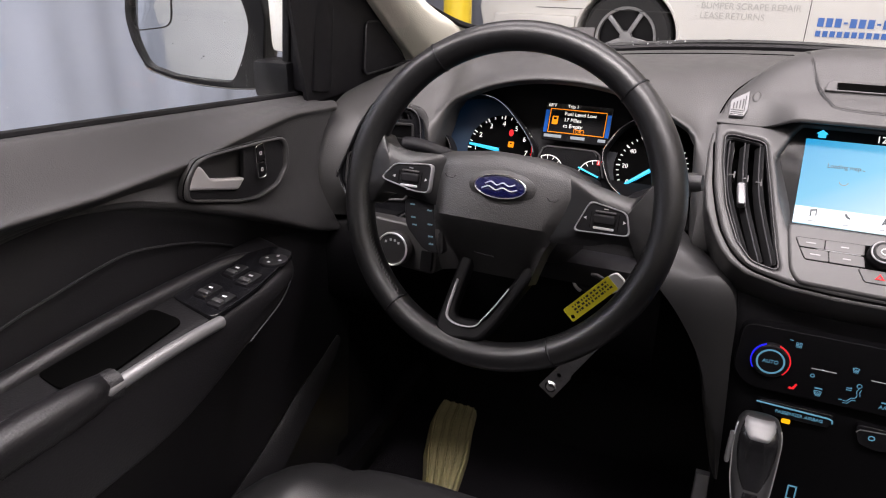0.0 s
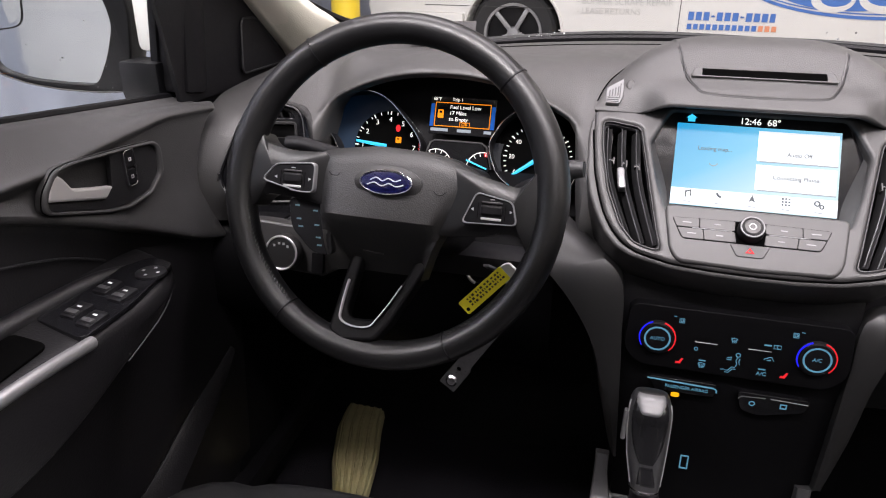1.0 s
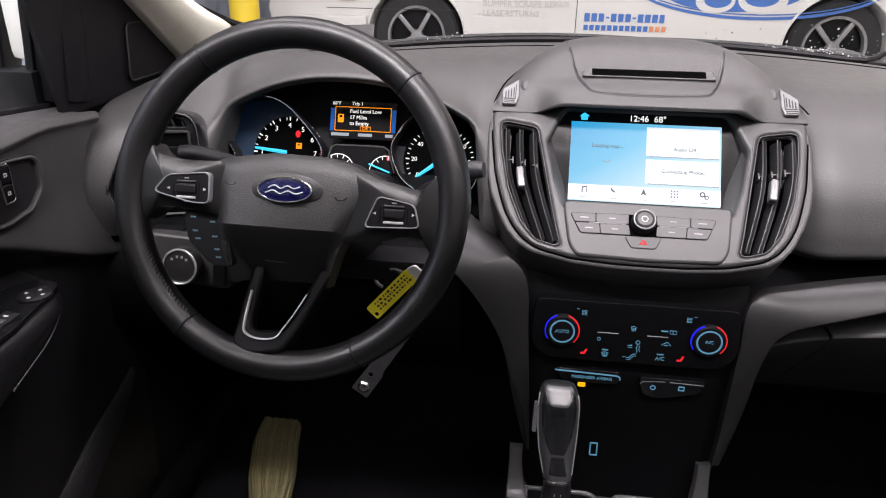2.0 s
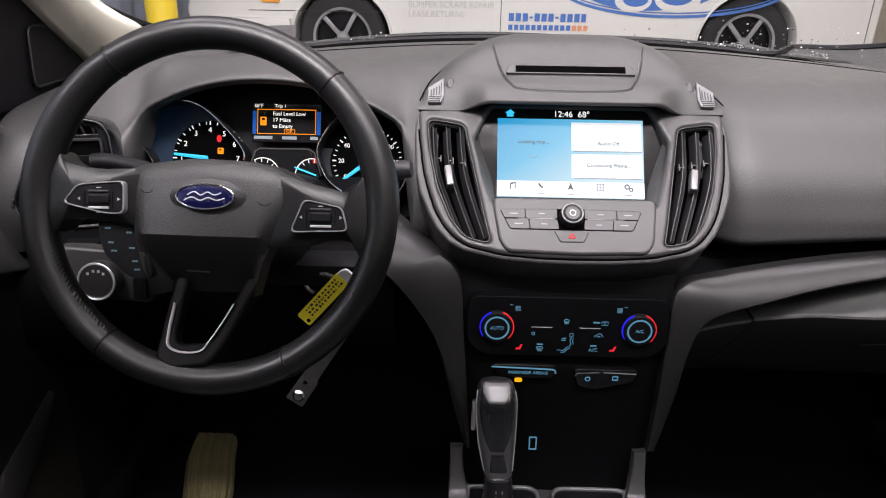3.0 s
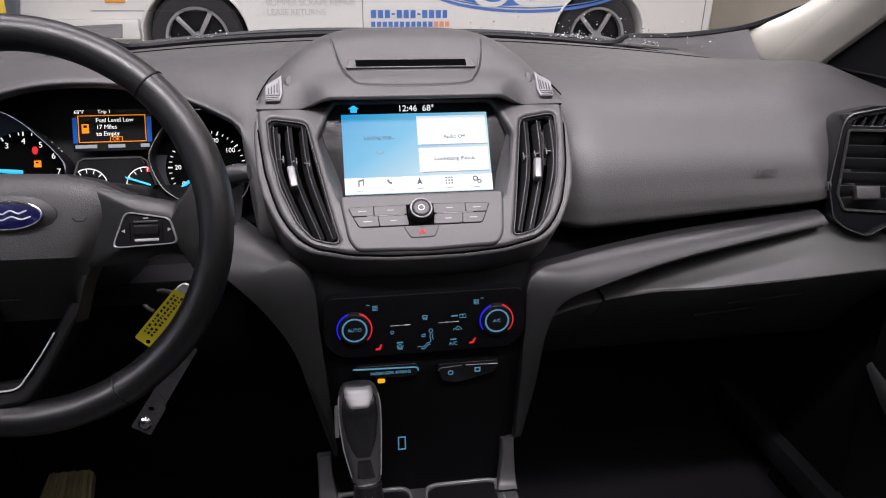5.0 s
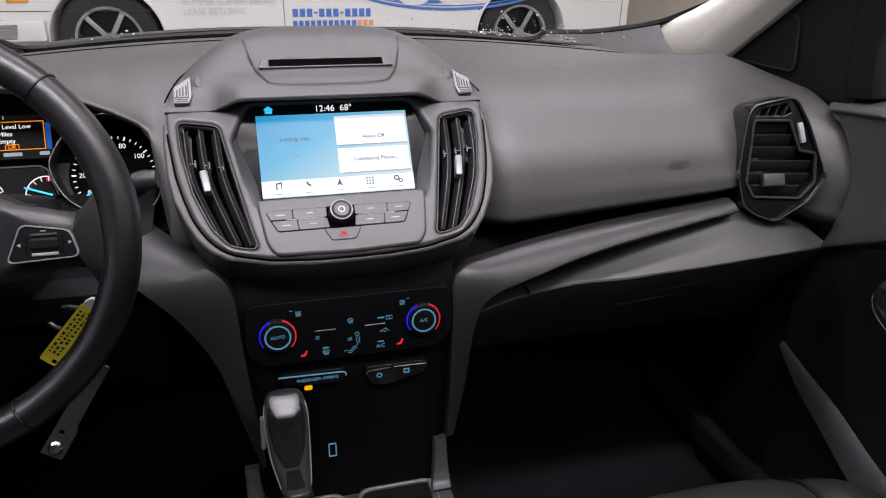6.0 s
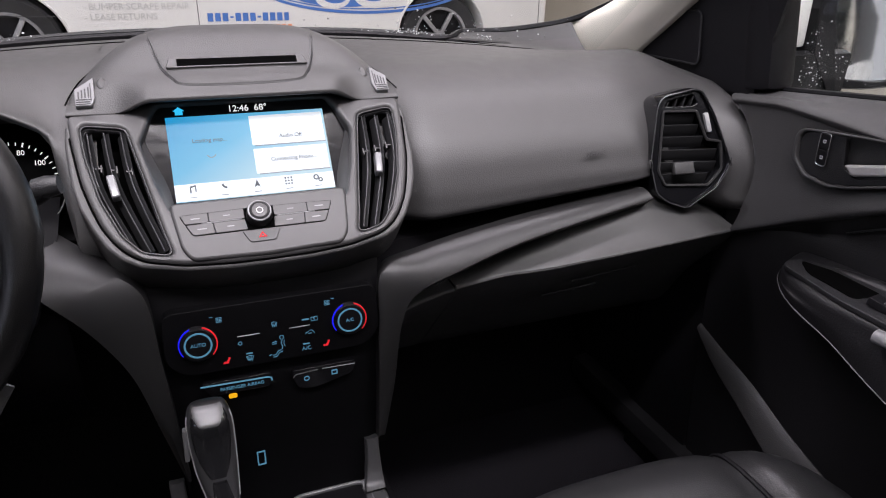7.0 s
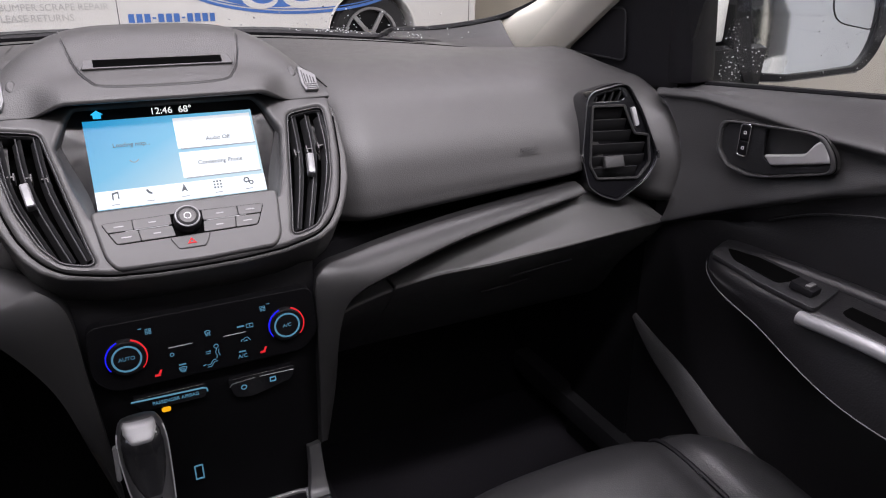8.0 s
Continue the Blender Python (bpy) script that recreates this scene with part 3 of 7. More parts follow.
for s, hole in ((1, vent_hole), (-1, vent_hole_l)):
    v = plate("stack_vent", [scaled(hole, 1.02), scaled(hole, 0.9, 0.95)], 0.03, B @ pose(0, 0, -0.006), M_BLACK, dash, bevel=0.002)
    # The vent's inner shade is put into this sheet's black.
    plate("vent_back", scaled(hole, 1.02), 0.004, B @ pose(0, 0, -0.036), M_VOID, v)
    part("vent_lip", tube([B @ Vector((p.x, p.y, -0.0006)) for p in scaled(hole, 0.985)], 0.0010, 6, closed=True), M_DARK, v)
    for k in range(3):
        t = -0.016 + 0.016 * k
        top, mid, low = (0.1475 + t, 0.066), (0.1405 + t, 0.0), (0.115 + t * 0.8, -0.079)
        pts = [B @ Vector((s * x, y, -0.010)) for x, y in smooth_path([top, mid, low], 6)]
        vn = part("vane", tube(pts, 0.0075, 6, flat=0.16), M_VENT, v)
        part("vane_edge", tube([B @ Vector((s * x, y, -0.0030)) for x, y in smooth_path([top, mid, low], 6)], 0.0007, 5), M_GUN, vn)
        part("louvre", box(0.007, 0.0016, 0.010, B @ pose(s * (0.141 + t * 0.9), 0.018 + 0.003 * k, -0.010), 0.0005), M_BEZEL, v)
        part("louvre", box(0.0016, 0.009, 0.010, B @ pose(s * (0.1385 + t * 0.9), 0.018 + 0.003 * k, -0.010), 0.0005), M_BEZEL, v)
    part("vent_tab", box(0.0085, 0.027, 0.012, B @ pose(0.1355 if s > 0 else -0.1425, -0.004, 0.000, 0, 0, -9 * s), 0.003, 3), M_STEEL, v, "satin silver thumb tab")
    corner = [(s * 0.1545, 0.0935), (s * 0.1705, 0.0935), (s * 0.1710, 0.1150), (s * 0.1520, 0.1300), (s * 0.1510, 0.1040)]
    GR = B @ pose(0, 0, 0.0090)
    hb = plate("ribbed_grille", rounded(corner if s > 0 else corner[::-1], 0.0015), 0.02, GR, M_STEEL, dash, "silver ribbed grille", bevel=0.0012)
    for k in range(3):
        part("rib", box(0.0135, 0.0011, 0.0008, GR @ pose(s * 0.1625, 0.0955 + 0.0028 * k, 0.0002), 0.0002), M_DARK, hb)
    for k in range(4):
        part("rib", box(0.0014, 0.0135 - 0.0016 * k, 0.0008, GR @ pose(s * (0.1572 + 0.0032 * k), 0.1105 - 0.0012 * k, 0.0002), 0.0002), M_DARK, hb)
    part("rib", box(0.0010, 0.022, 0.0008, GR @ pose(s * 0.1550, 0.1110, 0.0002), 0.0002), M_DARK, hb)
    plate("sensor_dome", ellipse(0.0052, 0.0085, s * 0.1440, 0.1215, 24), 0.012, B @ pose(0, 0, 0.0100), M_BEZEL, dash, bevel=0.003)

# Touch screen in its well.
S = slant(CX + 0.001, 0.895, 1.006, 33)
disp = thing("touch_screen", (CX, 0.9, 0.96), "lit touch screen with a sky blue page in black frame", "screen")
plate("frame", rounded([(-0.110, 0.082), (0.110, 0.082), (0.114, 0.040), (0.110, 0.020), (0.0930, -0.030), (0.0895, -0.058), (-0.0895, -0.058), (-0.0930, -0.030), (-0.110, 0.020), (-0.114, 0.040)], 0.006), 0.012, S @ pose(0, 0, -0.001), M_GLOSS, disp)
for s in (-1, 1):
    edge = smooth_path([(0.1145, 0.052, -0.004), (0.1125, 0.040, -0.004), (0.1040, -0.002, -0.004), (0.0915, -0.040, -0.004)], 4)
    foot = smooth_path([(0.113, 0.040, -0.001), (0.109, 0.018, -0.001), (0.0925, -0.030, -0.001), (0.0885, -0.060, -0.001)], 4)
    rows = []
    for a, b in zip(edge, foot):
        p, q = B @ Vector((s * a.x, a.y, a.z)), S @ Vector((s * b.x, b.y, b.z))
        rows.append([p.lerp(q, k / 6) + Vector((s * 0.0025 * math.sin(math.pi * k / 6), 0, 0)) for k in range(7)])
    part("well_side", grid(rows), M_BEZEL, disp, "satin grey flared side", smooth=60)
part("well_floor", grid([[B @ Vector((x, -0.036, -0.004)), S @ Vector((x, -0.058, -0.002))] for x in (-0.092, 0.0, 0.092)]), M_GLOSS, disp)
lit = plate("picture", rect(0.174, 0.097, 0, 0.0), 0.002, S @ pose(0, 0, 0.0006), L_SKY, disp, "lit sky blue picture", bevel=0.0002)
plate("tile", rect(0.083, 0.035, 0.0430, 0.027), 0.001, S @ pose(0, 0, 0.0012), L_TILE, lit, bevel=0.0002)
plate("tile", rect(0.083, 0.029, 0.0430, -0.0095), 0.001, S @ pose(0, 0, 0.0012), L_TILE, lit, bevel=0.0002)
plate("dock", rect(0.174, 0.019, 0, -0.0385), 0.001, S @ pose(0, 0, 0.0012), L_TILE, lit, bevel=0.0002)
words("text", "12:46  68\u00b0", 0.0105, S @ pose(0.002, 0.0545, 0.0006), L_WHITE, disp)
words("text", "Loading map...", 0.0064, S @ pose(-0.044, 0.019, 0.0022), M_ICON, disp)
words("text", "Audio Off", 0.0064, S @ pose(0.045, 0.018, 0.0026), M_ICON, disp)
words("text", "Connecting Phone...", 0.0064, S @ pose(0.045, -0.009, 0.0026), M_ICON, disp)
plate("home_icon", [Vector(p) for p in ((-0.076, 0.0525), (-0.068, 0.0525), (-0.068, 0.057), (-0.066, 0.057), (-0.072, 0.0615), (-0.078, 0.057), (-0.076, 0.057))], 0.001, S @ pose(0, -0.0015, 0.0008), L_BLUE, disp, bevel=0.0001)
plate("spinner", arc_band(0.0042, 0.005, 200, 340, -0.044, 0.004), 0.0005, S @ pose(0, 0, 0.0012), L_GREY, disp, bevel=0.0001)
plate("tile_edge", rect(0.080, 0.0011, 0.0445, 0.0087), 0.0006, S @ pose(0, 0, 0.0016), L_GREY, disp, bevel=0.0001)
plate("tile_edge", rect(0.080, 0.0011, 0.0445, -0.0247), 0.0006, S @ pose(0, 0, 0.0016), L_GREY, disp, bevel=0.0001)
# Dock icons: note, handset, arrow, nine dots, two gears, each with a bar of tiny print.
IC = S @ pose(0, 0, 0.0017)
for k, x in enumerate((-0.069, -0.035, 0.0, 0.035, 0.068)):
    y = -0.0355
    if k == 0:
        plate("dock_icon", [Vector((x + a, y + b)) for a, b in ((-0.0025, -0.004), (-0.001, -0.004), (-0.001, 0.002), (0.003, 0.003), (0.003, -0.003), (0.0042, -0.003), (0.0042, 0.005), (-0.0025, 0.0036))], 0.0005, IC, M_ICON, disp, bevel=0.0001)
    elif k == 1:
        plate("dock_icon", arc_band(0.0040, 0.0062, 185, 265, x + 0.003, y + 0.004, 10), 0.0005, IC, M_ICON, disp, bevel=0.0001)
    elif k == 2:
        plate("dock_icon", [Vector((x + a, y + b)) for a, b in ((-0.0035, -0.004), (0, -0.002), (0.0035, -0.004), (0, 0.005))], 0.0005, IC, M_ICON, disp, bevel=0.0001)
    elif k == 3:
        for i in range(3):
            for j in range(3):
                plate("dock_icon", rect(0.0019, 0.0019, x + (i - 1) * 0.0034, y + (j - 1) * 0.0034), 0.0005, IC, M_ICON, disp, bevel=0.0001)
    else:
        plate("dock_icon", [ellipse(0.0033, 0.0033, x - 0.0015, y + 0.0012, 16), ellipse(0.0018, 0.0018, x - 0.0015, y + 0.0012, 16)], 0.0005, IC, M_ICON, disp, bevel=0.0001)
        plate("dock_icon", [ellipse(0.0026, 0.0026, x + 0.0032, y - 0.0022, 16), ellipse(0.0013, 0.0013, x + 0.0032, y - 0.0022, 16)], 0.0005, IC, M_ICON, disp, bevel=0.0001)
    plate("dock_print", rect(0.008, 0.0009, x, -0.0445), 0.0004, IC, L_GREY, disp, bevel=0.0001)

# Radio keys under the screen.
K = B @ pose(0, 0, 0.009)
radio = plate("control_panel", rounded([(-0.0915, -0.031), (0.0885, -0.031), (0.0895, -0.040), (0.0835, -0.084), (0.0745, -0.0975), (0.0, -0.1000), (-0.0775, -0.0975), (-0.0860, -0.084), (-0.0925, -0.040)], 0.007), 0.03, K @ pose(0, 0, -0.0045), M_BEZEL, dash, bevel=0.003)
K = K @ pose(0, 0, -0.0045)
keys = [[(-0.0775, -0.0472), (-0.0508, -0.0465), (-0.0508, -0.0574), (-0.0735, -0.0574)], [(-0.0502, -0.0465), (-0.0150, -0.0460), (-0.0150, -0.0574), (-0.0502, -0.0574)], [(-0.0728, -0.0586), (-0.0470, -0.0586), (-0.0455, -0.0706), (-0.0668, -0.0706)], [(-0.0464, -0.0586), (-0.0150, -0.0586), (-0.0135, -0.0706), (-0.0449, -0.0706)]]
KO = -0.0065
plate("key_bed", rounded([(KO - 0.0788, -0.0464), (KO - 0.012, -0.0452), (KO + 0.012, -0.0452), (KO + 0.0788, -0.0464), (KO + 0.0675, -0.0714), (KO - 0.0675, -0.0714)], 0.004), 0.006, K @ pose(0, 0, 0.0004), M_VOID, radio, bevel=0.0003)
for i, poly in enumerate(keys):
    for s in (1, -1):
        pl = [Vector((KO + p[0] * s, p[1])) for p in (poly if s > 0 else poly[::-1])]
        kk = plate("key", rounded(pl, 0.0015, 3), 0.008, K @ pose(0, 0, 0.0012), M_BEZEL, radio, bevel=0.0004)
        c = sum(pl, Vector((0, 0))) / 4
        plate("print_bar", rect(0.009 - 0.002 * (i % 2), 0.0012, c.x, c.y), 0.0004, K @ pose(0, 0, 0.0015), M_STEEL, kk, bevel=0.0001)
for s in (1, -1):
    plate("key_gap", rect(0.040, 0.0007, KO + s * 0.038, -0.058), 0.0006, K @ pose(0, 0, 0.0014), M_STEEL, radio, bevel=0.0001)
KC = K @ pose(KO, -0.056, 0) @ Matrix.Scale(0.9, 4)
kn = part("volume_knob", spin([(0.0150, 0.0), (0.0150, 0.007), (0.0140, 0.012), (0.0125, 0.0135), (0.011, 0.0130), (0.0, 0.0128)], KC, 40), M_BLACK, radio, "black knob with a bright rim")
part("knob_ring", tube([KC @ Vector((0.0125 * math.cos(radians(a)), 0.0125 * math.sin(radians(a)), 0.0130)) for a in range(0, 360, 9)], 0.0010, 6, closed=True), M_STEEL, kn)
part("knob_cap", spin([(0.0095, 0.0132), (0.0085, 0.0142), (0.0, 0.0144)], KC, 30), M_BEZEL, kn)
plate("knob_mark", [ellipse(0.0040, 0.0040, 0, 0, 20), ellipse(0.0032, 0.0032, 0, 0, 20)], 0.0004, KC @ pose(0, 0, 0.0146), M_MARK, kn, bevel=0.0001)
hz = plate("hazard_key", rounded([(KO - 0.020, -0.0715), (KO + 0.020, -0.0715), (KO + 0.013, -0.086), (KO - 0.013, -0.086)], 0.003), 0.008, K @ pose(0, 0, 0.0012), M_BEZEL, radio, bevel=0.001)
plate("hazard_mark", [[Vector((KO + a, b)) for a, b in ((-0.0045, -0.0815), (0.0045, -0.0815), (0.0, -0.0750))], [Vector((KO + a, b)) for a, b in ((-0.0022, -0.0802), (0.0022, -0.0802), (0.0, -0.0772))]], 0.0005, K @ pose(0, 0, 0.0017), L_RED, hz, "red triangle", bevel=0.0001)

# Climate panel and the stack below it.
C = slant(CX - 0.003, 0.79, 0.833, 6)
rows = []
for k in range(13):
    z = lerp(0.935, 0.60, k / 12)
    w = curve_at([(0.60, 0.113), (0.70, 0.118), (0.76, 0.120), (0.90, 0.131), (0.94, 0.15)], z)
    y = curve_at([(0.60, 0.765), (0.72, 0.776), (0.80, 0.788), (0.87, 0.797), (0.90, 0.815), (0.94, 0.86)], z) + 0.006
    prof = [(-w, 1.1), (-w, y + 0.03), (-w + 0.006, y + 0.006), (-w + 0.02, y), (0, y - 0.002), (w - 0.02, y), (w - 0.006, y + 0.006), (w, y + 0.03), (w, 1.1)]
    rows.append([(CX - 0.003 + px, py, z) for px, py in prof])
part("stack_body", grid(rows), M_STACK, dash, smooth=50)
clim = plate("climate_panel", rounded([(-0.113, 0.040), (0.113, 0.040), (0.116, -0.015), (0.098, -0.033), (-0.098, -0.033), (-0.116, -0.015)], 0.012), 0.02, C @ pose(0, 0, 0.004), M_STACK, dash, bevel=0.001)
CP = C @ pose(0, 0, 0.0046)


def line_mark(name, pts):
    part(name, tube([CP @ Vector((*p, 0)) for p in pts], 0.00045, 5), L_ICE, clim)


def mark_round(name, rx, ry, x, y):
    plate(name, [ellipse(rx, ry, x, y, 20), ellipse(rx - 0.0008, ry - 0.0008, x, y, 20)], 0.0004, CP, L_ICE, clim, bevel=0.0001)


for s, txt in ((-1, "AUTO"), (1, "A/C")):
    cx, cy = s * 0.081, 0.003
    d = part("dial", spin([(0.0205, -0.002), (0.0198, 0.002), (0.0172, 0.005), (0.0150, 0.0053), (0.0, 0.0051)], C @ pose(cx, cy, 0.004), 48), M_BLACK, clim, "black dial with an ice blue ring")
    plate("dial_ring", [ellipse(0.0142, 0.0142, cx, cy, 48), ellipse(0.0123, 0.0123, cx, cy, 48)], 0.0008, C @ pose(0, 0, 0.0097), L_ICE, d, bevel=0.0002)
    words("dial_word", txt, 0.0056, C @ pose(cx, cy, 0.0094), L_ICE, d)
    plate("cold_arc", arc_band(0.0178, 0.0198, 110, 215, cx, cy), 0.0030, C @ pose(0, 0, 0.0075), L_DEEP, d, "blue lit arc", bevel=0.0002)
    plate("hot_arc", arc_band(0.0178, 0.0198, -45, 72, cx, cy), 0.0030, C @ pose(0, 0, 0.0075), L_RED, d, "red lit arc", bevel=0.0002)
    # Fan mark of four blades with its sign.
    for a in range(4):
        q = [(s * 0.0575 + 0.0036 * r * math.cos(radians(45 + 90 * a + d)), 0.0260 + 0.0036 * r * math.sin(radians(45 + 90 * a + d))) for r, d in ((0.25, 0), (0.75, -30), (1.0, 0), (0.75, 30))]
        line_mark("fan_mark", q + q[:1])
    line_mark("fan_sign", [(s * 0.0645 - 0.0022, 0.0302), (s * 0.0645 + 0.0012, 0.0300)])
    plate("seat_heat_mark", [Vector((s * 0.054 + a, -0.0225 + b)) for a, b in ((-0.0045, -0.0028), (0.0010, -0.0028), (0.0036, 0.0036), (0.0018, 0.0041), (-0.0008, -0.0004), (-0.0038, -0.0004))], 0.0004, CP, L_RED, clim, bevel=0.0001)
    plate("key_line", rect(0.0235, 0.0008, s * 0.0275 - 0.002, 0.0033), 0.0004, CP, M_MARK, clim, bevel=0.0001)
mark_round("power_mark", 0.0022, 0.0022, -0.0389, -0.0048)
# Front demister: a screen with three rising lines.
line_mark("defrost_mark", [(-0.0046, 0.0128), (-0.0016, 0.0138), (0.0014, 0.0128), (0.0004, 0.0098), (-0.0036, 0.0098), (-0.0046, 0.0128)])
for d in (-0.0018, 0.0, 0.0018):
    line_mark("defrost_line", [(-0.0016 + d, 0.0118), (-0.0020 + d, 0.0104), (-0.0012 + d, 0.0090), (-0.0016 + d, 0.0078)])
# Rear demister with its word drawn as a bar.
line_mark("rear_mark", [(0.0385, 0.0118), (0.0455, 0.0118), (0.0455, 0.0078), (0.0385, 0.0078), (0.0385, 0.0118)])
line_mark("rear_line", [(0.0420, 0.0112), (0.0416, 0.0098), (0.0424, 0.0086)])
plate("rear_bar", rect(0.0075, 0.0017, 0.0325, 0.0105), 0.0004, CP, L_ICE, clim, bevel=0.0001)
# Recirculation: a car's outline with an arrow.
line_mark("recirc_mark", [(0.0310, -0.0070), (0.0318, -0.0052), (0.0340, -0.0048), (0.0358, -0.0030), (0.0384, -0.0032), (0.0398, -0.0052), (0.0412, -0.0070)])
line_mark("recirc_arrow", [(0.0338, -0.0068), (0.0380, -0.0068), (0.0368, -0.0058)])
line_mark("max_mark", [(-0.0342, -0.0215), (-0.0305, -0.0205), (-0.0268, -0.0215), (-0.0280, -0.0252), (-0.0330, -0.0252), (-0.0342, -0.0215)])
for d in (-0.0018, 0.0, 0.0018):
    line_mark("max_line", [(-0.0305 + d, -0.0222), (-0.0309 + d, -0.0240), (-0.0301 + d, -0.0268)])
plate("max_bar", rect(0.0072, 0.0015, -0.0305, -0.0180), 0.0004, CP, L_ICE, clim, bevel=0.0001)
plate("ac_bar", rect(0.0072, 0.0015, 0.0310, -0.0185), 0.0004, CP, L_ICE, clim, bevel=0.0001)
words("ac_word", "A/C", 0.0062, CP @ pose(0.031, -0.0238, 0), L_ICE, clim)
# Airflow picture: head, back, seat and feet, with two small arrows.
mark_round("airflow_head", 0.0026, 0.0026, 0.0050, -0.0058)
for pts in (((0.0052, -0.0086), (0.0036, -0.0125), (0.0050, -0.0165), (0.0042, -0.0195)), ((0.0075, -0.0095), (0.0066, -0.0130), (0.0078, -0.0170)), ((0.0036, -0.0205), (0.0005, -0.0205), (-0.0030, -0.0252), (-0.0062, -0.0252)), ((0.0048, -0.0228), (0.0014, -0.0228), (-0.0022, -0.0275), (-0.0062, -0.0275)), ((-0.0105, -0.0250), (-0.0072, -0.0242)), ((-0.0060, -0.0100), (-0.0008, -0.0100), (-0.0022, -0.0088)), ((-0.0060, -0.0122), (-0.0010, -0.0122))):
    line_mark("airflow_line", pts)
# Switch rows under it.
CL, CR = C @ pose(-0.006, 0.002, 0), C @ pose(-0.005, 0.0025, 0)
sw1 = plate("switch_strip", rounded([(-0.078, -0.048), (-0.004, -0.048), (-0.006, -0.064), (-0.070, -0.064)], 0.004), 0.01, CL @ pose(0, 0, 0.003), M_GLOSS, dash)
part("strip_light", tube([CL @ Vector((*p, 0.0035)) for p in ((-0.079, -0.0505), (-0.008, -0.0525), (-0.0045, -0.054), (-0.004, -0.0575))], 0.0009, 6), L_ICE, sw1)
words("airbag_word", "PASSENGER AIRBAG", 0.0052, CL @ pose(-0.036, -0.0575, 0.0035), L_ICE, sw1)
plate("airbag_lamp", rect(0.009, 0.0055, -0.053, -0.0650, 0.002), 0.001, C @ pose(0, 0, 0.004), L_YELLOW, sw1, "amber lit sign")
sw2 = plate("switch_strip", rounded([(0.016, -0.052), (0.092, -0.052), (0.086, -0.068), (0.040, -0.078), (0.022, -0.074)], 0.006), 0.01, CR @ pose(0, 0, 0.003), M_GLOSS, dash)
part("strip_light", tube([CR @ Vector((*p, 0.0035)) for p in ((0.018, -0.0605), (0.021, -0.0570), (0.046, -0.0555))], 0.0006, 6), M_STEEL, sw2)
part("strip_light", tube([CR @ Vector((*p, 0.0035)) for p in ((0.051, -0.0555), (0.089, -0.0565))], 0.0006, 6), M_STEEL, sw2)
plate("stop_start_mark", [ellipse(0.0034, 0.0030, 0.033, -0.0640, 16), ellipse(0.0022, 0.0018, 0.033, -0.0640, 16)], 0.0004, CR @ pose(0, 0, 0.0036), L_ICE, sw2, bevel=0.0001)
plate("parking_mark", [rect(0.007, 0.006, 0.065, -0.0625), rect(0.0045, 0.0030, 0.065, -0.0625)], 0.0004, CR @ pose(0, 0, 0.0036), L_ICE, sw2, bevel=0.0001)
plate("usb_mark", [rect(0.0095, 0.018, -0.0310, -0.152, 0.001), rect(0.0066, 0.0148, -0.0310, -0.152)], 0.001, C @ pose(0, 0, 0.001), L_ICE, dash, "ice blue lit port frame", bevel=0.0002)


def side_wing(s):
    """The grey trim that climbs the stack and sweeps out along the dash."""
    up = [(0.111, 0.770, 0.675), (0.1155, 0.776, 0.74), (0.1215, 0.790, 0.82), (0.131, 0.806, 0.880), (0.185, 0.825, 0.890), (0.32, 0.845, 0.905), (0.520, 0.858, 0.924)]
    lo = [(0.120, 0.773, 0.675), (0.1365, 0.782, 0.742), (0.1480, 0.787, 0.815), (0.167, 0.791, 0.849), (0.222, 0.798, 0.867), (0.335, 0.817, 0.889), (0.528, 0.838, 0.912)]
    U, Lo = smooth_path(up, 8), smooth_path(lo, 8)
    rows = []
    for a, b in zip(U, Lo):
        drop = Vector((0.0, 0.015, -0.012))
        pts = [a + Vector((0, 0.02, -0.004)), a, a.lerp(b, 0.08) + Vector((0, -0.001, 0.002)), a.lerp(b, 0.5) + Vector((0, -0.002, 0.003)), a.lerp(b, 0.92) + Vector((0, -0.001, 0.001)), b, b + drop * 0.3, b + drop, b + drop + Vector((0.004, 0.05, 0.0))]
        rows.append([(CX + s * (p.x - CX), p.y, p.z) for p in pts])
    return part("side_wing", grid(rows), M_TRIM, dash, "satin dark grey sweep trim", smooth=50)


side_wing(1)


def side_wing_driver():
    up = [(0.111, 0.770, 0.675), (0.1155, 0.776, 0.74), (0.1215, 0.788, 0.82), (0.130, 0.798, 0.895), (0.17, 0.83, 0.918), (0.21, 0.87, 0.935)]
    lo = [(0.115, 0.772, 0.675), (0.1325, 0.780, 0.74), (0.1515, 0.787, 0.81), (0.1835, 0.799, 0.860), (0.225, 0.822, 0.895), (0.260, 0.86, 0.916)]
    rows = []
    for a, b in zip(smooth_path(up, 8), smooth_path(lo, 8)):
        pts = [a + Vector((0, 0.03, 0)), a, a.lerp(b, 0.5) + Vector((0, -0.004, 0.002)), b, b + Vector((0.006, 0.03, -0.004))]
        rows.append([(CX - p.x, p.y, p.z) for p in pts])
    part("side_wing", grid(rows), M_TRIM, dash, "satin dark grey sweep trim", smooth=50)


side_wing_driver()
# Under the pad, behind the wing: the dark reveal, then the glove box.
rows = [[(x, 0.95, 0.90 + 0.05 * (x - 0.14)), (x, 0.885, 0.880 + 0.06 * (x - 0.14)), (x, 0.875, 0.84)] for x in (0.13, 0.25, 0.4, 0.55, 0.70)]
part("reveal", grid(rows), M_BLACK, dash)


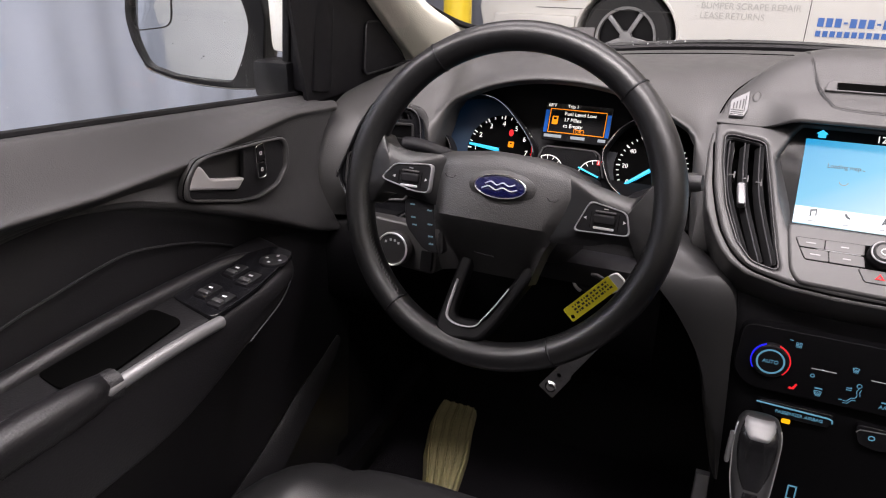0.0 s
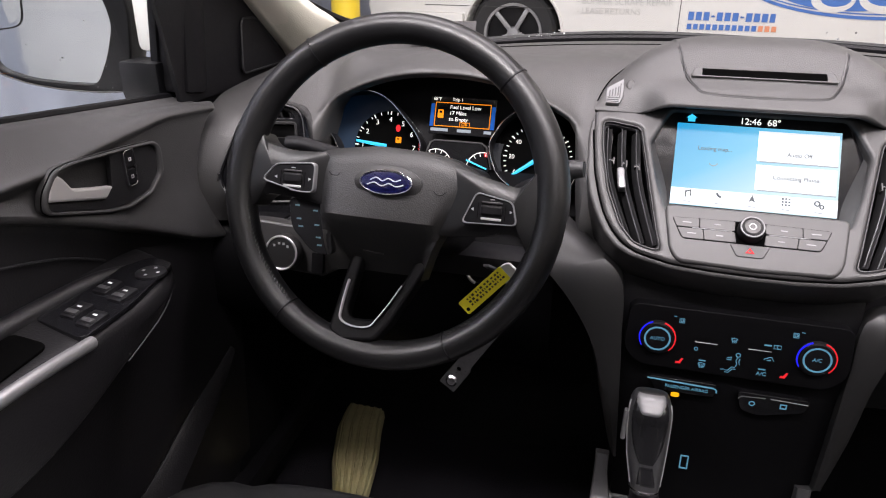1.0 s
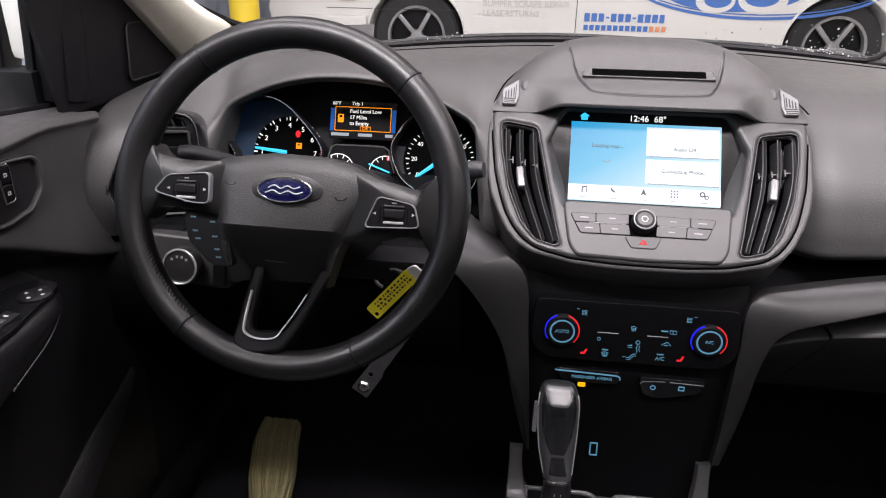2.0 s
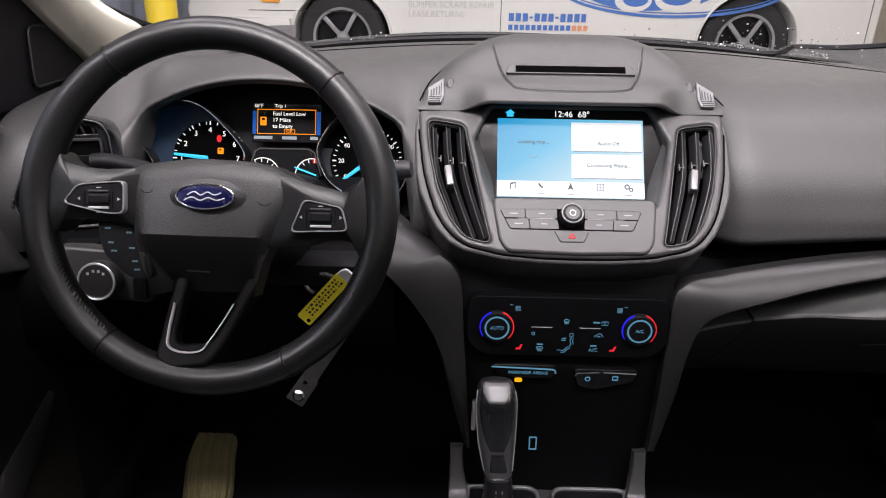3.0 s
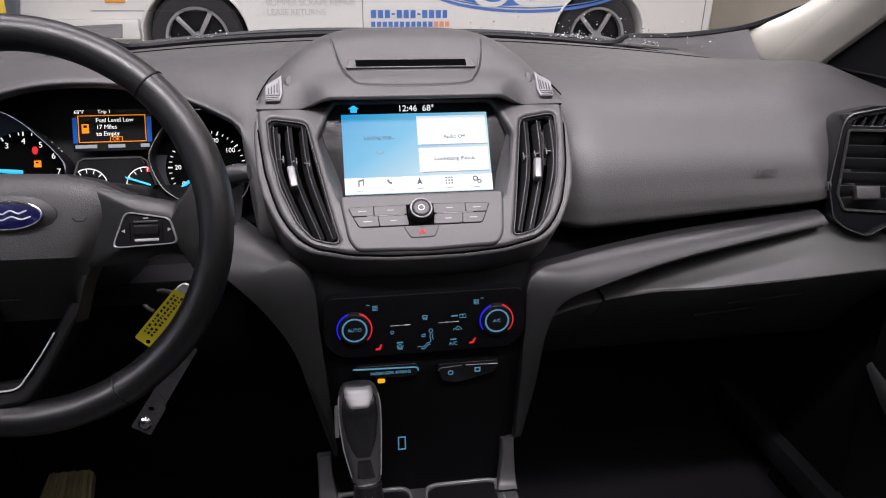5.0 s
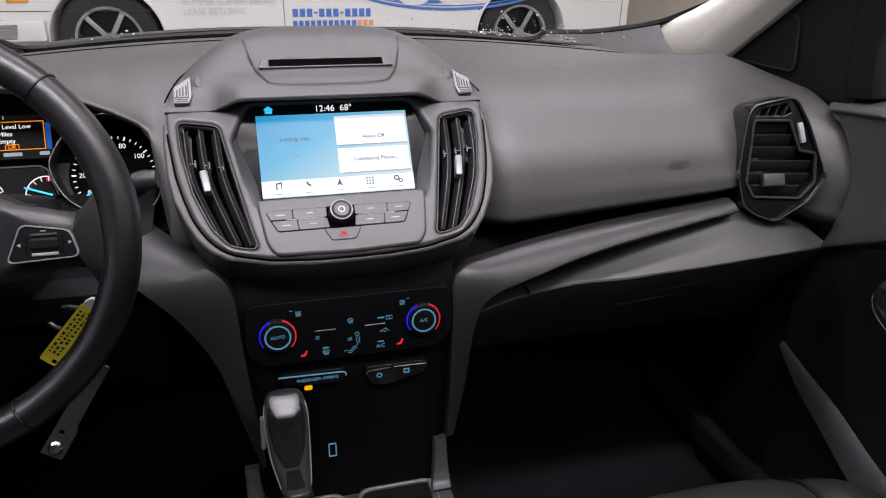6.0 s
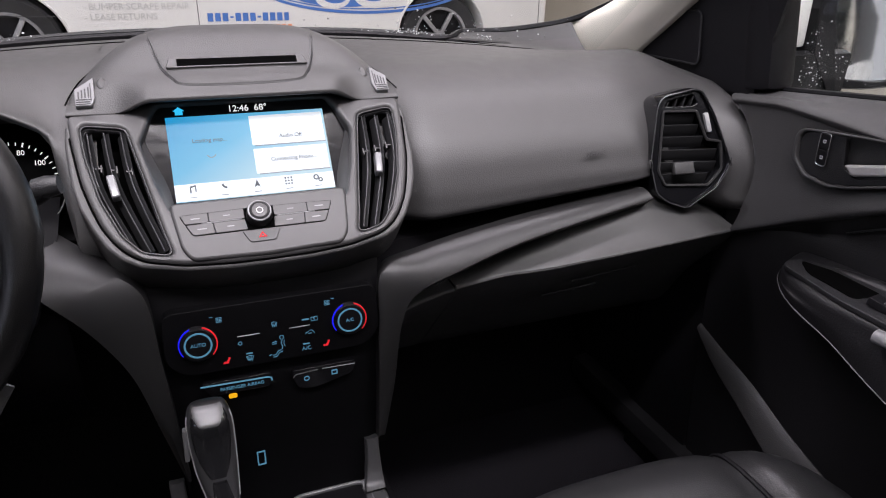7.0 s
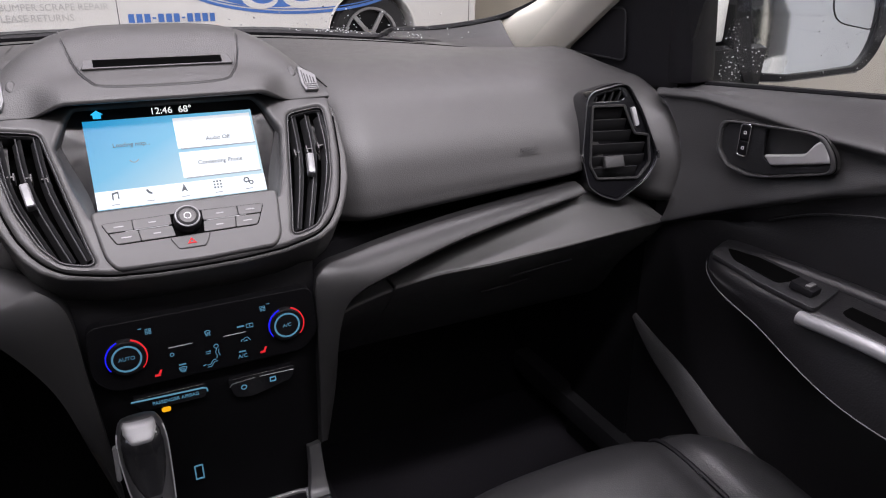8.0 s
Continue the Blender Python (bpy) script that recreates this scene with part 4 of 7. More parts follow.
def glove_profile(x):
    e = ease(0.60, 0.69, x)
    top = curve_at([(0.15, 0.81), (0.243, 0.836), (0.324, 0.860), (0.41, 0.882), (0.52, 0.904), (0.60, 0.892), (0.69, 0.858)], x)
    fr = curve_at([(0.15, 0.805), (0.2266, 0.836), (0.2656, 0.846), (0.33, 0.853), (0.39, 0.856), (0.46, 0.859), (0.53, 0.863), (0.61, 0.867), (0.69, 0.852)], x)
    fr = min(fr, top - 0.002)
    d = 0.03 * e + 0.035 * (1 - ease(0.20, 0.36, x))
    return smooth_path([(x, 0.90, top + 0.006), (x, 0.868 + 0.01 * e, top + 0.003), (x, lerp(0.868 + 0.01 * e, 0.803 + d, 0.55), lerp(top, fr, 0.5)), (x, 0.803 + d, fr), (x, 0.799 + d, fr - 0.003), (x, 0.801 + d, fr - 0.008), (x, 0.822 + d, fr - 0.035), (x, 0.895 + 0.02 * e, 0.75), (x, 0.96, 0.68), (x, 1.0, 0.65)], 4)


def glove_box():
    g = part("glove_box_lid", thick(grid([glove_profile(lerp(0.2345, 0.676, i / 26)) for i in range(27)]), 0.004), M_LID, dash, smooth=45)
    side = [[p + Vector((0, 0.004, -0.004)) for p in glove_profile(lerp(0.140, 0.2335, i / 6))] for i in range(7)]
    part("lower_fascia", grid(side), M_LID, dash, smooth=60)
    part("lid_groove", tube([(0.40, 0.823, 0.815), (0.45, 0.822, 0.819), (0.50, 0.822, 0.822)], 0.0010, 6), M_HUB, g)
    part("lid_latch", tube([(0.375, 0.855, 0.782), (0.42, 0.851, 0.787), (0.455, 0.848, 0.791)], 0.0014, 6), M_HUB, g)


glove_box()
part("footwell_panel", box(1.42, 0.02, 0.60, pose(0, 1.32, 0.58, -25), 0.0), M_BLACK, dash)
part("knee_panel", grid([[(x, 0.95, 0.90 + h), (x, 0.888 - 0.023 * w, 0.885 + h * 0.75), (x, 0.845 - 0.01 * w, 0.84 + h * 0.3), (x, 0.845, 0.76), (x, 0.93, 0.68)] for x, h, w in ((-0.69, 0.0, 0), (-0.62, 0.0, 0), (-0.57, 0.02, 0.4), (-0.50, 0.06, 1), (-0.4, 0.06, 1), (-0.22, 0.06, 1), (-0.20, 0.06, 1))]), M_STACK, dash, smooth=60)

words("airbag_word", "AIRBAG", 0.0085, slant(0.44, 0.8560, 0.979, 22, 0, 2), M_HUB, dash)

# ---- instrument cluster ----
G = slant(-0.348, 0.958, 1.0, 22)
clu = thing("instrument_cluster", (-0.348, 0.97, 0.94), "lit instrument cluster with two dials and a colour display", "instrument cluster")
plate("back_panel", rounded([(-0.21, -0.09), (0.185, -0.09), (0.185, 0.05), (0.06, 0.1), (-0.1, 0.1), (-0.21, 0.05)], 0.02), 0.01, G @ pose(0, 0, -0.02), M_BLACK, clu)
NUM = glow("dial_print", (1.0, 0.98, 0.94), 0.9)
COWLS = {-1: [(-0.0485, -0.017), (-0.057, -0.001), (-0.074, 0.018), (-0.095, 0.0376), (-0.116, 0.0494), (-0.139, 0.052), (-0.165, 0.0476), (-0.183, 0.037), (-0.192, 0.019), (-0.1864, -0.002), (-0.1726, -0.019), (-0.160, -0.045), (-0.135, -0.072), (-0.10, -0.080), (-0.068, -0.065), (-0.052, -0.042)],
         1: [(0.158, -0.015), (0.156, 0.0), (0.154, 0.017), (0.145, 0.030), (0.1285, 0.042), (0.116, 0.0465), (0.104, 0.048), (0.090, 0.045), (0.0736, 0.0370), (0.058, 0.024), (0.047, 0.006), (0.042, -0.008), (0.0455, -0.025), (0.056, -0.046), (0.076, -0.062), (0.10, -0.075), (0.13, -0.072), (0.150, -0.058), (0.160, -0.033)]}
for cx, sign in ((-0.1025, -1), (0.1045, 1)):
    # Cowl of the dial: a drop-shaped ring that swells towards its outer or lower side.
    ring = [Vector((p.x, p.y)) for p in smooth_path([(*q, 0) for q in COWLS[sign]], 4, closed=True)]
    face_z = -0.010
    gauge = plate("dial_cowl", [ring, scaled(ring, 0.955)], 0.034, G @ pose(0, 0, 0.014), M_BLACK, clu, "black dial cowl with a chrome edge", bevel=0.002)
    part("cowl_edge", tube([G @ Vector((p.x, p.y, 0.0145)) for p in scaled(ring, 0.985)], 0.0010, 6, closed=True), M_CHROME, gauge)
    plate("dial_face", ring, 0.003, G @ pose(0, 0, face_z), M_VOID, gauge)
    cy = -0.0195 if sign < 0 else -0.0205
    rn, rt = (0.0370, 0.0460) if sign < 0 else (0.0345, 0.0435)
    marks = [(str(n), 180 - 30 * (n - 1)) for n in range(1, 8)] if sign < 0 else [(str(20 * n), 213.5 - 35.5 * n) for n in range(0, 7)]
    for txt, a in marks:
        words("numeral", txt, 0.0096 if sign < 0 else 0.0080, G @ pose(cx + rn * math.cos(radians(a)), cy + rn * math.sin(radians(a)), face_z + 0.001), NUM, gauge)
    n = 30 if sign < 0 else 24
    for k in range(n + 1):
        a = lerp(marks[0][1], marks[-1][1], k / n)
        big = k % 5 == 0 if sign < 0 else k % 4 == 0
        if not big and k % 5 not in (2, 4) and sign < 0:
            continue
        L_ = 0.0050 if big else 0.0035
        part("tick", box(L_, 0.0016 if big else 0.0010, 0.0006, G @ pose(cx + rt * math.cos(radians(a)), cy + rt * math.sin(radians(a)), face_z + 0.001, 0, 0, a)), L_RED if sign < 0 and a < 22 else NUM, gauge)
    an = 174 if sign < 0 else 217
    part("needle", tube([G @ Vector((cx + r * math.cos(radians(an)), cy + r * math.sin(radians(an)), face_z + 0.004)) for r in (0.002, 0.014, 0.046)], 0.002, 6, radii=[0.0030, 0.0028, 0.0018]), L_BLUE, gauge, "ice blue lit needle")
    if sign < 0:
        plate("red_zone", arc_band(0.0445, 0.0490, -6, 20, cx, cy), 0.0004, G @ pose(0, 0, face_z + 0.001), L_RED, gauge, bevel=0.0001)
        plate("warning_lamp", ellipse(0.0034, 0.0048, cx + 0.012, cy + 0.026, 16), 0.0004, G @ pose(0, 0, face_z + 0.001), L_RED, gauge, "red warning lamp", bevel=0.0001)
        plate("fuel_lamp", [rect(0.008, 0.008, cx + 0.014, cy + 0.010, 0.001), rect(0.003, 0.002, cx + 0.0135, cy + 0.0115)], 0.0004, G @ pose(0, 0, face_z + 0.001), L_AMBER, gauge, "amber fuel lamp", bevel=0.0001)
    # Needle's blue glow on the dial edge, painted as an emissive sheet.
    wash = [p for p in ring if (p.x - cx) * sign > -0.024] if sign < 0 else [p for p in ring if p.x < cx - 0.012 and p.y < 0.0]
    inner = [Vector((cx + 0.049 * math.cos(radians(a)), cy + 0.049 * math.sin(radians(a)))) for a in (range(272, 60, -8) if sign < 0 else range(248, 154, -8))]
    plate("blue_wash", scaled(wash, 0.95) + inner, 0.0004, G @ pose(0, 0, face_z + 0.0006), L_WASH, gauge, "dial edge with a dim blue glow painted in", bevel=0.0001)
lcd = plate("display", rect(0.090, 0.050, 0.0, 0.027, 0.002), 0.004, G @ pose(0, 0, 0.0), M_GLOSS, clu)
D = G @ pose(0, 0, 0.0006)
L_NAVY = glow("display_blue", (0.01, 0.10, 0.45), 0.7)
for x in (-0.0415, 0.0415):
    plate("display_edge", rect(0.005, 0.030, x, 0.027), 0.0004, D, L_NAVY, lcd, bevel=0.0001)
plate("display_box", [rect(0.076, 0.032, 0.0, 0.0285), rect(0.0742, 0.0302, 0.0, 0.0285)], 0.0004, D, L_AMBER, lcd, bevel=0.0001)
for k, (txt, y) in enumerate((("Fuel Level Low", 0.0385), ("17 Miles", 0.0305), ("to Empty", 0.0225))):
    words("text", txt, 0.0070, D @ pose(-0.018, y, 0), NUM, lcd, "LEFT")
words("text", "OK", 0.0060, D @ pose(0.004, 0.0160, 0), L_AMBER, lcd)
plate("ok_box", [rect(0.014, 0.0062, 0.004, 0.0160), rect(0.0128, 0.0050, 0.004, 0.0160)], 0.0004, D, L_AMBER, lcd, bevel=0.0001)
words("text", "68\u00b0F", 0.0060, D @ pose(-0.036, 0.0485, 0), NUM, lcd)
words("text", "Trip 1", 0.0060, D @ pose(-0.008, 0.0485, 0), NUM, lcd)
plate("print_bar", rect(0.024, 0.004, -0.030, 0.0078), 0.0004, D, L_GREY, lcd, bevel=0.0001)
plate("print_bar", rect(0.019, 0.004, 0.004, 0.0078), 0.0004, D, L_GREY, lcd, bevel=0.0001)
plate("print_bar", rect(0.010, 0.004, 0.036, 0.0078), 0.0004, D, L_GREY, lcd, bevel=0.0001)
plate("pump_mark", [rect(0.008, 0.011, -0.030, 0.0290, 0.001), rect(0.004, 0.003, -0.030, 0.0315)], 0.0004, D, L_AMBER, lcd, "amber fuel pump sign", bevel=0.0001)
small = plate("lower_gauge", rounded([(-0.038, -0.007), (0.032, -0.007), (0.046, -0.045), (-0.050, -0.045)], 0.008), 0.006, G @ pose(0, 0, 0.0), M_GLOSS, clu)
part("gauge_edge", tube([G @ Vector((p[0], p[1], 0.0006)) for p in ((-0.050, -0.040), (-0.040, -0.010), (-0.034, -0.0065), (0.030, -0.0065), (0.037, -0.011), (0.046, -0.040))], 0.0012, 6), M_BEZEL, small)
for cx, a0, a1 in ((-0.030, 20, 120), (0.034, 80, 175)):
    plate("gauge_arc", arc_band(0.0210, 0.0222, a0, a1, cx, -0.040), 0.0004, D, NUM, small, bevel=0.0001)
    for k in range(5):
        a = lerp(a0, a1, k / 4)
        part("tick", box(0.005, 0.0009, 0.0005, D @ pose(cx + 0.019 * math.cos(radians(a)), -0.040 + 0.019 * math.sin(radians(a)), 0, 0, 0, a)), NUM, small)
part("needle", tube([D @ Vector((0.040, -0.040, 0.002)), D @ Vector((0.012, -0.030, 0.002))], 0.0012, 6), L_BLUE, small)
plate("red_mark", rect(0.006, 0.006, 0.038, -0.021, 0.001), 0.0004, D, L_RED, small, bevel=0.0001)

# ---- steering wheel ----
W = slant(-0.365, 0.718, 0.999, 21)
wheel = thing("steering_wheel", (-0.364, 0.8, 0.9), "black leather steering wheel with silver-edged spokes", "steering wheel")
RC, RT = 0.1675, 0.0162
rim_rows = []
for i in range(120):
    a = 2 * math.pi * i / 120
    deg = math.degrees(a) % 360
    fat = 1.0 + 0.10 * (math.exp(-((deg - 8) / 22) ** 2) + math.exp(-((deg - 172) / 22) ** 2))
    ring = []
    for j in range(16):
        b = 2 * math.pi * j / 16
        r = RC + RT * fat * 0.95 * math.cos(b)
        ring.append(W @ Vector((r * math.cos(a), r * math.sin(a), RT * 1.12 * math.sin(b))))
    rim_rows.append(ring)
rim_rows.append(rim_rows[0])
bm = grid(rim_rows, close=True)
bmesh.ops.remove_doubles(bm, verts=bm.verts, dist=1e-6)
part("rim", bm, M_RIM, wheel, "black leather rim", smooth=80)
for deg in (46, 124, 233, 298):
    a = radians(deg)
    c = Vector((RC * math.cos(a), RC * math.sin(a), 0))
    e1, e2 = Vector((math.cos(a), math.sin(a), 0)), Vector((0, 0, 1))
    part("rim_seam", tube([W @ (c + e1 * RT * 0.962 * math.cos(radians(b)) + e2 * RT * 1.13 * math.sin(radians(b))) for b in range(0, 360, 20)], 0.0011, 5, closed=True), M_BLACK, wheel)
# Stitching on the inner side of the lower grips.
for a0, a1 in ((190, 232), (300, 350)):
    for k in range(int((a1 - a0) / 1.6)):
        a = radians(a0 + 1.6 * k)
        p = [W @ Vector(((RC - RT * 0.94 * math.cos(radians(28 + q))) * math.cos(a + q * 0.0016), (RC - RT * 0.94 * math.cos(radians(28 + q))) * math.sin(a + q * 0.0016), RT * 1.14 * math.sin(radians(28 + q)))) for q in (-7, 7)]
        part("stitch", tube(p, 0.0006, 4), M_BEZEL, wheel)
WF = W
# Airbag cover, domed.
def dome(outline, m, height, base, rings=7, power=2.2):
    c = sum(outline, Vector((0, 0))) / len(outline)
    rows = [[m @ Vector((p.x, p.y, base - 0.03)) for p in outline]]
    for k in range(rings + 1):
        t = k / rings
        f = 1 - t
        f = f ** 0.55 if k < rings else 0.0
        h = base + height * (1 - f ** power)
        rows.append([m @ Vector((c.x + (p.x - c.x) * f, c.y + (p.y - c.y) * f, h)) for p in outline])
    bm = grid(rows, close=True)
    bmesh.ops.remove_doubles(bm, verts=bm.verts, dist=1e-6)
    return bm


def airbag_cover():
    """Hub cover: an upper face that leans up to a crease, and a lower one that falls away under it."""
    xl = [(-0.100, -0.050), (-0.086, -0.054), (-0.058, -0.066), (-0.027, -0.073), (0.0, -0.076), (0.040, -0.079)]
    xr = [(-0.100, 0.040), (-0.075, 0.046), (-0.050, 0.053), (-0.024, 0.066), (-0.002, 0.079), (0.013, 0.087), (0.030, 0.090)]
    tv = [(-0.080, 0.036), (-0.064, 0.041), (-0.014, 0.047), (0.035, 0.045), (0.065, 0.039), (0.090, 0.026)]
    steps = [k / 8 for k in range(9)] + [1.04] + [1 + k / 7 for k in range(1, 8)]
    rows = []
    for i in range(31):
        u = i / 30
        t = curve_at(tv, lerp(-0.079, 0.089, u))
        line = []
        for w in steps:
            v = lerp(t, -0.026 - 0.002 * u, w) if w <= 1 else lerp(-0.028, -0.086, w - 1)
            x = lerp(curve_at(xl, v), curve_at(xr, v), u)
            h = lerp(0.007, 0.0205, min(w, 1) ** 0.8) if w <= 1 else 0.0205 - 0.85 * (w - 1) * 0.07
            side = 1 - (1 - min(1.0, min(u, 1 - u) / 0.14)) ** 2.2
            h = lerp(0.001, h - 0.006 * (2 * u - 1) ** 2, side) - 0.004 * (1 - min(1, w / 0.12)) ** 2
            line.append(WF @ Vector((x, v, h)))
        rows.append([WF @ Vector((line[0] * 0 + Vector((curve_at(xl, t) + (curve_at(xr, t) - curve_at(xl, t)) * u, t + 0.002, -0.025))))] + line)
    first = [p + WF.to_3x3() @ Vector((-0.002, 0, -0.025)) for p in rows[0]]
    last = [p + WF.to_3x3() @ Vector((0.002, 0, -0.025)) for p in rows[-1]]
    return part("airbag_cover", grid([first] + rows + [last]), M_HUB, wheel, smooth=28)


cover = airbag_cover()
part("cover_crease", tube([WF @ Vector(p) for p in ((-0.018, -0.061, 0.0095), (-0.004, -0.062, 0.0100), (0.004, -0.062, 0.0100))], 0.0009, 5), M_BLACK, cover)
badge = part("badge", dome(ellipse(0.0272, 0.0118, 0.003, 0.010, 48), WF, 0.002, 0.0216), M_BADGE, wheel, "oval dark blue enamel badge")
part("badge_ring", tube([WF @ Vector((p.x, p.y, 0.0222)) for p in ellipse(0.0270, 0.0116, 0.003, 0.010, 48)], 0.0009, 6, closed=True), M_CHROME, badge)
part("badge_seat", dome(ellipse(0.036, 0.0170, 0.003, 0.010, 48), WF, 0.004, 0.0150), M_HUB, wheel)
for y, w in ((0.0125, 0.016), (0.0075, 0.019)):
    part("badge_script", tube([WF @ Vector((0.003 + p.x, p.y, 0.0236)) for p in smooth_path([(-w, y - 0.001, 0), (-w * 0.6, y + 0.0018, 0), (-w * 0.2, y - 0.0012, 0), (w * 0.2, y + 0.0016, 0), (w * 0.6, y - 0.0010, 0), (w, y + 0.0012, 0)], 4)], 0.0007, 5), M_MARK, badge)
for s in (-1, 1):
    part("horn_mark", tube([WF @ Vector((0.002 + s * 0.056 + a, 0.009 - 0.005 * s + b, 0.0168)) for a, b in ((-0.006, 0.002), (-0.003, -0.001), (0.003, -0.001), (0.006, 0.002))], 0.0006, 4), M_BLACK, cover)
# Side spokes with their button clusters.
for s in (-1, 1):
    if s < 0:
        arm = [(-0.066, -0.020), (-0.100, -0.014), (-0.136, -0.012), (-0.150, -0.030), (-0.168, -0.020), (-0.166, 0.040), (-0.148, 0.056), (-0.138, 0.040), (-0.110, 0.035), (-0.066, 0.036)]
    else:
        arm = [(0.060, 0.034), (0.112, 0.022), (0.136, 0.016), (0.150, 0.034), (0.163, 0.056), (0.169, 0.010), (0.166, -0.045), (0.152, -0.056), (0.142, -0.030), (0.121, -0.028), (0.10, -0.035), (0.056, -0.038)]
    sp = part("spoke", dome(rounded([Vector(p) for p in arm], 0.009), WF, 0.007, 0.0045), M_RIM, wheel, smooth=50)
    fr = [(-0.137, 0.002), (-0.122, 0.020), (-0.077, 0.024), (-0.077, -0.008), (-0.095, -0.008)] if s < 0 else [(0.081, -0.022), (0.094, 0.010), (0.131, 0.003), (0.137, -0.020)]
    fr = rounded([Vector(p) + Vector((0.008, 0.0)) * 0 for p in fr], 0.006)
    plate("button_frame", [fr, scaled(fr, 0.945, 0.915)], 0.010, WF @ pose(0, 0, 0.0155), M_HANDLE, sp, "satin silver frame", bevel=0.001)
    plate("button_pad", scaled(fr, 0.945, 0.91), 0.010, WF @ pose(0, 0, 0.0140), M_BLACK, sp)
    c = sum(fr, Vector((0, 0))) / len(fr)
    plate("rocker", rect(0.022, 0.010, c.x, c.y, 0.003), 0.008, WF @ pose(0, 0, 0.0165), M_BLACK, sp, bevel=0.002)
    plate("rocker_bar", rect(0.020, 0.0025, c.x, c.y - 0.0085, 0.001), 0.004, WF @ pose(0, 0, 0.0155), M_SILVER, sp, bevel=0.0006)
    plate("rocker_bar", rect(0.020, 0.0020, c.x, c.y + 0.0075, 0.001), 0.004, WF @ pose(0, 0, 0.0155), M_BEZEL, sp, bevel=0.0006)
    for dx in (-0.019, 0.019):
        plate("button_mark", [Vector((c.x + dx + a * (1 if dx > 0 else -1), c.y + b)) for a, b in ((-0.0012, -0.0016), (0.0016, 0.0), (-0.0012, 0.0016))][::1 if dx > 0 else -1], 0.0006, WF @ pose(0, 0, 0.0145), M_MARK, sp, bevel=0.0001)
    for dy in (-0.0150, 0.0125):
        plate("button_mark", rect(0.0045, 0.0010, c.x, c.y + dy * 0.85), 0.0006, WF @ pose(0, 0, 0.0146), M_GREYINK, sp, bevel=0.0001)
    for dx, w in ((-0.0135, 0.0006), (0.0135, 0.0006)):
        plate("button_gap", rect(w, 0.016, c.x + dx, c.y - 0.001), 0.0006, WF @ pose(0, 0, 0.0143), M_VOID, sp, bevel=0.0001)
# Cruise keys under the left spoke.
ck = plate("cruise_pad", rounded([(-0.112, -0.014), (-0.066, -0.018), (-0.056, -0.072), (-0.080, -0.070), (-0.106, -0.046)], 0.008), 0.012, WF @ pose(0, 0, -0.002), M_BLACK, wheel)
for x, y in ((-0.101, -0.022), (-0.080, -0.026), (-0.098, -0.036), (-0.095, -0.044), (-0.077, -0.041), (-0.074, -0.054), (-0.072, -0.062)):
    plate("key_print", rect(0.0055, 0.0017, x, y), 0.0005, WF @ pose(0, 0, -0.0014), L_DIM, ck, bevel=0.0001)
# Lower forked spoke.
fork = [(-0.044, -0.060), (-0.050, -0.146), (-0.034, -0.157), (0.002, -0.152), (0.015, -0.132), (0.046, -0.060), (0.030, -0.058), (0.010, -0.110), (0.002, -0.128), (-0.028, -0.130), (-0.033, -0.122), (-0.030, -0.060)]
fork = rounded([Vector(p) for p in fork], 0.006)
FKM = WF @ pose(0, -0.155, 0.013) @ pose(0, 0, 0, -24) @ pose(0, 0.155, 0)
fk = plate("lower_spoke", fork, 0.018, FKM, M_STACK, wheel, "black forked spoke", bevel=0.004)
part("spoke_inlay", tube([FKM @ Vector((*p, 0.0016)) for p in smooth_path([(-0.0385, -0.090), (-0.0395, -0.122), (-0.037, -0.134), (-0.024, -0.1395), (-0.006, -0.138), (0.002, -0.127), (0.012, -0.108), (0.020, -0.090)], 5)], 0.0018, 8, flat=0.5), M_HANDLE, fk, "satin silver inlay")
# Column shroud, stalks, ignition.
col = thing("steering_column", (-0.364, 0.9, 0.85), "black steering column shroud with stalks and ignition lock", "steering column")
shroud = rounded([(-0.055, 0.040), (0.055, 0.040), (0.062, 0.0), (0.052, -0.060), (-0.052, -0.060), (-0.062, 0.0)], 0.02)
rows = [[(W @ Vector((p.x * k, p.y * k, -d))) for p in shroud] for d, k in ((0.035, 0.9), (0.05, 1.0), (0.12, 1.12), (0.26, 1.2))]
part("shroud", grid(rows, close=True, cap=True), M_BLACK, col, smooth=50)
st = part("stalk", tube(smooth_path([W @ Vector(p) for p in ((-0.05, 0.02, -0.12), (-0.10, 0.040, -0.115), (-0.155, 0.052, -0.115), (-0.178, 0.052, -0.115))], 5), 0.009, 12, flat=0.7), M_BLACK, col)
st = part("stalk", tube(smooth_path([(-0.330, 0.850, 0.940), (-0.270, 0.828, 0.966), (-0.222, 0.814, 0.992), (-0.190, 0.806, 1.011)], 5), 0.0095, 12, radii=[0.007] * 8 + [0.0095] * 8), M_BLACK, col)
part("stalk_end", tube([(-0.196, 0.807, 1.0125), (-0.186, 0.8055, 1.0145), (-0.175, 0.804, 1.016)], 0.0105, 16, radii=[0.0098, 0.0105, 0.0085]), M_DARK, st)
for k, (dx, dz) in enumerate(((0.0, 0.004), (0.006, -0.002), (-0.010, 0.002))):
    part("stalk_mark", tube([(-0.216 + dx + 0.0022 * math.cos(radians(a)), 0.8035, 0.995 + dz + 0.0022 * math.sin(radians(a))) for a in range(0, 360, 40)], 0.0004, 4, closed=True), M_MARK, st)
IG = slant(-0.286, 0.815, 0.876, 24)
ig = part("ignition_lock", spin([(0.0, 0.002), (0.008, 0.002), (0.011, 0.003), (0.0140, 0.002), (0.0150, -0.004), (0.0150, -0.05)], IG, 28), M_BLACK, col)
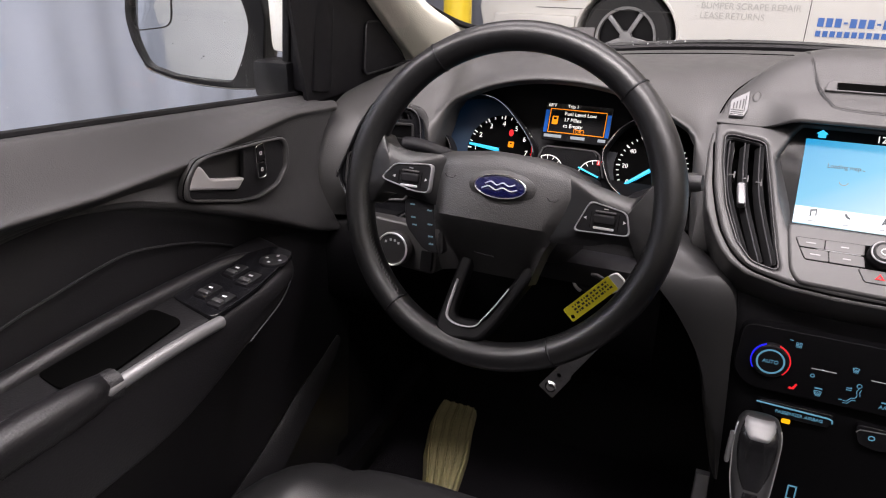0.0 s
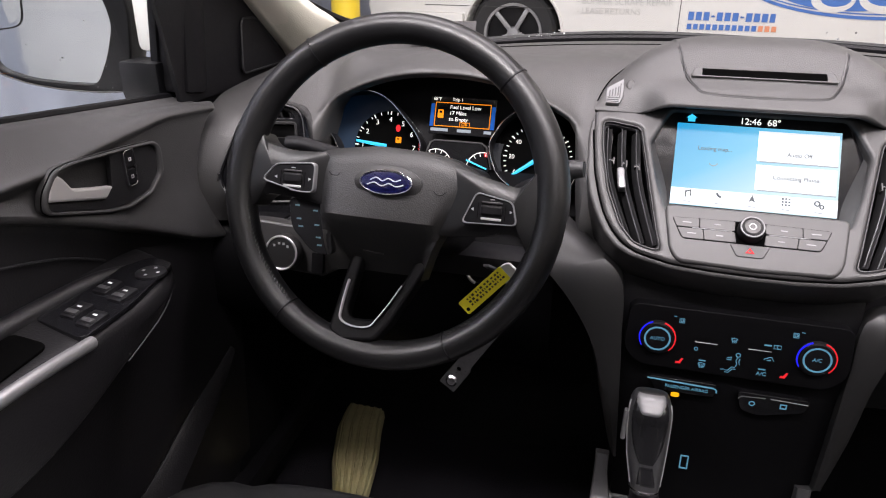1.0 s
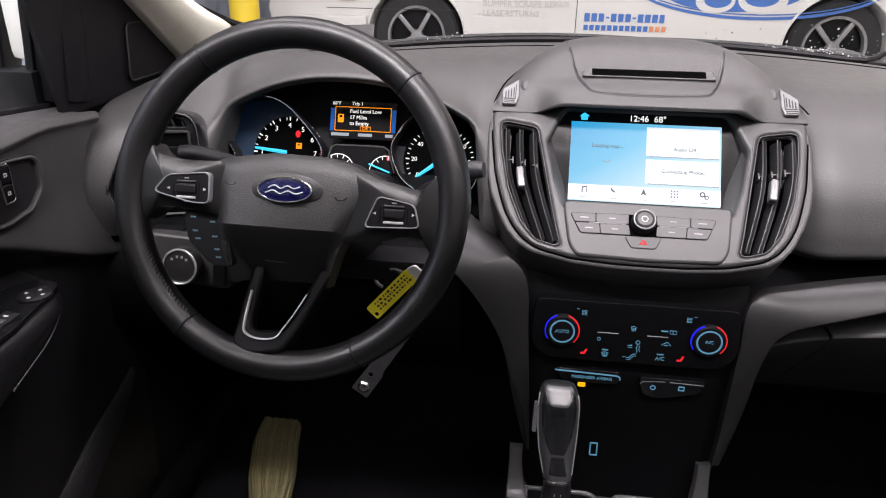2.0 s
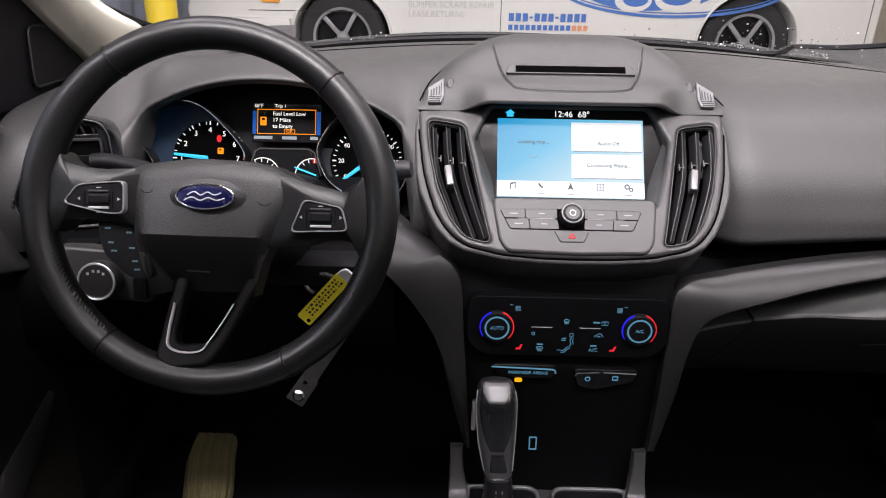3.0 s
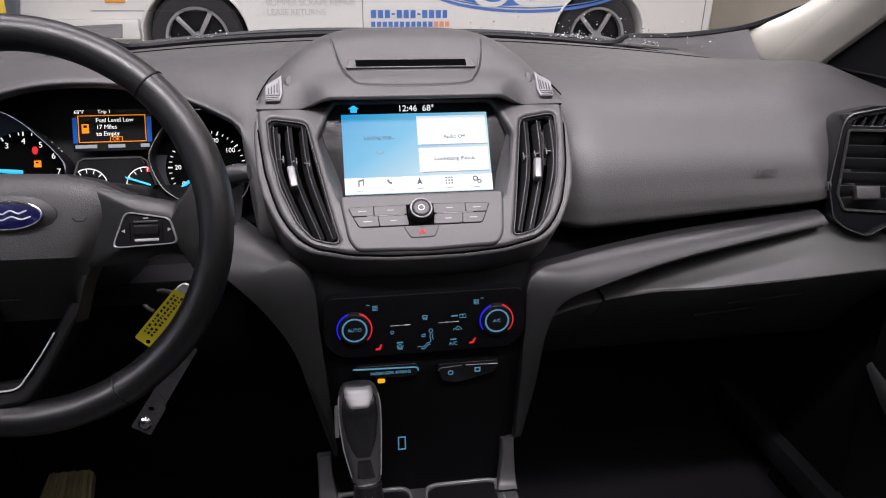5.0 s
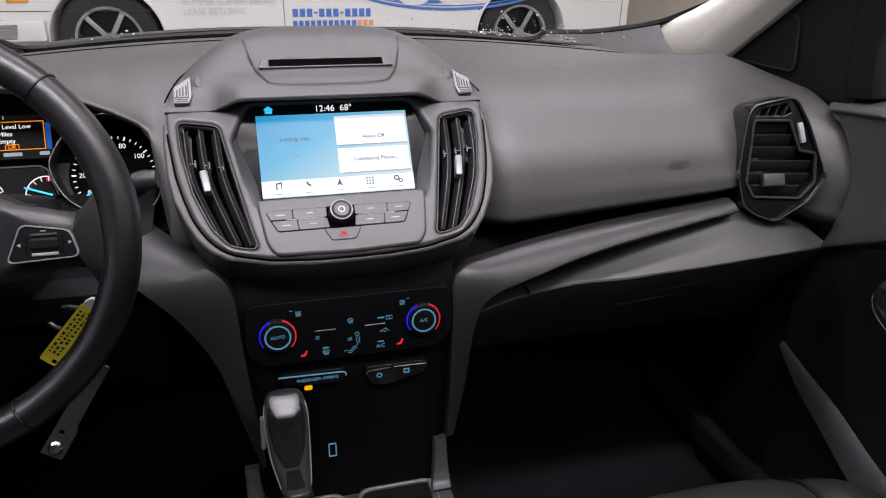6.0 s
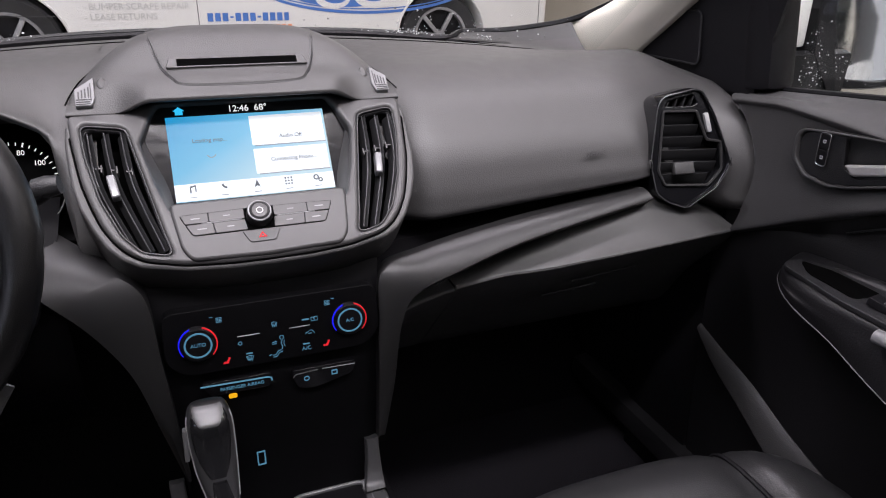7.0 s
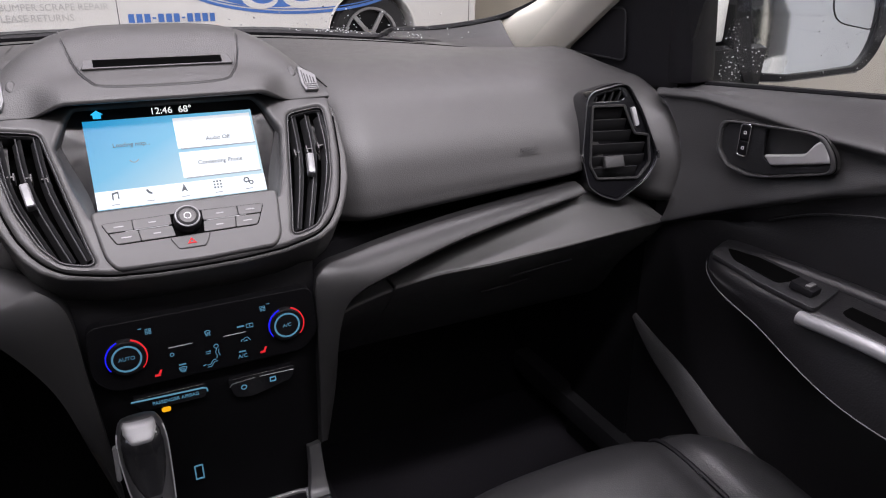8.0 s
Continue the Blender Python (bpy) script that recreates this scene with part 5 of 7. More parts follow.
part("lock_ring", tube([IG @ Vector((0.0150 * math.cos(radians(a)), 0.0150 * math.sin(radians(a)), 0.003)) for a in range(85, 265, 10)], 0.0022, 6), M_HANDLE, ig)
part("lock_bracket", box(0.16, 0.03, 0.05, slant(-0.30, 0.83, 0.885, 0), 0.01), M_BLACK, col)
# Key with its tag and a metal fob.
key = thing("ignition_key", (-0.27, 0.77, 0.88), "ignition key with a yellow plastic tag and metal lever", "key")
KB = slant(-0.247, 0.762, 0.9020, 10, 0, -38)
plate("key_bow", [rounded([(-0.008, -0.009), (0.008, -0.009), (0.010, 0.004), (0.006, 0.012), (-0.006, 0.012), (-0.010, 0.004)], 0.003), ellipse(0.0018, 0.0018, 0.0, -0.003, 12)], 0.006, KB, M_MARK, key, "pale worn key bow", bevel=0.0012)
part("key_blade", box(0.008, 0.05, 0.003, slant(-0.262, 0.790, 0.892, -55, 0, 20), 0.0006), M_STEEL, key)
tagm = slant(-0.2695, 0.758, 0.880, 10, 0, 48)
tg = plate("key_tag", [rect(0.066, 0.0180, 0, 0, 0.002), ellipse(0.0024, 0.0024, -0.029, -0.004, 12)], 0.0016, tagm, M_TAG, key, "yellow plastic tag with black print", bevel=0.0003)
tag_rng = random.Random(4)
for row in (0.0052, 0.0012, -0.0028):
    x = -0.022
    while x < 0.028:
        w = tag_rng.uniform(0.0012, 0.0034)
        plate("print_bar", rect(w, tag_rng.uniform(0.0018, 0.0028), x + w / 2, row), 0.0003, tagm @ pose(0, 0, 0.0003), M_INK, tg, bevel=0.0001)
        x += w + tag_rng.uniform(0.0012, 0.0034)
lm = slant(-0.286, 0.762, 0.783, 10, 0, 57)
lv = plate("lever", [rounded([(-0.045, -0.011), (-0.010, -0.011), (-0.008, -0.0085), (0.065, -0.0085), (0.065, 0.008), (-0.045, 0.011)], 0.002), ellipse(0.003, 0.003, -0.017, 0.002, 14)], 0.003, lm, M_LEVER, key, "scratched metal lever", bevel=0.0005)
part("lever_stud", spin([(0.0, 0.004), (0.005, 0.0038), (0.0072, 0.002), (0.0075, 0.0)], lm @ pose(-0.034, 0.0, 0.0), 20), M_CHROME, lv)

# Light switch beside the column.
lp = thing("light_switch", (-0.54, 0.83, 0.86), "round headlamp switch in a grey panel", "switch")
LS = slant(-0.535, 0.798, 0.876, 14)
plate("panel", rounded([(-0.060, 0.040), (0.055, 0.034), (0.058, -0.026), (-0.055, -0.020)], 0.012), 0.05, LS @ pose(0, 0, -0.006), M_BEZEL, lp, bevel=0.004)
kb = part("knob", spin([(0.023, -0.006), (0.023, 0.004), (0.0205, 0.009), (0.019, 0.0095), (0.018, 0.0088), (0.0, 0.0094)], LS @ pose(0, 0.0015, 0), 44), M_HUB, lp)
part("knob_ring", tube([LS @ Vector((0.0208 * math.cos(radians(a)), 0.0015 + 0.0208 * math.sin(radians(a)), 0.009)) for a in range(0, 360, 8)], 0.0014, 7, closed=True), M_SILVER, kb)
for a in (50, 75, 100, 130):
    plate("knob_mark", rect(0.003, 0.003, 0.014 * math.cos(radians(a)), 0.014 * math.sin(radians(a))), 0.0004, LS @ pose(0, 0, 0.0102), M_MARK, kb, bevel=0.0001)
plate("dimmer", rect(0.016, 0.026, 0.045, -0.008, 0.003), 0.01, LS @ pose(0, 0, -0.001), M_BLACK, lp)
plate("fog_key", rect(0.014, 0.024, -0.042, 0.0, 0.003), 0.01, LS @ pose(0, 0, -0.001), M_BLACK, lp)

# ---- outer vents ----


def outer_vent(s):
    V = slant(0.590 if s > 0 else -0.584, 0.851 if s > 0 else 0.852, 0.974, 10, -12 * s) @ Matrix.Diagonal((0.94, 1, 1, 1))
    o = [(-0.001, 0.083), (0.010, 0.078), (0.030, 0.048), (0.060, -0.014), (0.058, -0.030), (0.043, -0.054), (-0.004, -0.083), (-0.034, -0.074), (-0.054, -0.060), (-0.066, -0.018), (-0.060, 0.060), (-0.052, 0.072)]
    if s < 0:
        o = [(-x, y) for x, y in reversed(o)]
    o = rounded([Vector(p) for p in o], 0.008)
    t = plate("outer_vent", [o, scaled(o, 0.94, 0.95)], 0.05, V @ pose(0, 0, 0.008), M_GLOSS, dash, "gloss black edged air vent", bevel=0.003)
    part("rim_edge", tube([V @ Vector((p.x, p.y, 0.0085)) for p in scaled(o, 0.985)], 0.0008, 5, closed=True), M_GUN, t)
    plate("vent_backing", scaled(o, 0.97), 0.01, V @ pose(0, 0, -0.020), M_BLACK, t)
    frame_o = [(-0.050, 0.053), (0.003, 0.053), (0.009, 0.040), (0.022, 0.013), (0.046, 0.010), (0.050, -0.030), (0.030, -0.052), (-0.040, -0.050), (-0.052, -0.030)]
    if s < 0:
        frame_o = [(-x, y) for x, y in reversed(frame_o)]
    frame_o = rounded([Vector(p) for p in frame_o], 0.004)
    demist = [(-0.046, 0.058), (-0.004, 0.058), (0.004, 0.062), (-0.003, 0.073), (-0.028, 0.068), (-0.042, 0.064)]
    if s < 0:
        demist = [(-x, y) for x, y in reversed(demist)]
    plate("vent_frame", [scaled(o, 0.945, 0.955), scaled(frame_o, 0.94, 0.95), rounded([Vector(p) for p in demist], 0.002)], 0.012, V @ pose(0, 0, 0.003), M_GLOSS, t, bevel=0.0015)
    part("frame_edge", tube([V @ Vector((p.x, p.y, 0.0045)) for p in scaled(frame_o, 0.97, 0.975)], 0.0020, 6, closed=True), M_HUB, t)
    for y, w, x in ((0.041, 0.052, -0.022), (0.026, 0.058, -0.019), (0.010, 0.066, -0.014), (-0.008, 0.088, -0.002), (-0.025, 0.088, -0.002), (-0.041, 0.072, -0.006)):
        part("slat", box(w, 0.0024, 0.0165, V @ pose(s * x, y, -0.004, -62, 0, 0), 0.0008), M_VENT, t)
    part("slat_tab", box(0.032, 0.018, 0.010, V @ pose(s * -0.014, -0.026, 0.007, -18, 0, 2 * s), 0.003, 3), M_HUB, t)
    for k in range(4):
        part("demist_vane", box(0.0022, 0.016, 0.012, V @ pose(s * (-0.040 + 0.012 * k), 0.064, -0.004, 0, 0, -18 * s), 0.0005), M_VENT, t)
    part("slider", box(0.007, 0.027, 0.008, V @ pose(s * 0.0205, 0.036, 0.004, 0, 0, 18 * s), 0.002), M_SILVER, t, "satin silver slider")
    for x, y in ((-0.066, -0.018), (0.060, -0.018)):
        part("chrome_pip", box(0.004, 0.012, 0.006, V @ pose(s * x * 0.985, y, 0.0085, 0, 0, 10 * s), 0.0015), M_CHROME, t)


outer_vent(1)
outer_vent(-1)

# ---- console and shifter ----
con = thing("centre_console", (CX, 0.5, 0.33), "black centre console with grey rails and a cup tray", "console")
part("body", box(0.232, 0.95, 0.28, pose(CX, 0.32, 0.47), 0.012), M_BLACK, con)
for s in (-1, 1):
    # Columns: y, z, inner edge, outer edge (from the middle of the tray).
    stations = [(0.770, 0.677, 0.1032, 0.1190), (0.766, 0.664, 0.1032, 0.1190), (0.762, 0.650, 0.1024, 0.1192), (0.755, 0.634, 0.0990, 0.1195), (0.742, 0.622, 0.0945, 0.1200), (0.70, 0.615, 0.0930, 0.1200), (0.2, 0.613, 0.0930, 0.1200)]
    line = smooth_path([(0.0, y, z) for y, z, a, b in stations], 6)
    rows = []
    for k, p in enumerate(line):
        d = (line[min(k + 1, len(line) - 1)] - line[max(k - 1, 0)]).normalized()
        n_ = Vector((1, 0, 0)).cross(d).normalized()
        n_ = n_ if n_.z - n_.y > 0 else -n_
        xi, xo = (curve_at([(6 * i, st[j]) for i, st in enumerate(stations)], k) for j in (2, 3))
        section = ((xo, -0.012), (xo, -0.001), (xo - 0.0012, 0.0012), (xo - 0.004, 0.002), (xi + 0.004, 0.002), (xi + 0.0012, 0.0012), (xi, -0.001), (xi, -0.012))
        rows.append([Vector((-0.0085 + s * a, p.y, p.z)) + n_ * b for a, b in section])
    part("rail", grid(rows, close=True, cap=True), M_RAIL, con, "satin grey rail", smooth=40)
plate("top_panel", rect(0.206, 0.22, -0.0085, -0.088, 0.012), 0.006, pose(0, 0.775, 0.6125), M_RAIL, con, "satin grey console top", bevel=0.002)
plate("tray_ring", [rect(0.097, 0.20, 0.0465, -0.10, 0.018), rect(0.090, 0.19, 0.0465, -0.10, 0.016)], 0.006, pose(0, 0.772, 0.6185), M_STEEL, con, "satin silver tray edge", bevel=0.002)
plate("shift_ring", [rect(0.100, 0.20, -0.0665, -0.10, 0.018), rect(0.092, 0.19, -0.0665, -0.10, 0.016)], 0.006, pose(0, 0.772, 0.6185), M_STEEL, con, "satin silver shift plate edge", bevel=0.002)
plate("tray", rect(0.089, 0.188, 0.0465, -0.10, 0.016), 0.004, pose(0, 0.772, 0.6160), M_BLACK, con)
plate("shift_plate", rect(0.091, 0.188, -0.0665, -0.10, 0.016), 0.004, pose(0, 0.772, 0.6160), M_GLOSS, con)
sh = thing("gear_shifter", (-0.072, 0.70, 0.615), "gear lever with a gloss black and satin silver knob", "gear lever")
KM = slant(-0.073, 0.728, 0.722, 14)
# Stations up the knob: height, half width, depth, middle across, middle in depth.
KNOB = [(-0.044, 0.0150, 0.0150, 0.0010, 0.001), (-0.036, 0.0158, 0.0160, 0.0008, 0.001), (-0.020, 0.0182, 0.0175, -0.0006, 0.0), (0.0, 0.0208, 0.0190, -0.0022, 0.0), (0.024, 0.0224, 0.0205, -0.0030, 0.0), (0.045, 0.0230, 0.0210, -0.0034, 0.0), (0.054, 0.0224, 0.0205, -0.0036, -0.001), (0.061, 0.0210, 0.0185, -0.0038, -0.003), (0.066, 0.0190, 0.0155, -0.0040, -0.004), (0.069, 0.0165, 0.0120, -0.0040, -0.005), (0.0705, 0.0130, 0.0080, -0.0040, -0.005)]


def knob_at(v):
    return [curve_at([(r[0], r[k]) for r in KNOB], v) for k in (1, 2, 3, 4)]


rows = []
for i in range(33):
    v = lerp(-0.044, 0.0705, 1 - (1 - i / 32) ** 1.5)
    w, d, mid, off = knob_at(v)
    rows.append([KM @ Vector((mid + w * math.copysign(abs(math.cos(a)) ** 0.75, math.cos(a)), v, off + d * math.copysign(abs(math.sin(a)) ** 0.75, math.sin(a)))) for a in [2 * math.pi * j / 32 for j in range(32)]])
knob = part("knob", grid(rows, close=True, cap=True), M_GUN, sh, "dark satin grey gear knob", smooth=60)


def on_knob(x, v, lift):
    """A place on the front of the knob, raised by lift; x runs from the knob's middle."""
    w, d, mid, off = knob_at(v)
    c = min(0.98, abs(x) / w) ** (1 / 0.75)
    return KM @ Vector((mid + x, v, off + d * math.sqrt(1 - c * c) ** 0.75 + lift))


def knob_skin(widths, v0, v1, lift):
    """A patch of the knob's front; widths lists (height, half width)."""
    rows = []
    for i in range(17):
        v = lerp(v0, v1, i / 16)
        w = curve_at(widths, v)
        end = 1 - (2 * i / 16 - 1) ** 8
        rows.append([on_knob(w * (j / 8 - 1), v, lift * end * (1 - abs(j / 8 - 1) ** 6) - 0.0004 * (j in (0, 16))) for j in range(17)])
    return grid(rows)


part("front_insert", knob_skin([(-0.006, 0.0080), (0.004, 0.0125), (0.014, 0.0162), (0.028, 0.0192), (0.045, 0.0207), (0.056, 0.0200), (0.065, 0.0175)], -0.006, 0.065, 0.0008), M_KNOB, knob, "gloss black front insert", smooth=70)
part("lower_panel", knob_skin([(-0.032, 0.0105), (-0.009, 0.0072)], -0.032, -0.009, 0.0010), M_KNOB, knob, "dark panel with a notch", smooth=70)
part("top_cap", knob_skin([(0.0500, 0.0092), (0.0525, 0.0112), (0.061, 0.0160), (0.0695, 0.0150)], 0.0500, 0.0695, 0.0020), M_CAP, knob, "satin silver cap", smooth=70)
for s in (-1, 1):
    strip = []
    for i in range(25):
        v = lerp(-0.034, 0.060, i / 24)
        w, d, mid, off = knob_at(v)
        strip.append(KM @ Vector((mid + s * w * 0.965, v, off + d * 0.32)))
    part("side_strip", tube(strip, 0.0014, 8, flat=0.8), M_SILVER, knob, "polished silver side strip")
part("release_button", box(0.005, 0.034, 0.011, KM @ pose(-0.0285, 0.031, 0.003, 0, 0, -2), 0.002), M_STEEL, knob)
part("collar_ring", tube([KM @ Vector((0.0010 + 0.0160 * math.cos(radians(a)), -0.040, 0.001 + 0.0164 * math.sin(radians(a)))) for a in range(0, 360, 12)], 0.0013, 6, closed=True), M_CHROME, knob)
rows = []
for z, r, y in ((0.6205, 0.035, 0.704), (0.627, 0.029, 0.706), (0.634, 0.0225, 0.708), (0.645, 0.0185, 0.711), (0.652, 0.0178, 0.7125), (0.656, 0.0164, 0.7133), (0.662, 0.0170, 0.7145), (0.667, 0.0155, 0.716), (0.672, 0.0158, 0.717), (0.683, 0.0145, 0.7185)):
    rows.append([Vector((-0.071 + r * math.cos(2 * math.pi * i / 28) * (1 + 0.04 * math.sin(6 * math.pi * i / 28)), y + r * 1.05 * math.sin(2 * math.pi * i / 28), z)) for i in range(28)])
boot = part("boot", grid(rows, close=True, cap=True), M_LEATHER, sh, "black leather boot with grey stitching", smooth=60)
for x in (-0.0035, 0.0035):
    for z in (0.643, 0.650, 0.657, 0.664, 0.671):
        w = curve_at([(0.634, 0.0225), (0.645, 0.0185), (0.656, 0.0168), (0.683, 0.0150)], z)
        part("stitch", box(0.0012, 0.0012, 0.0034, pose(-0.071 + x, curve_at([(0.634, 0.708), (0.683, 0.7185)], z) - 1.05 * math.sqrt(w * w - x * x) - 0.0002, z), 0.0003), M_STEEL, boot)

# ---- doors ----


def door(s, name, label):
    t = thing(name, (s * 0.70, 0.3, 0.35), label, "car door", "front doors")

    def sill(y):
        return 1.045 + (0.834 - y) * 0.09

    def crease(y):
        return curve_at([(0.37, 1.006), (0.436, 1.011), (0.477, 1.011), (0.521, 1.004), (0.578, 0.985), (0.643, 0.957), (0.722, 0.920), (0.8186, 0.872), (0.95, 0.83)], y) - (0.0 if s < 0 else 0.018)

    def fold_line(y):
        return curve_at([(0.20, 1.040), (0.30, 1.036), (0.39, 1.034), (0.49, 1.0285), (0.60, 1.029), (0.70, 1.0375), (0.80, 1.044), (0.90, 1.046)], y)

    up, low = [], []
    ends = [(0.80, 0.90), (0.873, 0.861), (0.9025, 0.8485), (0.942, 0.839), (0.980, 0.846), (1.0147, 0.868), (1.0417, 0.901), (1.05, 0.918)] if s < 0 else [(0.80, 0.86), (0.864, 0.8195), (0.918, 0.813), (0.966, 0.817), (1.011, 0.843), (1.041, 0.882), (1.05, 0.90)]
    for i in range(61):
        y = lerp(0.97, -0.35, i / 60)
        zs, zc = sill(y), crease(y)
        back = ease(0.66, 0.42, y)
        fold = min(fold_line(y), zs - 0.006)
        step = 0.012 * ease(0.70, 0.44, y)
        pts = [(0.745, zs - 0.012), (0.735, zs + 0.002), (0.720, zs + 0.001), (0.702, lerp(zs, fold, 0.35)), (0.680, fold + 0.006), (0.670, fold), (0.671, fold - 0.005), (0.674 + step, fold - 0.014), (0.676 + step * 0.8, lerp(fold, zc, 0.5)), (lerp(0.668, 0.688, back), lerp(fold, zc, 0.75)), (lerp(0.660, 0.696, back), zc + 0.006), (lerp(0.664, 0.699, back), zc - 0.001), (lerp(0.676, 0.702, back), zc - 0.004)]
        up.append([(s * x, min(y, curve_at(ends, z)), z) for x, z in (p for p in smooth_path(pts, 4))])
        pts = [(lerp(0.674, 0.699, back), zc - 0.002), (lerp(0.683, 0.697, back), zc - 0.02), (0.684, lerp(zc, 0.88, 0.6)), (0.678, 0.88), (0.674, 0.84), (0.674, 0.78), (0.676, 0.70), (0.680, 0.62), (0.690, 0.45), (0.700, 0.38)]
        low.append([(s * x, min(y, curve_at(ends, z)), z) for x, z in (p for p in smooth_path(pts, 4))])
    # Armrest, boat-shaped towards the front.
    dz = 0.0 if s < 0 else -0.036
    rows, seam = [], []
    for i in range(57):
        y = lerp(0.712, -0.30, (i / 56) ** 1.6)
        f = math.sqrt(max(0.0, 1 - ((y - 0.60) / 0.112) ** 2)) if y > 0.60 else 1.0
        xi = 0.672 - 0.089 * f
        zt = 0.903 + dz - 0.008 * (1 - f)
        zl = lerp(0.884, 0.822, ease(0.73, 0.40, y)) + dz
        zl = min(zl, zt - 0.018)
        bulge = (0.008 if s < 0 else 0.022) * ease(0.64, 0.44, y) + (0.0 if s < 0 else 0.010 * f * ease(0.56, 0.66, y))
        pts = [(0.680, zt + 0.004), (lerp(0.672, xi, 0.5), zt), (xi + 0.012, zt - 0.001), (xi + 0.003, zt - 0.006), (xi, zt - 0.016), (xi + 0.002 - bulge * 0.6, lerp(zt, zl, 0.6)), (xi + 0.006 - bulge, zl + 0.004), (xi + 0.010 - bulge, zl), (min(0.67, xi + 0.03), zl - 0.006), (0.682, zl - 0.012)]
        rows.append([(s * x, y, z) for x, z in (p for p in smooth_path(pts, 3))])
        seam.append((s * (xi + 0.0040 - bulge), y, zl + 0.0025))
    arm = part("armrest", grid(rows), M_LEATHER, t, "black armrest with a fine seam", smooth=60)
    part("arm_seam", tube(seam if s > 0 else [p for p in seam if p[1] > 0.56], 0.0008, 5), M_RAIL, arm)
    part("upper_panel", grid(up), M_DOOR, t, smooth=60)
    part("lower_panel", grid(low), M_LEATHER, t, smooth=60)
    part("insert_ridge", tube(smooth_path([(s * 0.683, 0.30, 0.930), (s * 0.6825, 0.385, 0.946), (s * 0.682, 0.43, 0.952), (s * 0.682, 0.494, 0.958), (s * 0.682, 0.535, 0.954), (s * 0.6815, 0.605, 0.934), (s * 0.681, 0.66, 0.908)], 4), 0.0014, 6), M_DARK, t)
    part("outer_skin", box(0.05, 1.35, 0.72, pose(s * 0.80, 0.30, 0.672), 0.02), M_WHITE, t)
    part("sill_seal", tube([(s * 0.736, y, sill(y) + 0.004) for y in (0.90, 0.6, 0.2, -0.35)], 0.005, 8), M_BLACK, t)

    # Inner handle in its bezel: local x runs to the rear of the car on both doors.
    def on_door(x, y, z):
        m = Matrix(((0, 0, -s), (-1, 0, 0), (0, 1, 0))).to_4x4() if s > 0 else Matrix(((0, 0, 1), (-1, 0, 0), (0, 1, 0))).to_4x4()
        return Matrix.Translation((s * x, y, z)) @ m

    Hm = on_door(0.667, 0.664, 1.001)
    front = 1.14 if s < 0 else 1.0
    o = [(-0.083, -0.018), (-0.084, 0.012), (-0.076, 0.022), (-0.042, 0.026), (0.044, 0.032), (0.064, 0.030), (0.082, 0.012), (0.0865, -0.003), (0.081, -0.010), (0.002, -0.036), (-0.027, -0.042), (-0.064, -0.037)]
    o = rounded([Vector((x * front if x < 0 else x, y)) for x, y in o], 0.007)
    opening = rounded([(-0.016, 0.022), (0.03, 0.030), (0.062, 0.030), (0.075, 0.015), (0.079, 0.001), (0.006, -0.021), (-0.011, -0.012)], 0.004)
    hb = plate("handle_bezel", [o, scaled(o, 0.925, 0.88)], 0.012, Hm @ pose(0, 0, 0.006), M_DOOR, t, bevel=0.0022)
    part("bezel_groove", tube([Hm @ Vector((p.x, p.y, 0.0022)) for p in o], 0.0008, 6, closed=True), M_VOID, hb)
    plate("handle_dish", [scaled(o, 0.92, 0.87), opening], 0.006, Hm @ pose(0, 0, 0.0015), M_DARK, hb, bevel=0.001)
    # Black sheet behind the opening: the cup's shade as colour.
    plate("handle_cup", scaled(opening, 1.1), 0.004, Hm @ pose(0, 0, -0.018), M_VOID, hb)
    hp = [(-0.009, -0.008), (0.020, -0.001), (0.046, 0.006), (0.056, 0.021), (0.065, 0.027), (0.072, 0.021), (0.080, 0.003), (0.004, -0.019)]
    plate("handle", rounded([Vector(p) for p in hp], 0.004), 0.010, Hm @ pose(0, 0, 0.006), M_PULL, hb, "satin silver pull handle", bevel=0.0028)
    lk = plate("lock_rocker", [rect(0.016, 0.042, -0.040, 0.003, 0.005), rect(0.0135, 0.0385, -0.040, 0.003, 0.004)], 0.008, Hm @ pose(0, 0, 0.006), M_CHROME, hb, "chrome-framed lock switch", bevel=0.001)
    for dy in (-0.0098, 0.0098):
        plate("lock_key", rect(0.0130, 0.0175, -0.040, 0.003 + dy, 0.003), 0.006, Hm @ pose(0, 0, 0.0055), M_BLACK, lk)
        plate("lock_mark", [rect(0.004, 0.004, -0.040, dy + 0.003), rect(0.0022, 0.0022, -0.040, dy + 0.003)], 0.0004, Hm @ pose(0, 0, 0.0060), M_MARK, lk, bevel=0.0001)
    # Armrest: switch plate, pull bar with its pocket.
    sp = plate("switch_plate", rounded([(0.0, 0.0), (0.034, -0.006), (0.052, -0.10), (0.054, -0.17), (-0.020, -0.15), (-0.022, -0.05)], 0.012), 0.006, Matrix.Translation((s * 0.64, 0.685, 0.907 if s < 0 else 0.871)) @ Matrix.Diagonal((-s, 1, 1, 1)), M_GLOSS if s < 0 else M_DARK, t)
    return t, sp, sill


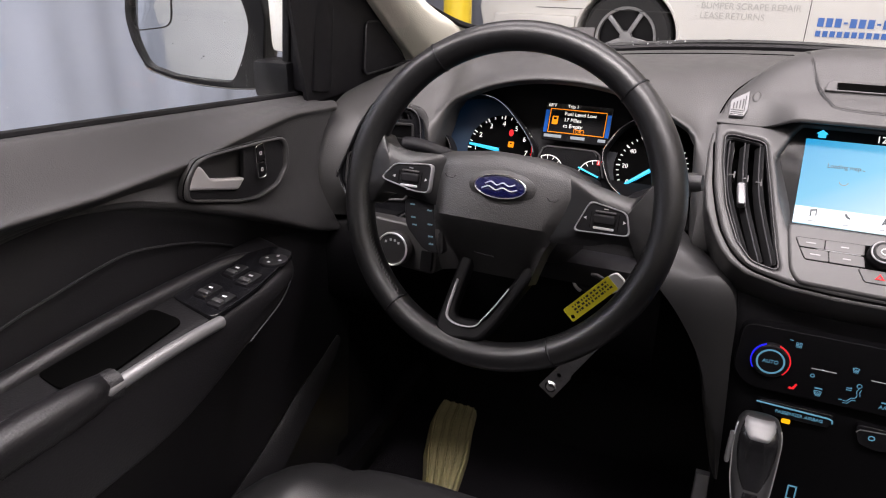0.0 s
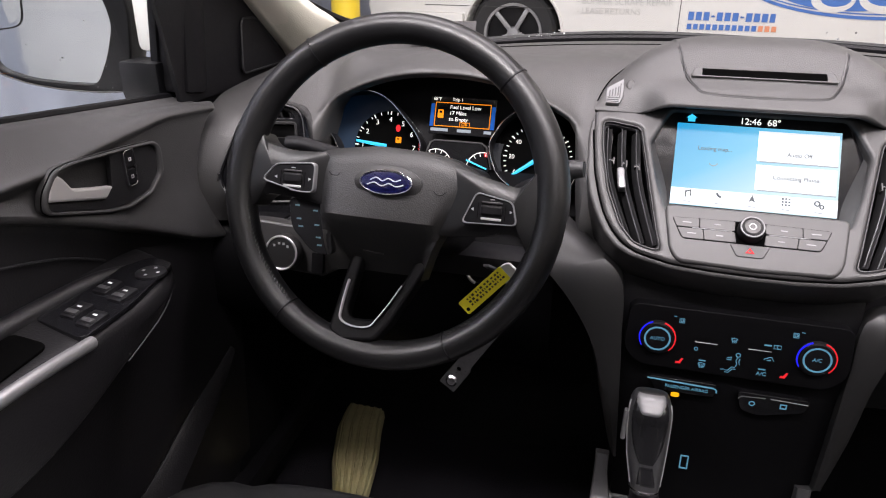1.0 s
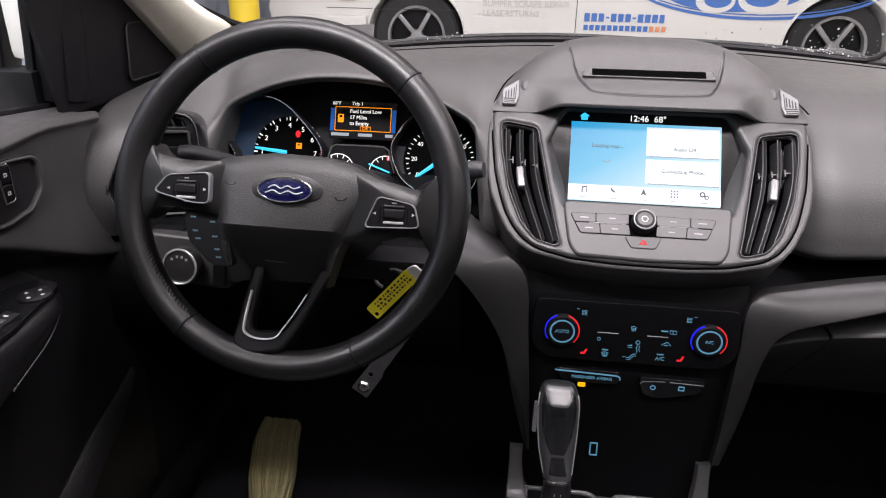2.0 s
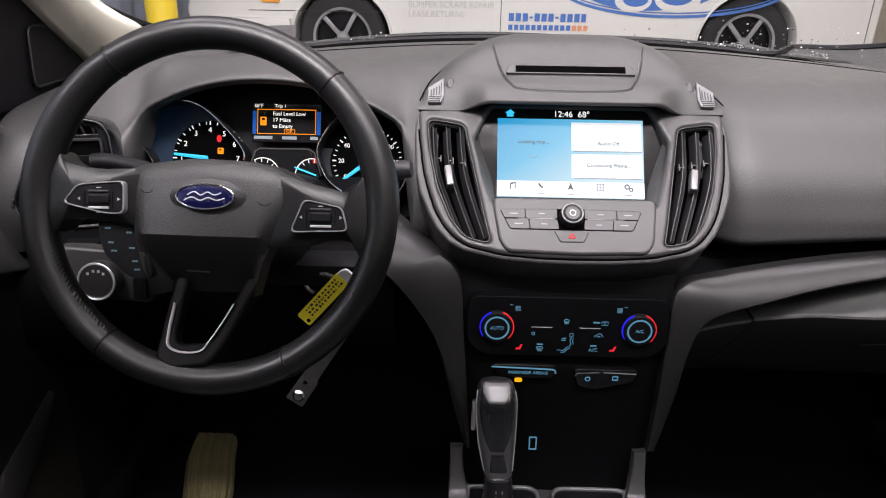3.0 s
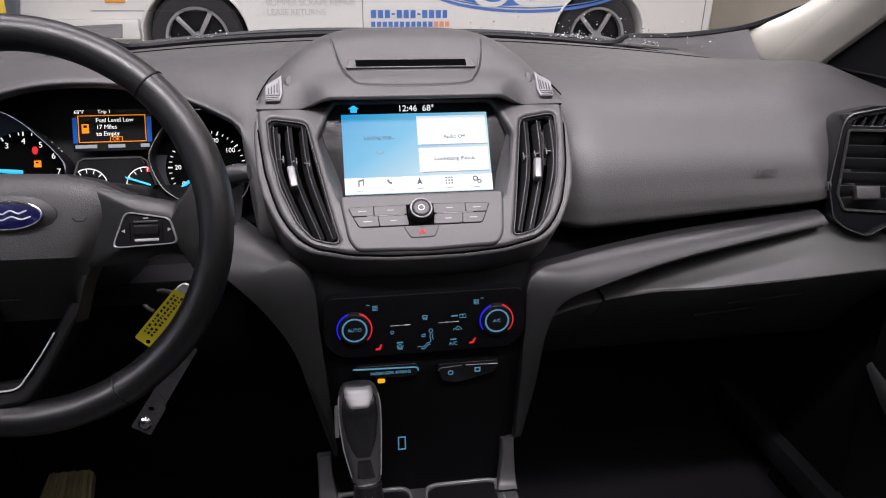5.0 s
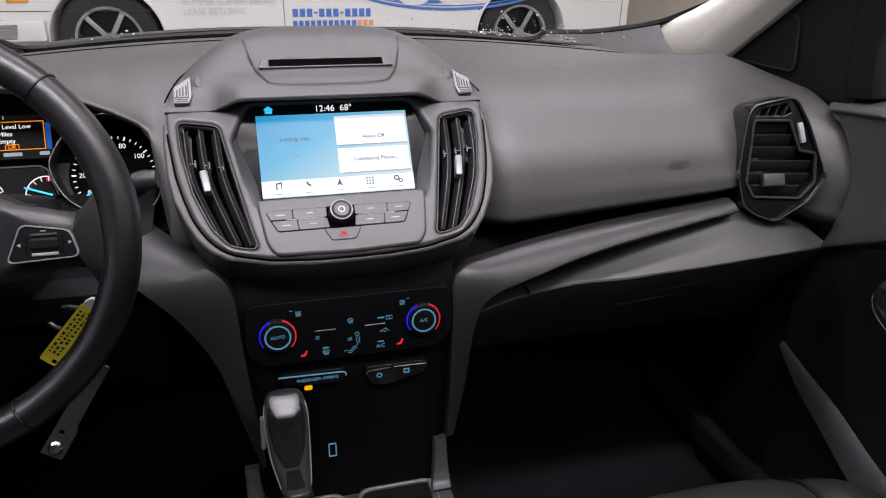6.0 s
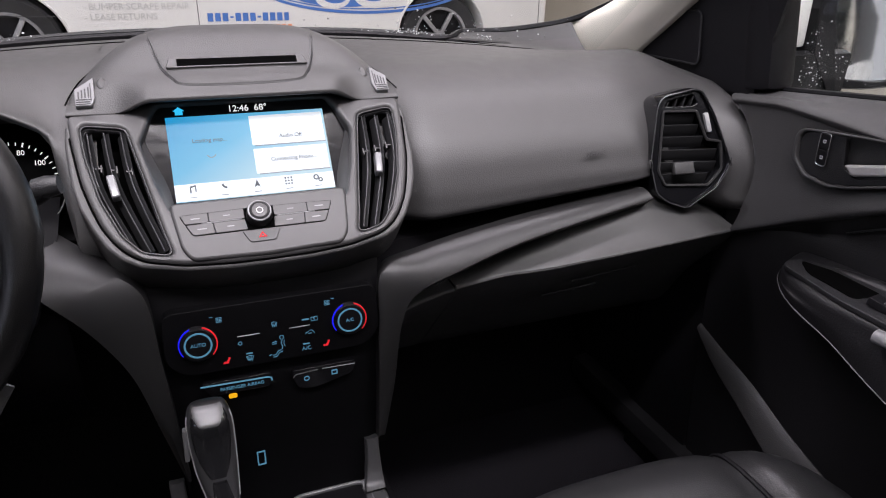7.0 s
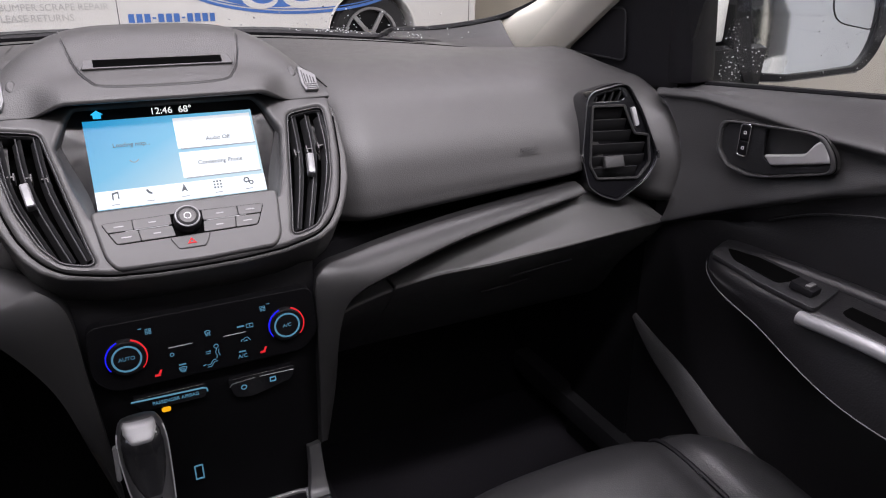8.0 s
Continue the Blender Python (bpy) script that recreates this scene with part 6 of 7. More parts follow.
driver_door, plate_l, sill_of = door(-1, "driver_door", "dark grey driver's door card with silver handle and switches")
passenger_door, plate_r, sill_of = door(1, "passenger_door", "dark grey passenger door card with silver handle")
for s, dr in ((-1, driver_door), (1, passenger_door)):
    dz = 0.0 if s < 0 else -0.038
    bx = 0.584 if s < 0 else 0.573
    pb = part("pull_bar", tube(smooth_path([(s * bx, 0.522, 0.899 + dz), (s * bx, 0.45, 0.904 + dz), (s * (bx + 0.004), 0.350, 0.902 + dz)], 6), 0.0078, 18, flat=0.8), M_STEEL, dr, "satin silver pull bar")
    # No hollow here: a black plate paints the grip pocket's shade.
    plate("pull_pocket_shade", rounded([(0.0, 0.0), (0.048, -0.006), (0.056, -0.11), (0.040, -0.135), (-0.002, -0.128)], 0.012), 0.003, Matrix.Translation((s * 0.658, 0.508, 0.9055 + dz)) @ Matrix.Diagonal((-s, 1, 1, 1)), M_VOID, dr, "flat black plate with the shade of a grip pocket painted in")
    part("grip_lip", tube(smooth_path([(s * 0.590, 0.49, 0.862 + dz), (s * 0.588, 0.45, 0.850 + dz), (s * 0.590, 0.40, 0.852 + dz)], 6), 0.007, 8, radii=[0.002] + [0.006] * 11 + [0.002]), M_HUB, dr)
    part("arm_pad", tube(smooth_path([(s * 0.597, 0.392, 0.899 + dz), (s * 0.60, 0.25, 0.902 + dz), (s * 0.60, 0.0, 0.905 + dz)], 5), 0.027, 24, flat=0.72, radii=[0.019, 0.0225, 0.0245, 0.0255, 0.026] + [0.027] * 6), M_LEATHER, dr, smooth=80)

    ridge = smooth_path([(s * 0.640, 0.690, 0.893 + dz), (s * 0.655, 0.655, 0.899 + dz), (s * 0.664, 0.60, 0.902 + dz), (s * 0.667, 0.50, 0.905 + dz), (s * 0.668, 0.40, 0.904 + dz), (s * 0.670, 0.25, 0.898 + dz), (s * 0.672, 0.05, 0.895 + dz)], 5)
    part("armrest_ridge", tube(ridge, 0.012, 12, radii=[0.003 + 0.009 * ease(0, 10, k) for k in range(len(ridge))]), M_LEATHER, dr, "soft leather ridge", smooth=80)
    collar = [(s * 0.5955, 0.402, 0.899 + dz), (s * 0.5965, 0.388, 0.8995 + dz)]
    part("arm_collar", tube(collar, 0.0190, 20, flat=0.72), M_DARK, dr, "dark plastic collar", smooth=50)

    # Lip of the map pocket low on the door.
    rows = [[(s * 0.674, y, a), (s * (0.674 - d * 0.7), y, b), (s * (0.674 - d), y, c)] for y, a, b, c, d in ((0.857, 0.677, 0.675, 0.672, 0.004), (0.80, 0.657, 0.650, 0.636, 0.012), (0.74, 0.639, 0.628, 0.604, 0.014), (0.65, 0.600, 0.585, 0.554, 0.016), (0.50, 0.552, 0.535, 0.490, 0.016))]
    cols = [smooth_path(c, 5) for c in zip(*rows)]
    part("pocket_lip", thick(grid(cols), 0.006), M_LEATHER if s < 0 else M_HUB, dr, smooth=60)

# Window switches on the driver's armrest, one on the other.
for k, (x, y) in enumerate(((-0.632, 0.605), (-0.606, 0.595), (-0.626, 0.555), (-0.600, 0.545))):
    sw = part("window_switch", box(0.019, 0.026, 0.008, pose(x, y, 0.9068, 6, 0, -8), 0.003), M_BLACK, plate_l)
    part("switch_lip", box(0.014, 0.006, 0.003, pose(x, y - 0.006, 0.9108, 6, 0, -8), 0.001), M_GUN, sw)
    part("switch_mark", box(0.0055, 0.0022, 0.0005, pose(x, y + 0.004, 0.9112, 6, 0, -8)), M_MARK, sw)
mk = part("mirror_switch", spin([(0.0165, -0.002), (0.0160, 0.0015), (0.0145, 0.0022), (0.0, 0.0016)], pose(-0.613, 0.648, 0.9072), 28), M_BLACK, plate_l)
for a in range(4):
    part("mirror_mark", box(0.003, 0.003, 0.0006, pose(-0.613 + 0.009 * math.cos(a * math.pi / 2), 0.648 + 0.009 * math.sin(a * math.pi / 2), 0.9092)), M_MARK, mk)
# The recess is flat, its shade painted as a black plate.
plate("arm_recess_shade", rounded([(0.0, 0.0), (0.022, -0.03), (0.030, -0.10), (-0.008, -0.105), (-0.012, -0.04)], 0.008), 0.002, Matrix.Translation((0.634, 0.676, 0.8725)) @ Matrix.Diagonal((-1, 1, 1, 1)), M_VOID, plate_r, "flat black plate with the shade of an oblong recess painted in")
sw = part("window_switch", box(0.020, 0.028, 0.010, pose(0.613, 0.548, 0.876, 8, 0, 8), 0.003), M_BLACK, plate_r)
part("switch_lip", box(0.014, 0.006, 0.003, pose(0.613, 0.542, 0.8815, 8, 0, 8), 0.001), M_RIBBED, sw)

# ---- body shell: pillars, glass, roof, cowl ----
shell = thing("car_body", (0, 0.4, 0.3), "white car body with beige pillar trims and glass", "car body")
for s in (-1, 1):
    # Windscreen pillar trim.
    dy = 0.0 if s < 0 else -0.035
    door_edge = smooth_path([(s * 0.697, 1.26 + dy, 1.00), (s * 0.694, 1.186 + dy, 1.053), (s * 0.690, 1.031 + dy, 1.165), (s * 0.668, 0.80 + dy, 1.335), (s * 0.60, 0.43, 1.57)], 6)
    glass_edge = smooth_path([(s * 0.600, 1.32, 1.07), (s * 0.628, 1.225, 1.116), (s * 0.645, 1.10, 1.165), (s * 0.632, 0.84, 1.325), (s * 0.57, 0.42, 1.575)], 6)
    rows = []
    for a, b in zip(door_edge, glass_edge):
        rows.append([a + Vector((s * 0.03, 0.01, 0)), a, a.lerp(b, 0.06) + Vector((s * -0.008, -0.004, 0.002)), a.lerp(b, 0.4) + Vector((s * -0.016, -0.010, 0.0)), a.lerp(b, 0.8) + Vector((s * -0.010, -0.006, 0)), b, b + Vector((s * 0.004, 0.015, 0.004))])
    part("pillar_trim", grid([smooth_path(r, 4) for r in rows]), M_BEIGE, shell, "beige windscreen pillar trim", smooth=60)
    # Quarter panel with the small speaker.
    q = [(s * 0.714, 0.875, 1.035), (s * 0.714, 1.20, 1.035), (s * 0.700, 0.915, 1.32), (s * 0.69, 0.79, 1.32)]
    sail = part("quarter_panel", thick(grid([[q[0], q[1]], [q[3], q[2]]]), 0.006), M_BLACK, shell)
    tri = [(y + dy, z - dy * 0.3) for y, z in ((1.168, 1.054), (1.022, 1.054), (1.032, 1.133), (1.074, 1.131))]
    SP = Matrix.Translation((s * 0.703, 0, 0)) @ Matrix(((0, 0, -s), (1, 0, 0), (0, 1, 0))).to_4x4()
    tri = rounded([Vector(p) for p in tri], 0.012)
    plate("tweeter_grille", tri, 0.006, SP @ pose(0, 0, 0.002), M_BLACK, sail)
    part("tweeter_edge", tube([SP @ Vector((p.x, p.y, 0.0022)) for p in tri], 0.0016, 6, closed=True), M_DARK, sail)
    part("gap_filler", box(0.008, 0.17, 0.13, pose(s * 0.718, 0.99, 0.985)), M_BLACK, shell)
    part("end_filler", box(0.030, 0.16, 0.62, pose(s * 0.705, 0.945, 0.62), 0.006), M_BLACK, shell)
    part("window_frame", box(0.05, 0.05, 0.565, pose(s * 0.725, 0.945 if s < 0 else 0.905, 1.325, -8, 0, 0), 0.012), M_BLACK, shell)
    part("frame_seal", box(0.012, 0.012, 0.5, pose(s * 0.747, 0.915 if s < 0 else 0.912, 1.28, -8, 0, 0), 0.004), M_BLACK, shell)
    pane = part("side_window", box(0.004, 1.25, 0.52, pose(s * 0.735, 0.27, 1.30)), M_GLASS, shell, "clear side window")
    pane.visible_shadow = False
    part("sill_trim", box(0.07, 1.4, 0.05, pose(s * 0.70, 0.5, 0.40), 0.015), M_DARK if s > 0 else M_BLACK, shell)
    # Opaque side without a window, added to keep light out of the rear.
    part("rear_side", box(0.05, 1.6, 1.15, pose(s * 0.77, -1.15, 0.93), 0.02), M_DARK, shell)
    part("rear_door_skin", box(0.03, 1.50, 0.70, pose(s * 0.812, -1.13, 0.682), 0.012), M_WHITE, shell)
    part("centre_pillar", box(0.05, 0.10, 0.55, pose(s * 0.745, -0.40, 1.31, 4, 0, 0), 0.015), M_BEIGE, shell)
    part("rear_pillar", box(0.05, 0.22, 0.58, pose(s * 0.73, -1.75, 1.31, 0, 0, 0), 0.02), M_BEIGE, shell)
    part("kick_panel", box(0.03, 0.55, 0.68, pose(s * 0.715, 1.18, 0.66), 0.01), M_BLACK, shell)
    part("roof_rail", box(0.06, 2.4, 0.06, pose(s * 0.69, -0.75, 1.585), 0.02), M_BEIGE, shell)
# The roof's opening and its pane are assumed, added along with the overhead fill.
roof = plate("headliner", [rect(1.36, 2.3, 0, -0.75, 0.05), rect(0.84, 1.0, 0, -0.20, 0.08)], 0.04, pose(0, 0, 1.62), M_BEIGE, shell, bevel=0.01)
rg = part("added_roof_glass", box(0.86, 1.02, 0.005, pose(0, -0.20, 1.63)), M_GLASS, roof, "clear glass roof panel, added and unseen")
rg.visible_shadow = False
# Unseen dark boards, added to shut light out at the rear.
part("rear_light_stop", box(1.3, 0.03, 0.62, pose(0, -1.93, 1.38), 0.01), M_DARK, shell)
part("tail_panel", box(1.5, 0.05, 0.80, pose(0, -1.95, 0.72), 0.02), M_DARK, shell)
part("firewall", box(1.46, 0.03, 0.70, pose(0, 1.44, 0.65)), M_BLACK, shell)
part("floor_pan", box(1.50, 3.3, 0.04, pose(0, -0.30, 0.30)), M_CARPET, shell)
rows = []
for i in range(25):
    x = lerp(-0.70, 0.70, i / 24)
    y0, y1 = far_y(x) + 0.05, lerp(0.47, 0.42, abs(x) / 0.7)
    rows.append([(x, lerp(y0, y1, k / 8), lerp(far_z(x) - 0.005, 1.585, k / 8) + 0.02 * math.sin(math.pi * k / 8)) for k in range(9)])
ws = part("windscreen", grid(rows), M_GLASS, shell, "clear windscreen with water drops at its edges", smooth=80)
ws.visible_shadow = False
rows = []
for i in range(41):
    x = lerp(-0.72, 0.72, i / 40)
    y0 = far_y(x)
    rows.append([(x, y0 + 0.008, far_z(x) - 0.012), (x, y0 + 0.012, far_z(x) + 0.004), (x, y0 + 0.03, far_z(x) + 0.006), (x, y0 + 0.16, far_z(x) - 0.03), (x, y0 + 0.20, far_z(x) - 0.07)])
part("cowl", grid(rows), M_BLACK, shell, "black cowl at the windscreen's foot", smooth=60)
rows = []
for i in range(21):
    x = lerp(-0.80, 0.80, i / 20)
    rows.append([(x, lerp(1.56, 2.35, k / 8) - 0.12 * (x / 0.8) ** 2, lerp(1.0, 0.83, (k / 8) ** 1.6) - 0.04 * (x / 0.8) ** 2) for k in range(9)])
st = plate("sticker", rounded([(-0.048, -0.014), (0.044, -0.018), (0.044, 0.013), (-0.048, 0.008)], 0.002), 0.0008, slant(-0.442, 1.262, 1.110, 55, 8), M_STICK, shell, "dark striped sticker at the windscreen's foot", bevel=0.0002)
for k in range(3):
    plate("print_bar", rect(0.074, 0.0016, 0.0, -0.0065 + 0.0062 * k), 0.0003, slant(-0.442, 1.262, 1.110, 55, 8) @ pose(0, 0, 0.0003), M_TRIM, st, bevel=0.0001)
part("bonnet", thick(grid(rows), 0.01), M_WHITE, shell, "white painted bonnet", smooth=80)
def wiper(x0, x1):
    t = thing("wiper", ((x0 + x1) / 2, 1.45, 1.05), "black windscreen wiper at rest on the glass", "wiper", "windscreen wipers")
    n = 12
    pts = [(lerp(x0, x1, k / n), far_y(lerp(x0, x1, k / n)) + 0.085, far_z(lerp(x0, x1, k / n)) + 0.0005 + 0.004 * math.sin(math.pi * k / n)) for k in range(n + 1)]
    part("blade", tube(pts, 0.004, 8), M_RUBBER, t)
    xa, xb = lerp(x0, x1, 0.45), x1
    part("arm", tube([(xb, far_y(xb) + 0.13, far_z(xb) - 0.03), (lerp(xa, xb, 0.6), far_y(xb) + 0.12, far_z(xb) - 0.008), (xa, far_y(xa) + 0.09, far_z(xa) + 0.006)], 0.0032, 8, flat=0.6), M_BLACK, t)


wiper(-0.42, 0.08)
wiper(0.06, 0.52)
# Thin joint of the demister panel across the dash top.
for x0, x1 in ((-0.40, -0.07), (0.12, 0.56)):
    part("dash_joint", tube([(lerp(x0, x1, k / 14), far_y(lerp(x0, x1, k / 14)) - 0.10, far_z(lerp(x0, x1, k / 14)) + 0.0062) for k in range(15)], 0.0014, 5), M_VOID, dash)

# Raised corners of the dash against the glass, and the black band along the screen's edge.
for s in (-1, 1):
    low = smooth_path([(s * 0.42, 1.268, 1.0795), (s * 0.504, 1.20, 1.072), (s * 0.55, 1.155, 1.066), (s * 0.592, 1.115, 1.060)], 5)
    top = smooth_path([(s * 0.44, 1.372, 1.083), (s * 0.52, 1.328, 1.086), (s * 0.57, 1.283, 1.095), (s * 0.617, 1.232, 1.110)], 5)
    part("dash_corner", grid([[a.lerp(b, k / 6) - Vector((0, 0, 0.006 * math.sin(math.pi * k / 6))) for k in range(7)] for a, b in zip(low, top)]), M_BEZEL, dash, smooth=70)
    edge = [(s * x, far_y(x) + 0.010, far_z(x) + 0.004) for x in (0.0, 0.1, 0.2, 0.3, 0.4)] + [(s * 0.46, 1.368, 1.084), (s * 0.52, 1.334, 1.088), (s * 0.572, 1.288, 1.098), (s * 0.620, 1.236, 1.114), (s * 0.650, 1.17, 1.143), (s * 0.658, 1.08, 1.176), (s * 0.652, 0.98, 1.232), (s * 0.630, 0.80, 1.345)]
    part("screen_band", tube(smooth_path(edge, 4), 0.0058, 6), M_BLACK, shell, "black band round the windscreen")


def drops(name, places, parent, size):
    """Beads of rain, too many to count: one mesh."""
    rng = random.Random(len(places) * 7 + 3)
    bm = bmesh.new()
    for p in places:
        r = size * rng.uniform(0.25, 1.0) ** 1.8
        bmesh.ops.create_icosphere(bm, subdivisions=1, radius=r, matrix=Matrix.Translation(p) @ Matrix.Diagonal((rng.uniform(0.9, 1.6), 0.6, rng.uniform(0.7, 1.1), 1)))
    return tagged(part(name, bm, M_DROP, parent, "clear water drops", 80), kind="stuff")


rng = random.Random(5)
spots = []
for _ in range(190):
    x = rng.triangular(0.14, 0.62, 0.45)
    t = 0.012 + 0.10 * rng.random() ** 2.2
    spots.append((x, lerp(far_y(x) + 0.05, 0.45, t) + 0.004, lerp(far_z(x) - 0.005, 1.585, t) + 0.02 * math.sin(math.pi * t)))
for cx, ct, sx, st, n in ((0.33, 0.022, 0.022, 0.006, 90), (0.355, 0.034, 0.012, 0.006, 40), (0.475, 0.024, 0.006, 0.006, 45)):
    for _ in range(n):
        x, t = rng.gauss(cx, sx), max(0.012, rng.gauss(ct, st))
        spots.append((x, lerp(far_y(x) + 0.05, 0.45, t) + 0.004, lerp(far_z(x) - 0.005, 1.585, t) + 0.02 * math.sin(math.pi * t)))
for _ in range(60):
    x = rng.gauss(-0.30, 0.03)
    t = 0.012 + 0.03 * rng.random() ** 2
    spots.append((x, lerp(far_y(x) + 0.05, 0.45, t) + 0.004, lerp(far_z(x) - 0.005, 1.585, t) + 0.02 * math.sin(math.pi * t)))
drops("water_drops", spots, ws, 0.0017)

# ---- side mirrors ----


def side_mirror(s):
    t = thing("side_mirror", (s * 0.80, 0.88, 1.03), "door mirror with black housing and a blind-spot mirror", "door mirror", "door mirrors")
    Mm = slant(-0.900, 0.885, 1.125, 4, 14) if s < 0 else slant(1.005, 0.90, 1.096, 4, -27)
    if s < 0:
        o = [(-0.1075, 0.0600), (-0.1135, 0.0150), (-0.1070, -0.0215), (-0.0885, -0.0585), (-0.0480, -0.0720), (-0.003, -0.0795), (0.0510, -0.0830), (0.0912, -0.0815), (0.1007, -0.0408), (0.1060, 0.0199), (0.0980, 0.0550), (0.078, 0.0720), (0.020, 0.0800), (-0.070, 0.0760)]
        glass = [(-0.0985, 0.0560), (-0.1050, 0.0150), (-0.1005, -0.0200), (-0.0860, -0.0535), (-0.0428, -0.0663), (0.0030, -0.0710), (0.0500, -0.0730), (0.0682, -0.0359), (0.0802, 0.0038), (0.0765, 0.0269), (0.0660, 0.0560), (0.0100, 0.0690), (-0.070, 0.0670)]
        b = [(-0.1036, -0.0050), (-0.0503, 0.0016), (-0.0410, 0.0115), (-0.0370, 0.0630), (-0.0700, 0.0660), (-0.0975, 0.0550), (-0.1040, 0.0150)]
    else:
        o = [(-0.1060, 0.0700), (-0.0990, 0.0304), (-0.0815, -0.0295), (-0.0710, -0.0695), (-0.0282, -0.0690), (0.0281, -0.0610), (0.1040, -0.0500), (0.1225, -0.0234), (0.1340, 0.0130), (0.1345, 0.0700), (0.1200, 0.1000), (0.0500, 0.1100), (-0.0700, 0.1050)]
        glass = [(-0.0965, 0.0700), (-0.0958, 0.0422), (-0.0830, -0.0050), (-0.0690, -0.0555), (-0.0204, -0.0578), (0.0265, -0.0519), (0.0960, -0.0410), (0.1100, -0.0144), (0.1160, 0.0130), (0.1180, 0.0600), (0.1080, 0.0900), (0.0480, 0.0990), (-0.0700, 0.0950)]
        b = [(0.0400, 0.0970), (0.0390, 0.0520), (0.0460, 0.0345), (0.0588, 0.0248), (0.1141, 0.0152), (0.1170, 0.0600), (0.1060, 0.0880)]
    o, glass, b = (rounded([Vector(p) for p in q], 0.012) for q in (o, glass, b))

    def bulge(p, h):
        """The glass is slightly convex."""
        return Mm @ Vector((p.x, p.y, h - (p.x * p.x + p.y * p.y) / 2.6))

    rows = [[Mm @ Vector((p.x * k, p.y * k, -d)) for p in o] for d, k in ((0.0, 1.0), (0.04, 0.98), (0.09, 0.84), (0.13, 0.55))]
    part("housing", grid(rows, close=True, cap=False), M_BLACK, t, smooth=60)
    plate("surround", [o, glass], 0.010, Mm @ pose(0, 0, 0.001), M_BLACK, t, bevel=0.002)
    part("lower_edge", tube([Mm @ Vector((p.x, p.y - 0.0008, 0.0005)) for p in o if p.y < -0.05], 0.0010, 5), M_HUB, t)
    mid = sum(glass, Vector((0, 0))) / len(glass)
    gl = part("mirror_pane", grid([[bulge(mid.lerp(p, k / 8 * 1.02 + 0.001), -0.003) for p in glass] for k in range(9)], close=True), M_MIRROR, t, "silvered mirror glass", smooth=80)
    part("blind_spot_mirror", grid([[bulge((sum(b, Vector((0, 0))) / len(b)).lerp(p, k / 6 + 0.001), -0.0020) - Mm.to_3x3() @ Vector((0, 0, 0.0015 * (k / 6) ** 2)) for p in b] for k in range(7)], close=True), M_MIRROR, gl, "small wide-angle mirror", smooth=80)
    part("blind_spot_edge", tube([bulge(p, -0.0022) for p in b], 0.0011, 5, closed=True), M_BLACK, gl)
    if s < 0:
        part("foot", box(0.060, 0.05, 0.052, pose(-0.766, 0.895, 1.064), 0.008), M_BLACK, t)
    else:
        part("foot", grid([[(x, 0.905, 1.026), (x, 0.893, 1.030), (x, 0.890, 1.087), (x, 0.905, 1.092), (x, 0.94, 1.08), (x, 0.94, 1.03)] for x in (0.77, 0.80, 0.83, 0.86, 0.905)], close=True, cap=True), M_BLACK, t)
        part("inner_side", grid([[(0.905, 0.893, 1.030), (0.905, 0.94, 1.03)], [(0.829, 0.893, 1.088), (0.829, 0.95, 1.088)], [(0.827, 0.895, 1.152), (0.827, 0.97, 1.152)], [(0.86, 0.90, 1.20), (0.86, 0.97, 1.20)]]), M_BLACK, t)
        part("inner_face", thick(grid([[(0.829, 0.8935, 1.088), (0.868, 0.8925, 1.034), (0.884, 0.8900, 1.032)], [(0.827, 0.896, 1.130), (0.840, 0.894, 1.130), (0.853, 0.891, 1.130)], [(0.827, 0.898, 1.152), (0.838, 0.895, 1.155), (0.851, 0.891, 1.16)], [(0.835, 0.90, 1.185), (0.842, 0.898, 1.19), (0.852, 0.892, 1.20)]]), 0.004), M_BLACK, t)
    rng = random.Random(11 + s)
    drops("water_drops", [(s * (rng.uniform(0.806, 0.900) if s > 0 else rng.uniform(0.79, 0.82)), 0.8885 if s > 0 else 0.8690, rng.triangular(1.034, 1.15, 1.05)) for _ in range(230 if s > 0 else 10)], t, 0.0014)
    drops("water_drops", [tuple(bulge(Vector((rng.uniform(-0.07, 0.10), rng.uniform(-0.045, 0.06))), -0.003)) for _ in range(70 if s > 0 else 22)], gl, 0.0015)
    drops("water_drops", [tuple(Mm @ Vector((p.x, p.y, 0.0012))) for p in (glass[rng.randrange(len(glass))].lerp(o[rng.randrange(len(o))], 0.0) * rng.uniform(1.02, 1.10) for _ in range(120 if s > 0 else 12))], t, 0.0011)
    part("cap", box(0.056 if s < 0 else 0.048, 0.06 if s < 0 else 0.03, 0.15, pose(s * (0.768 if s < 0 else 0.805), 0.945 if s < 0 else 0.925, 1.170), 0.012 if s < 0 else 0.008), M_WHITE, t, "white painted mirror cap")


side_mirror(-1)
side_mirror(1)

# ---- seats and floor ----


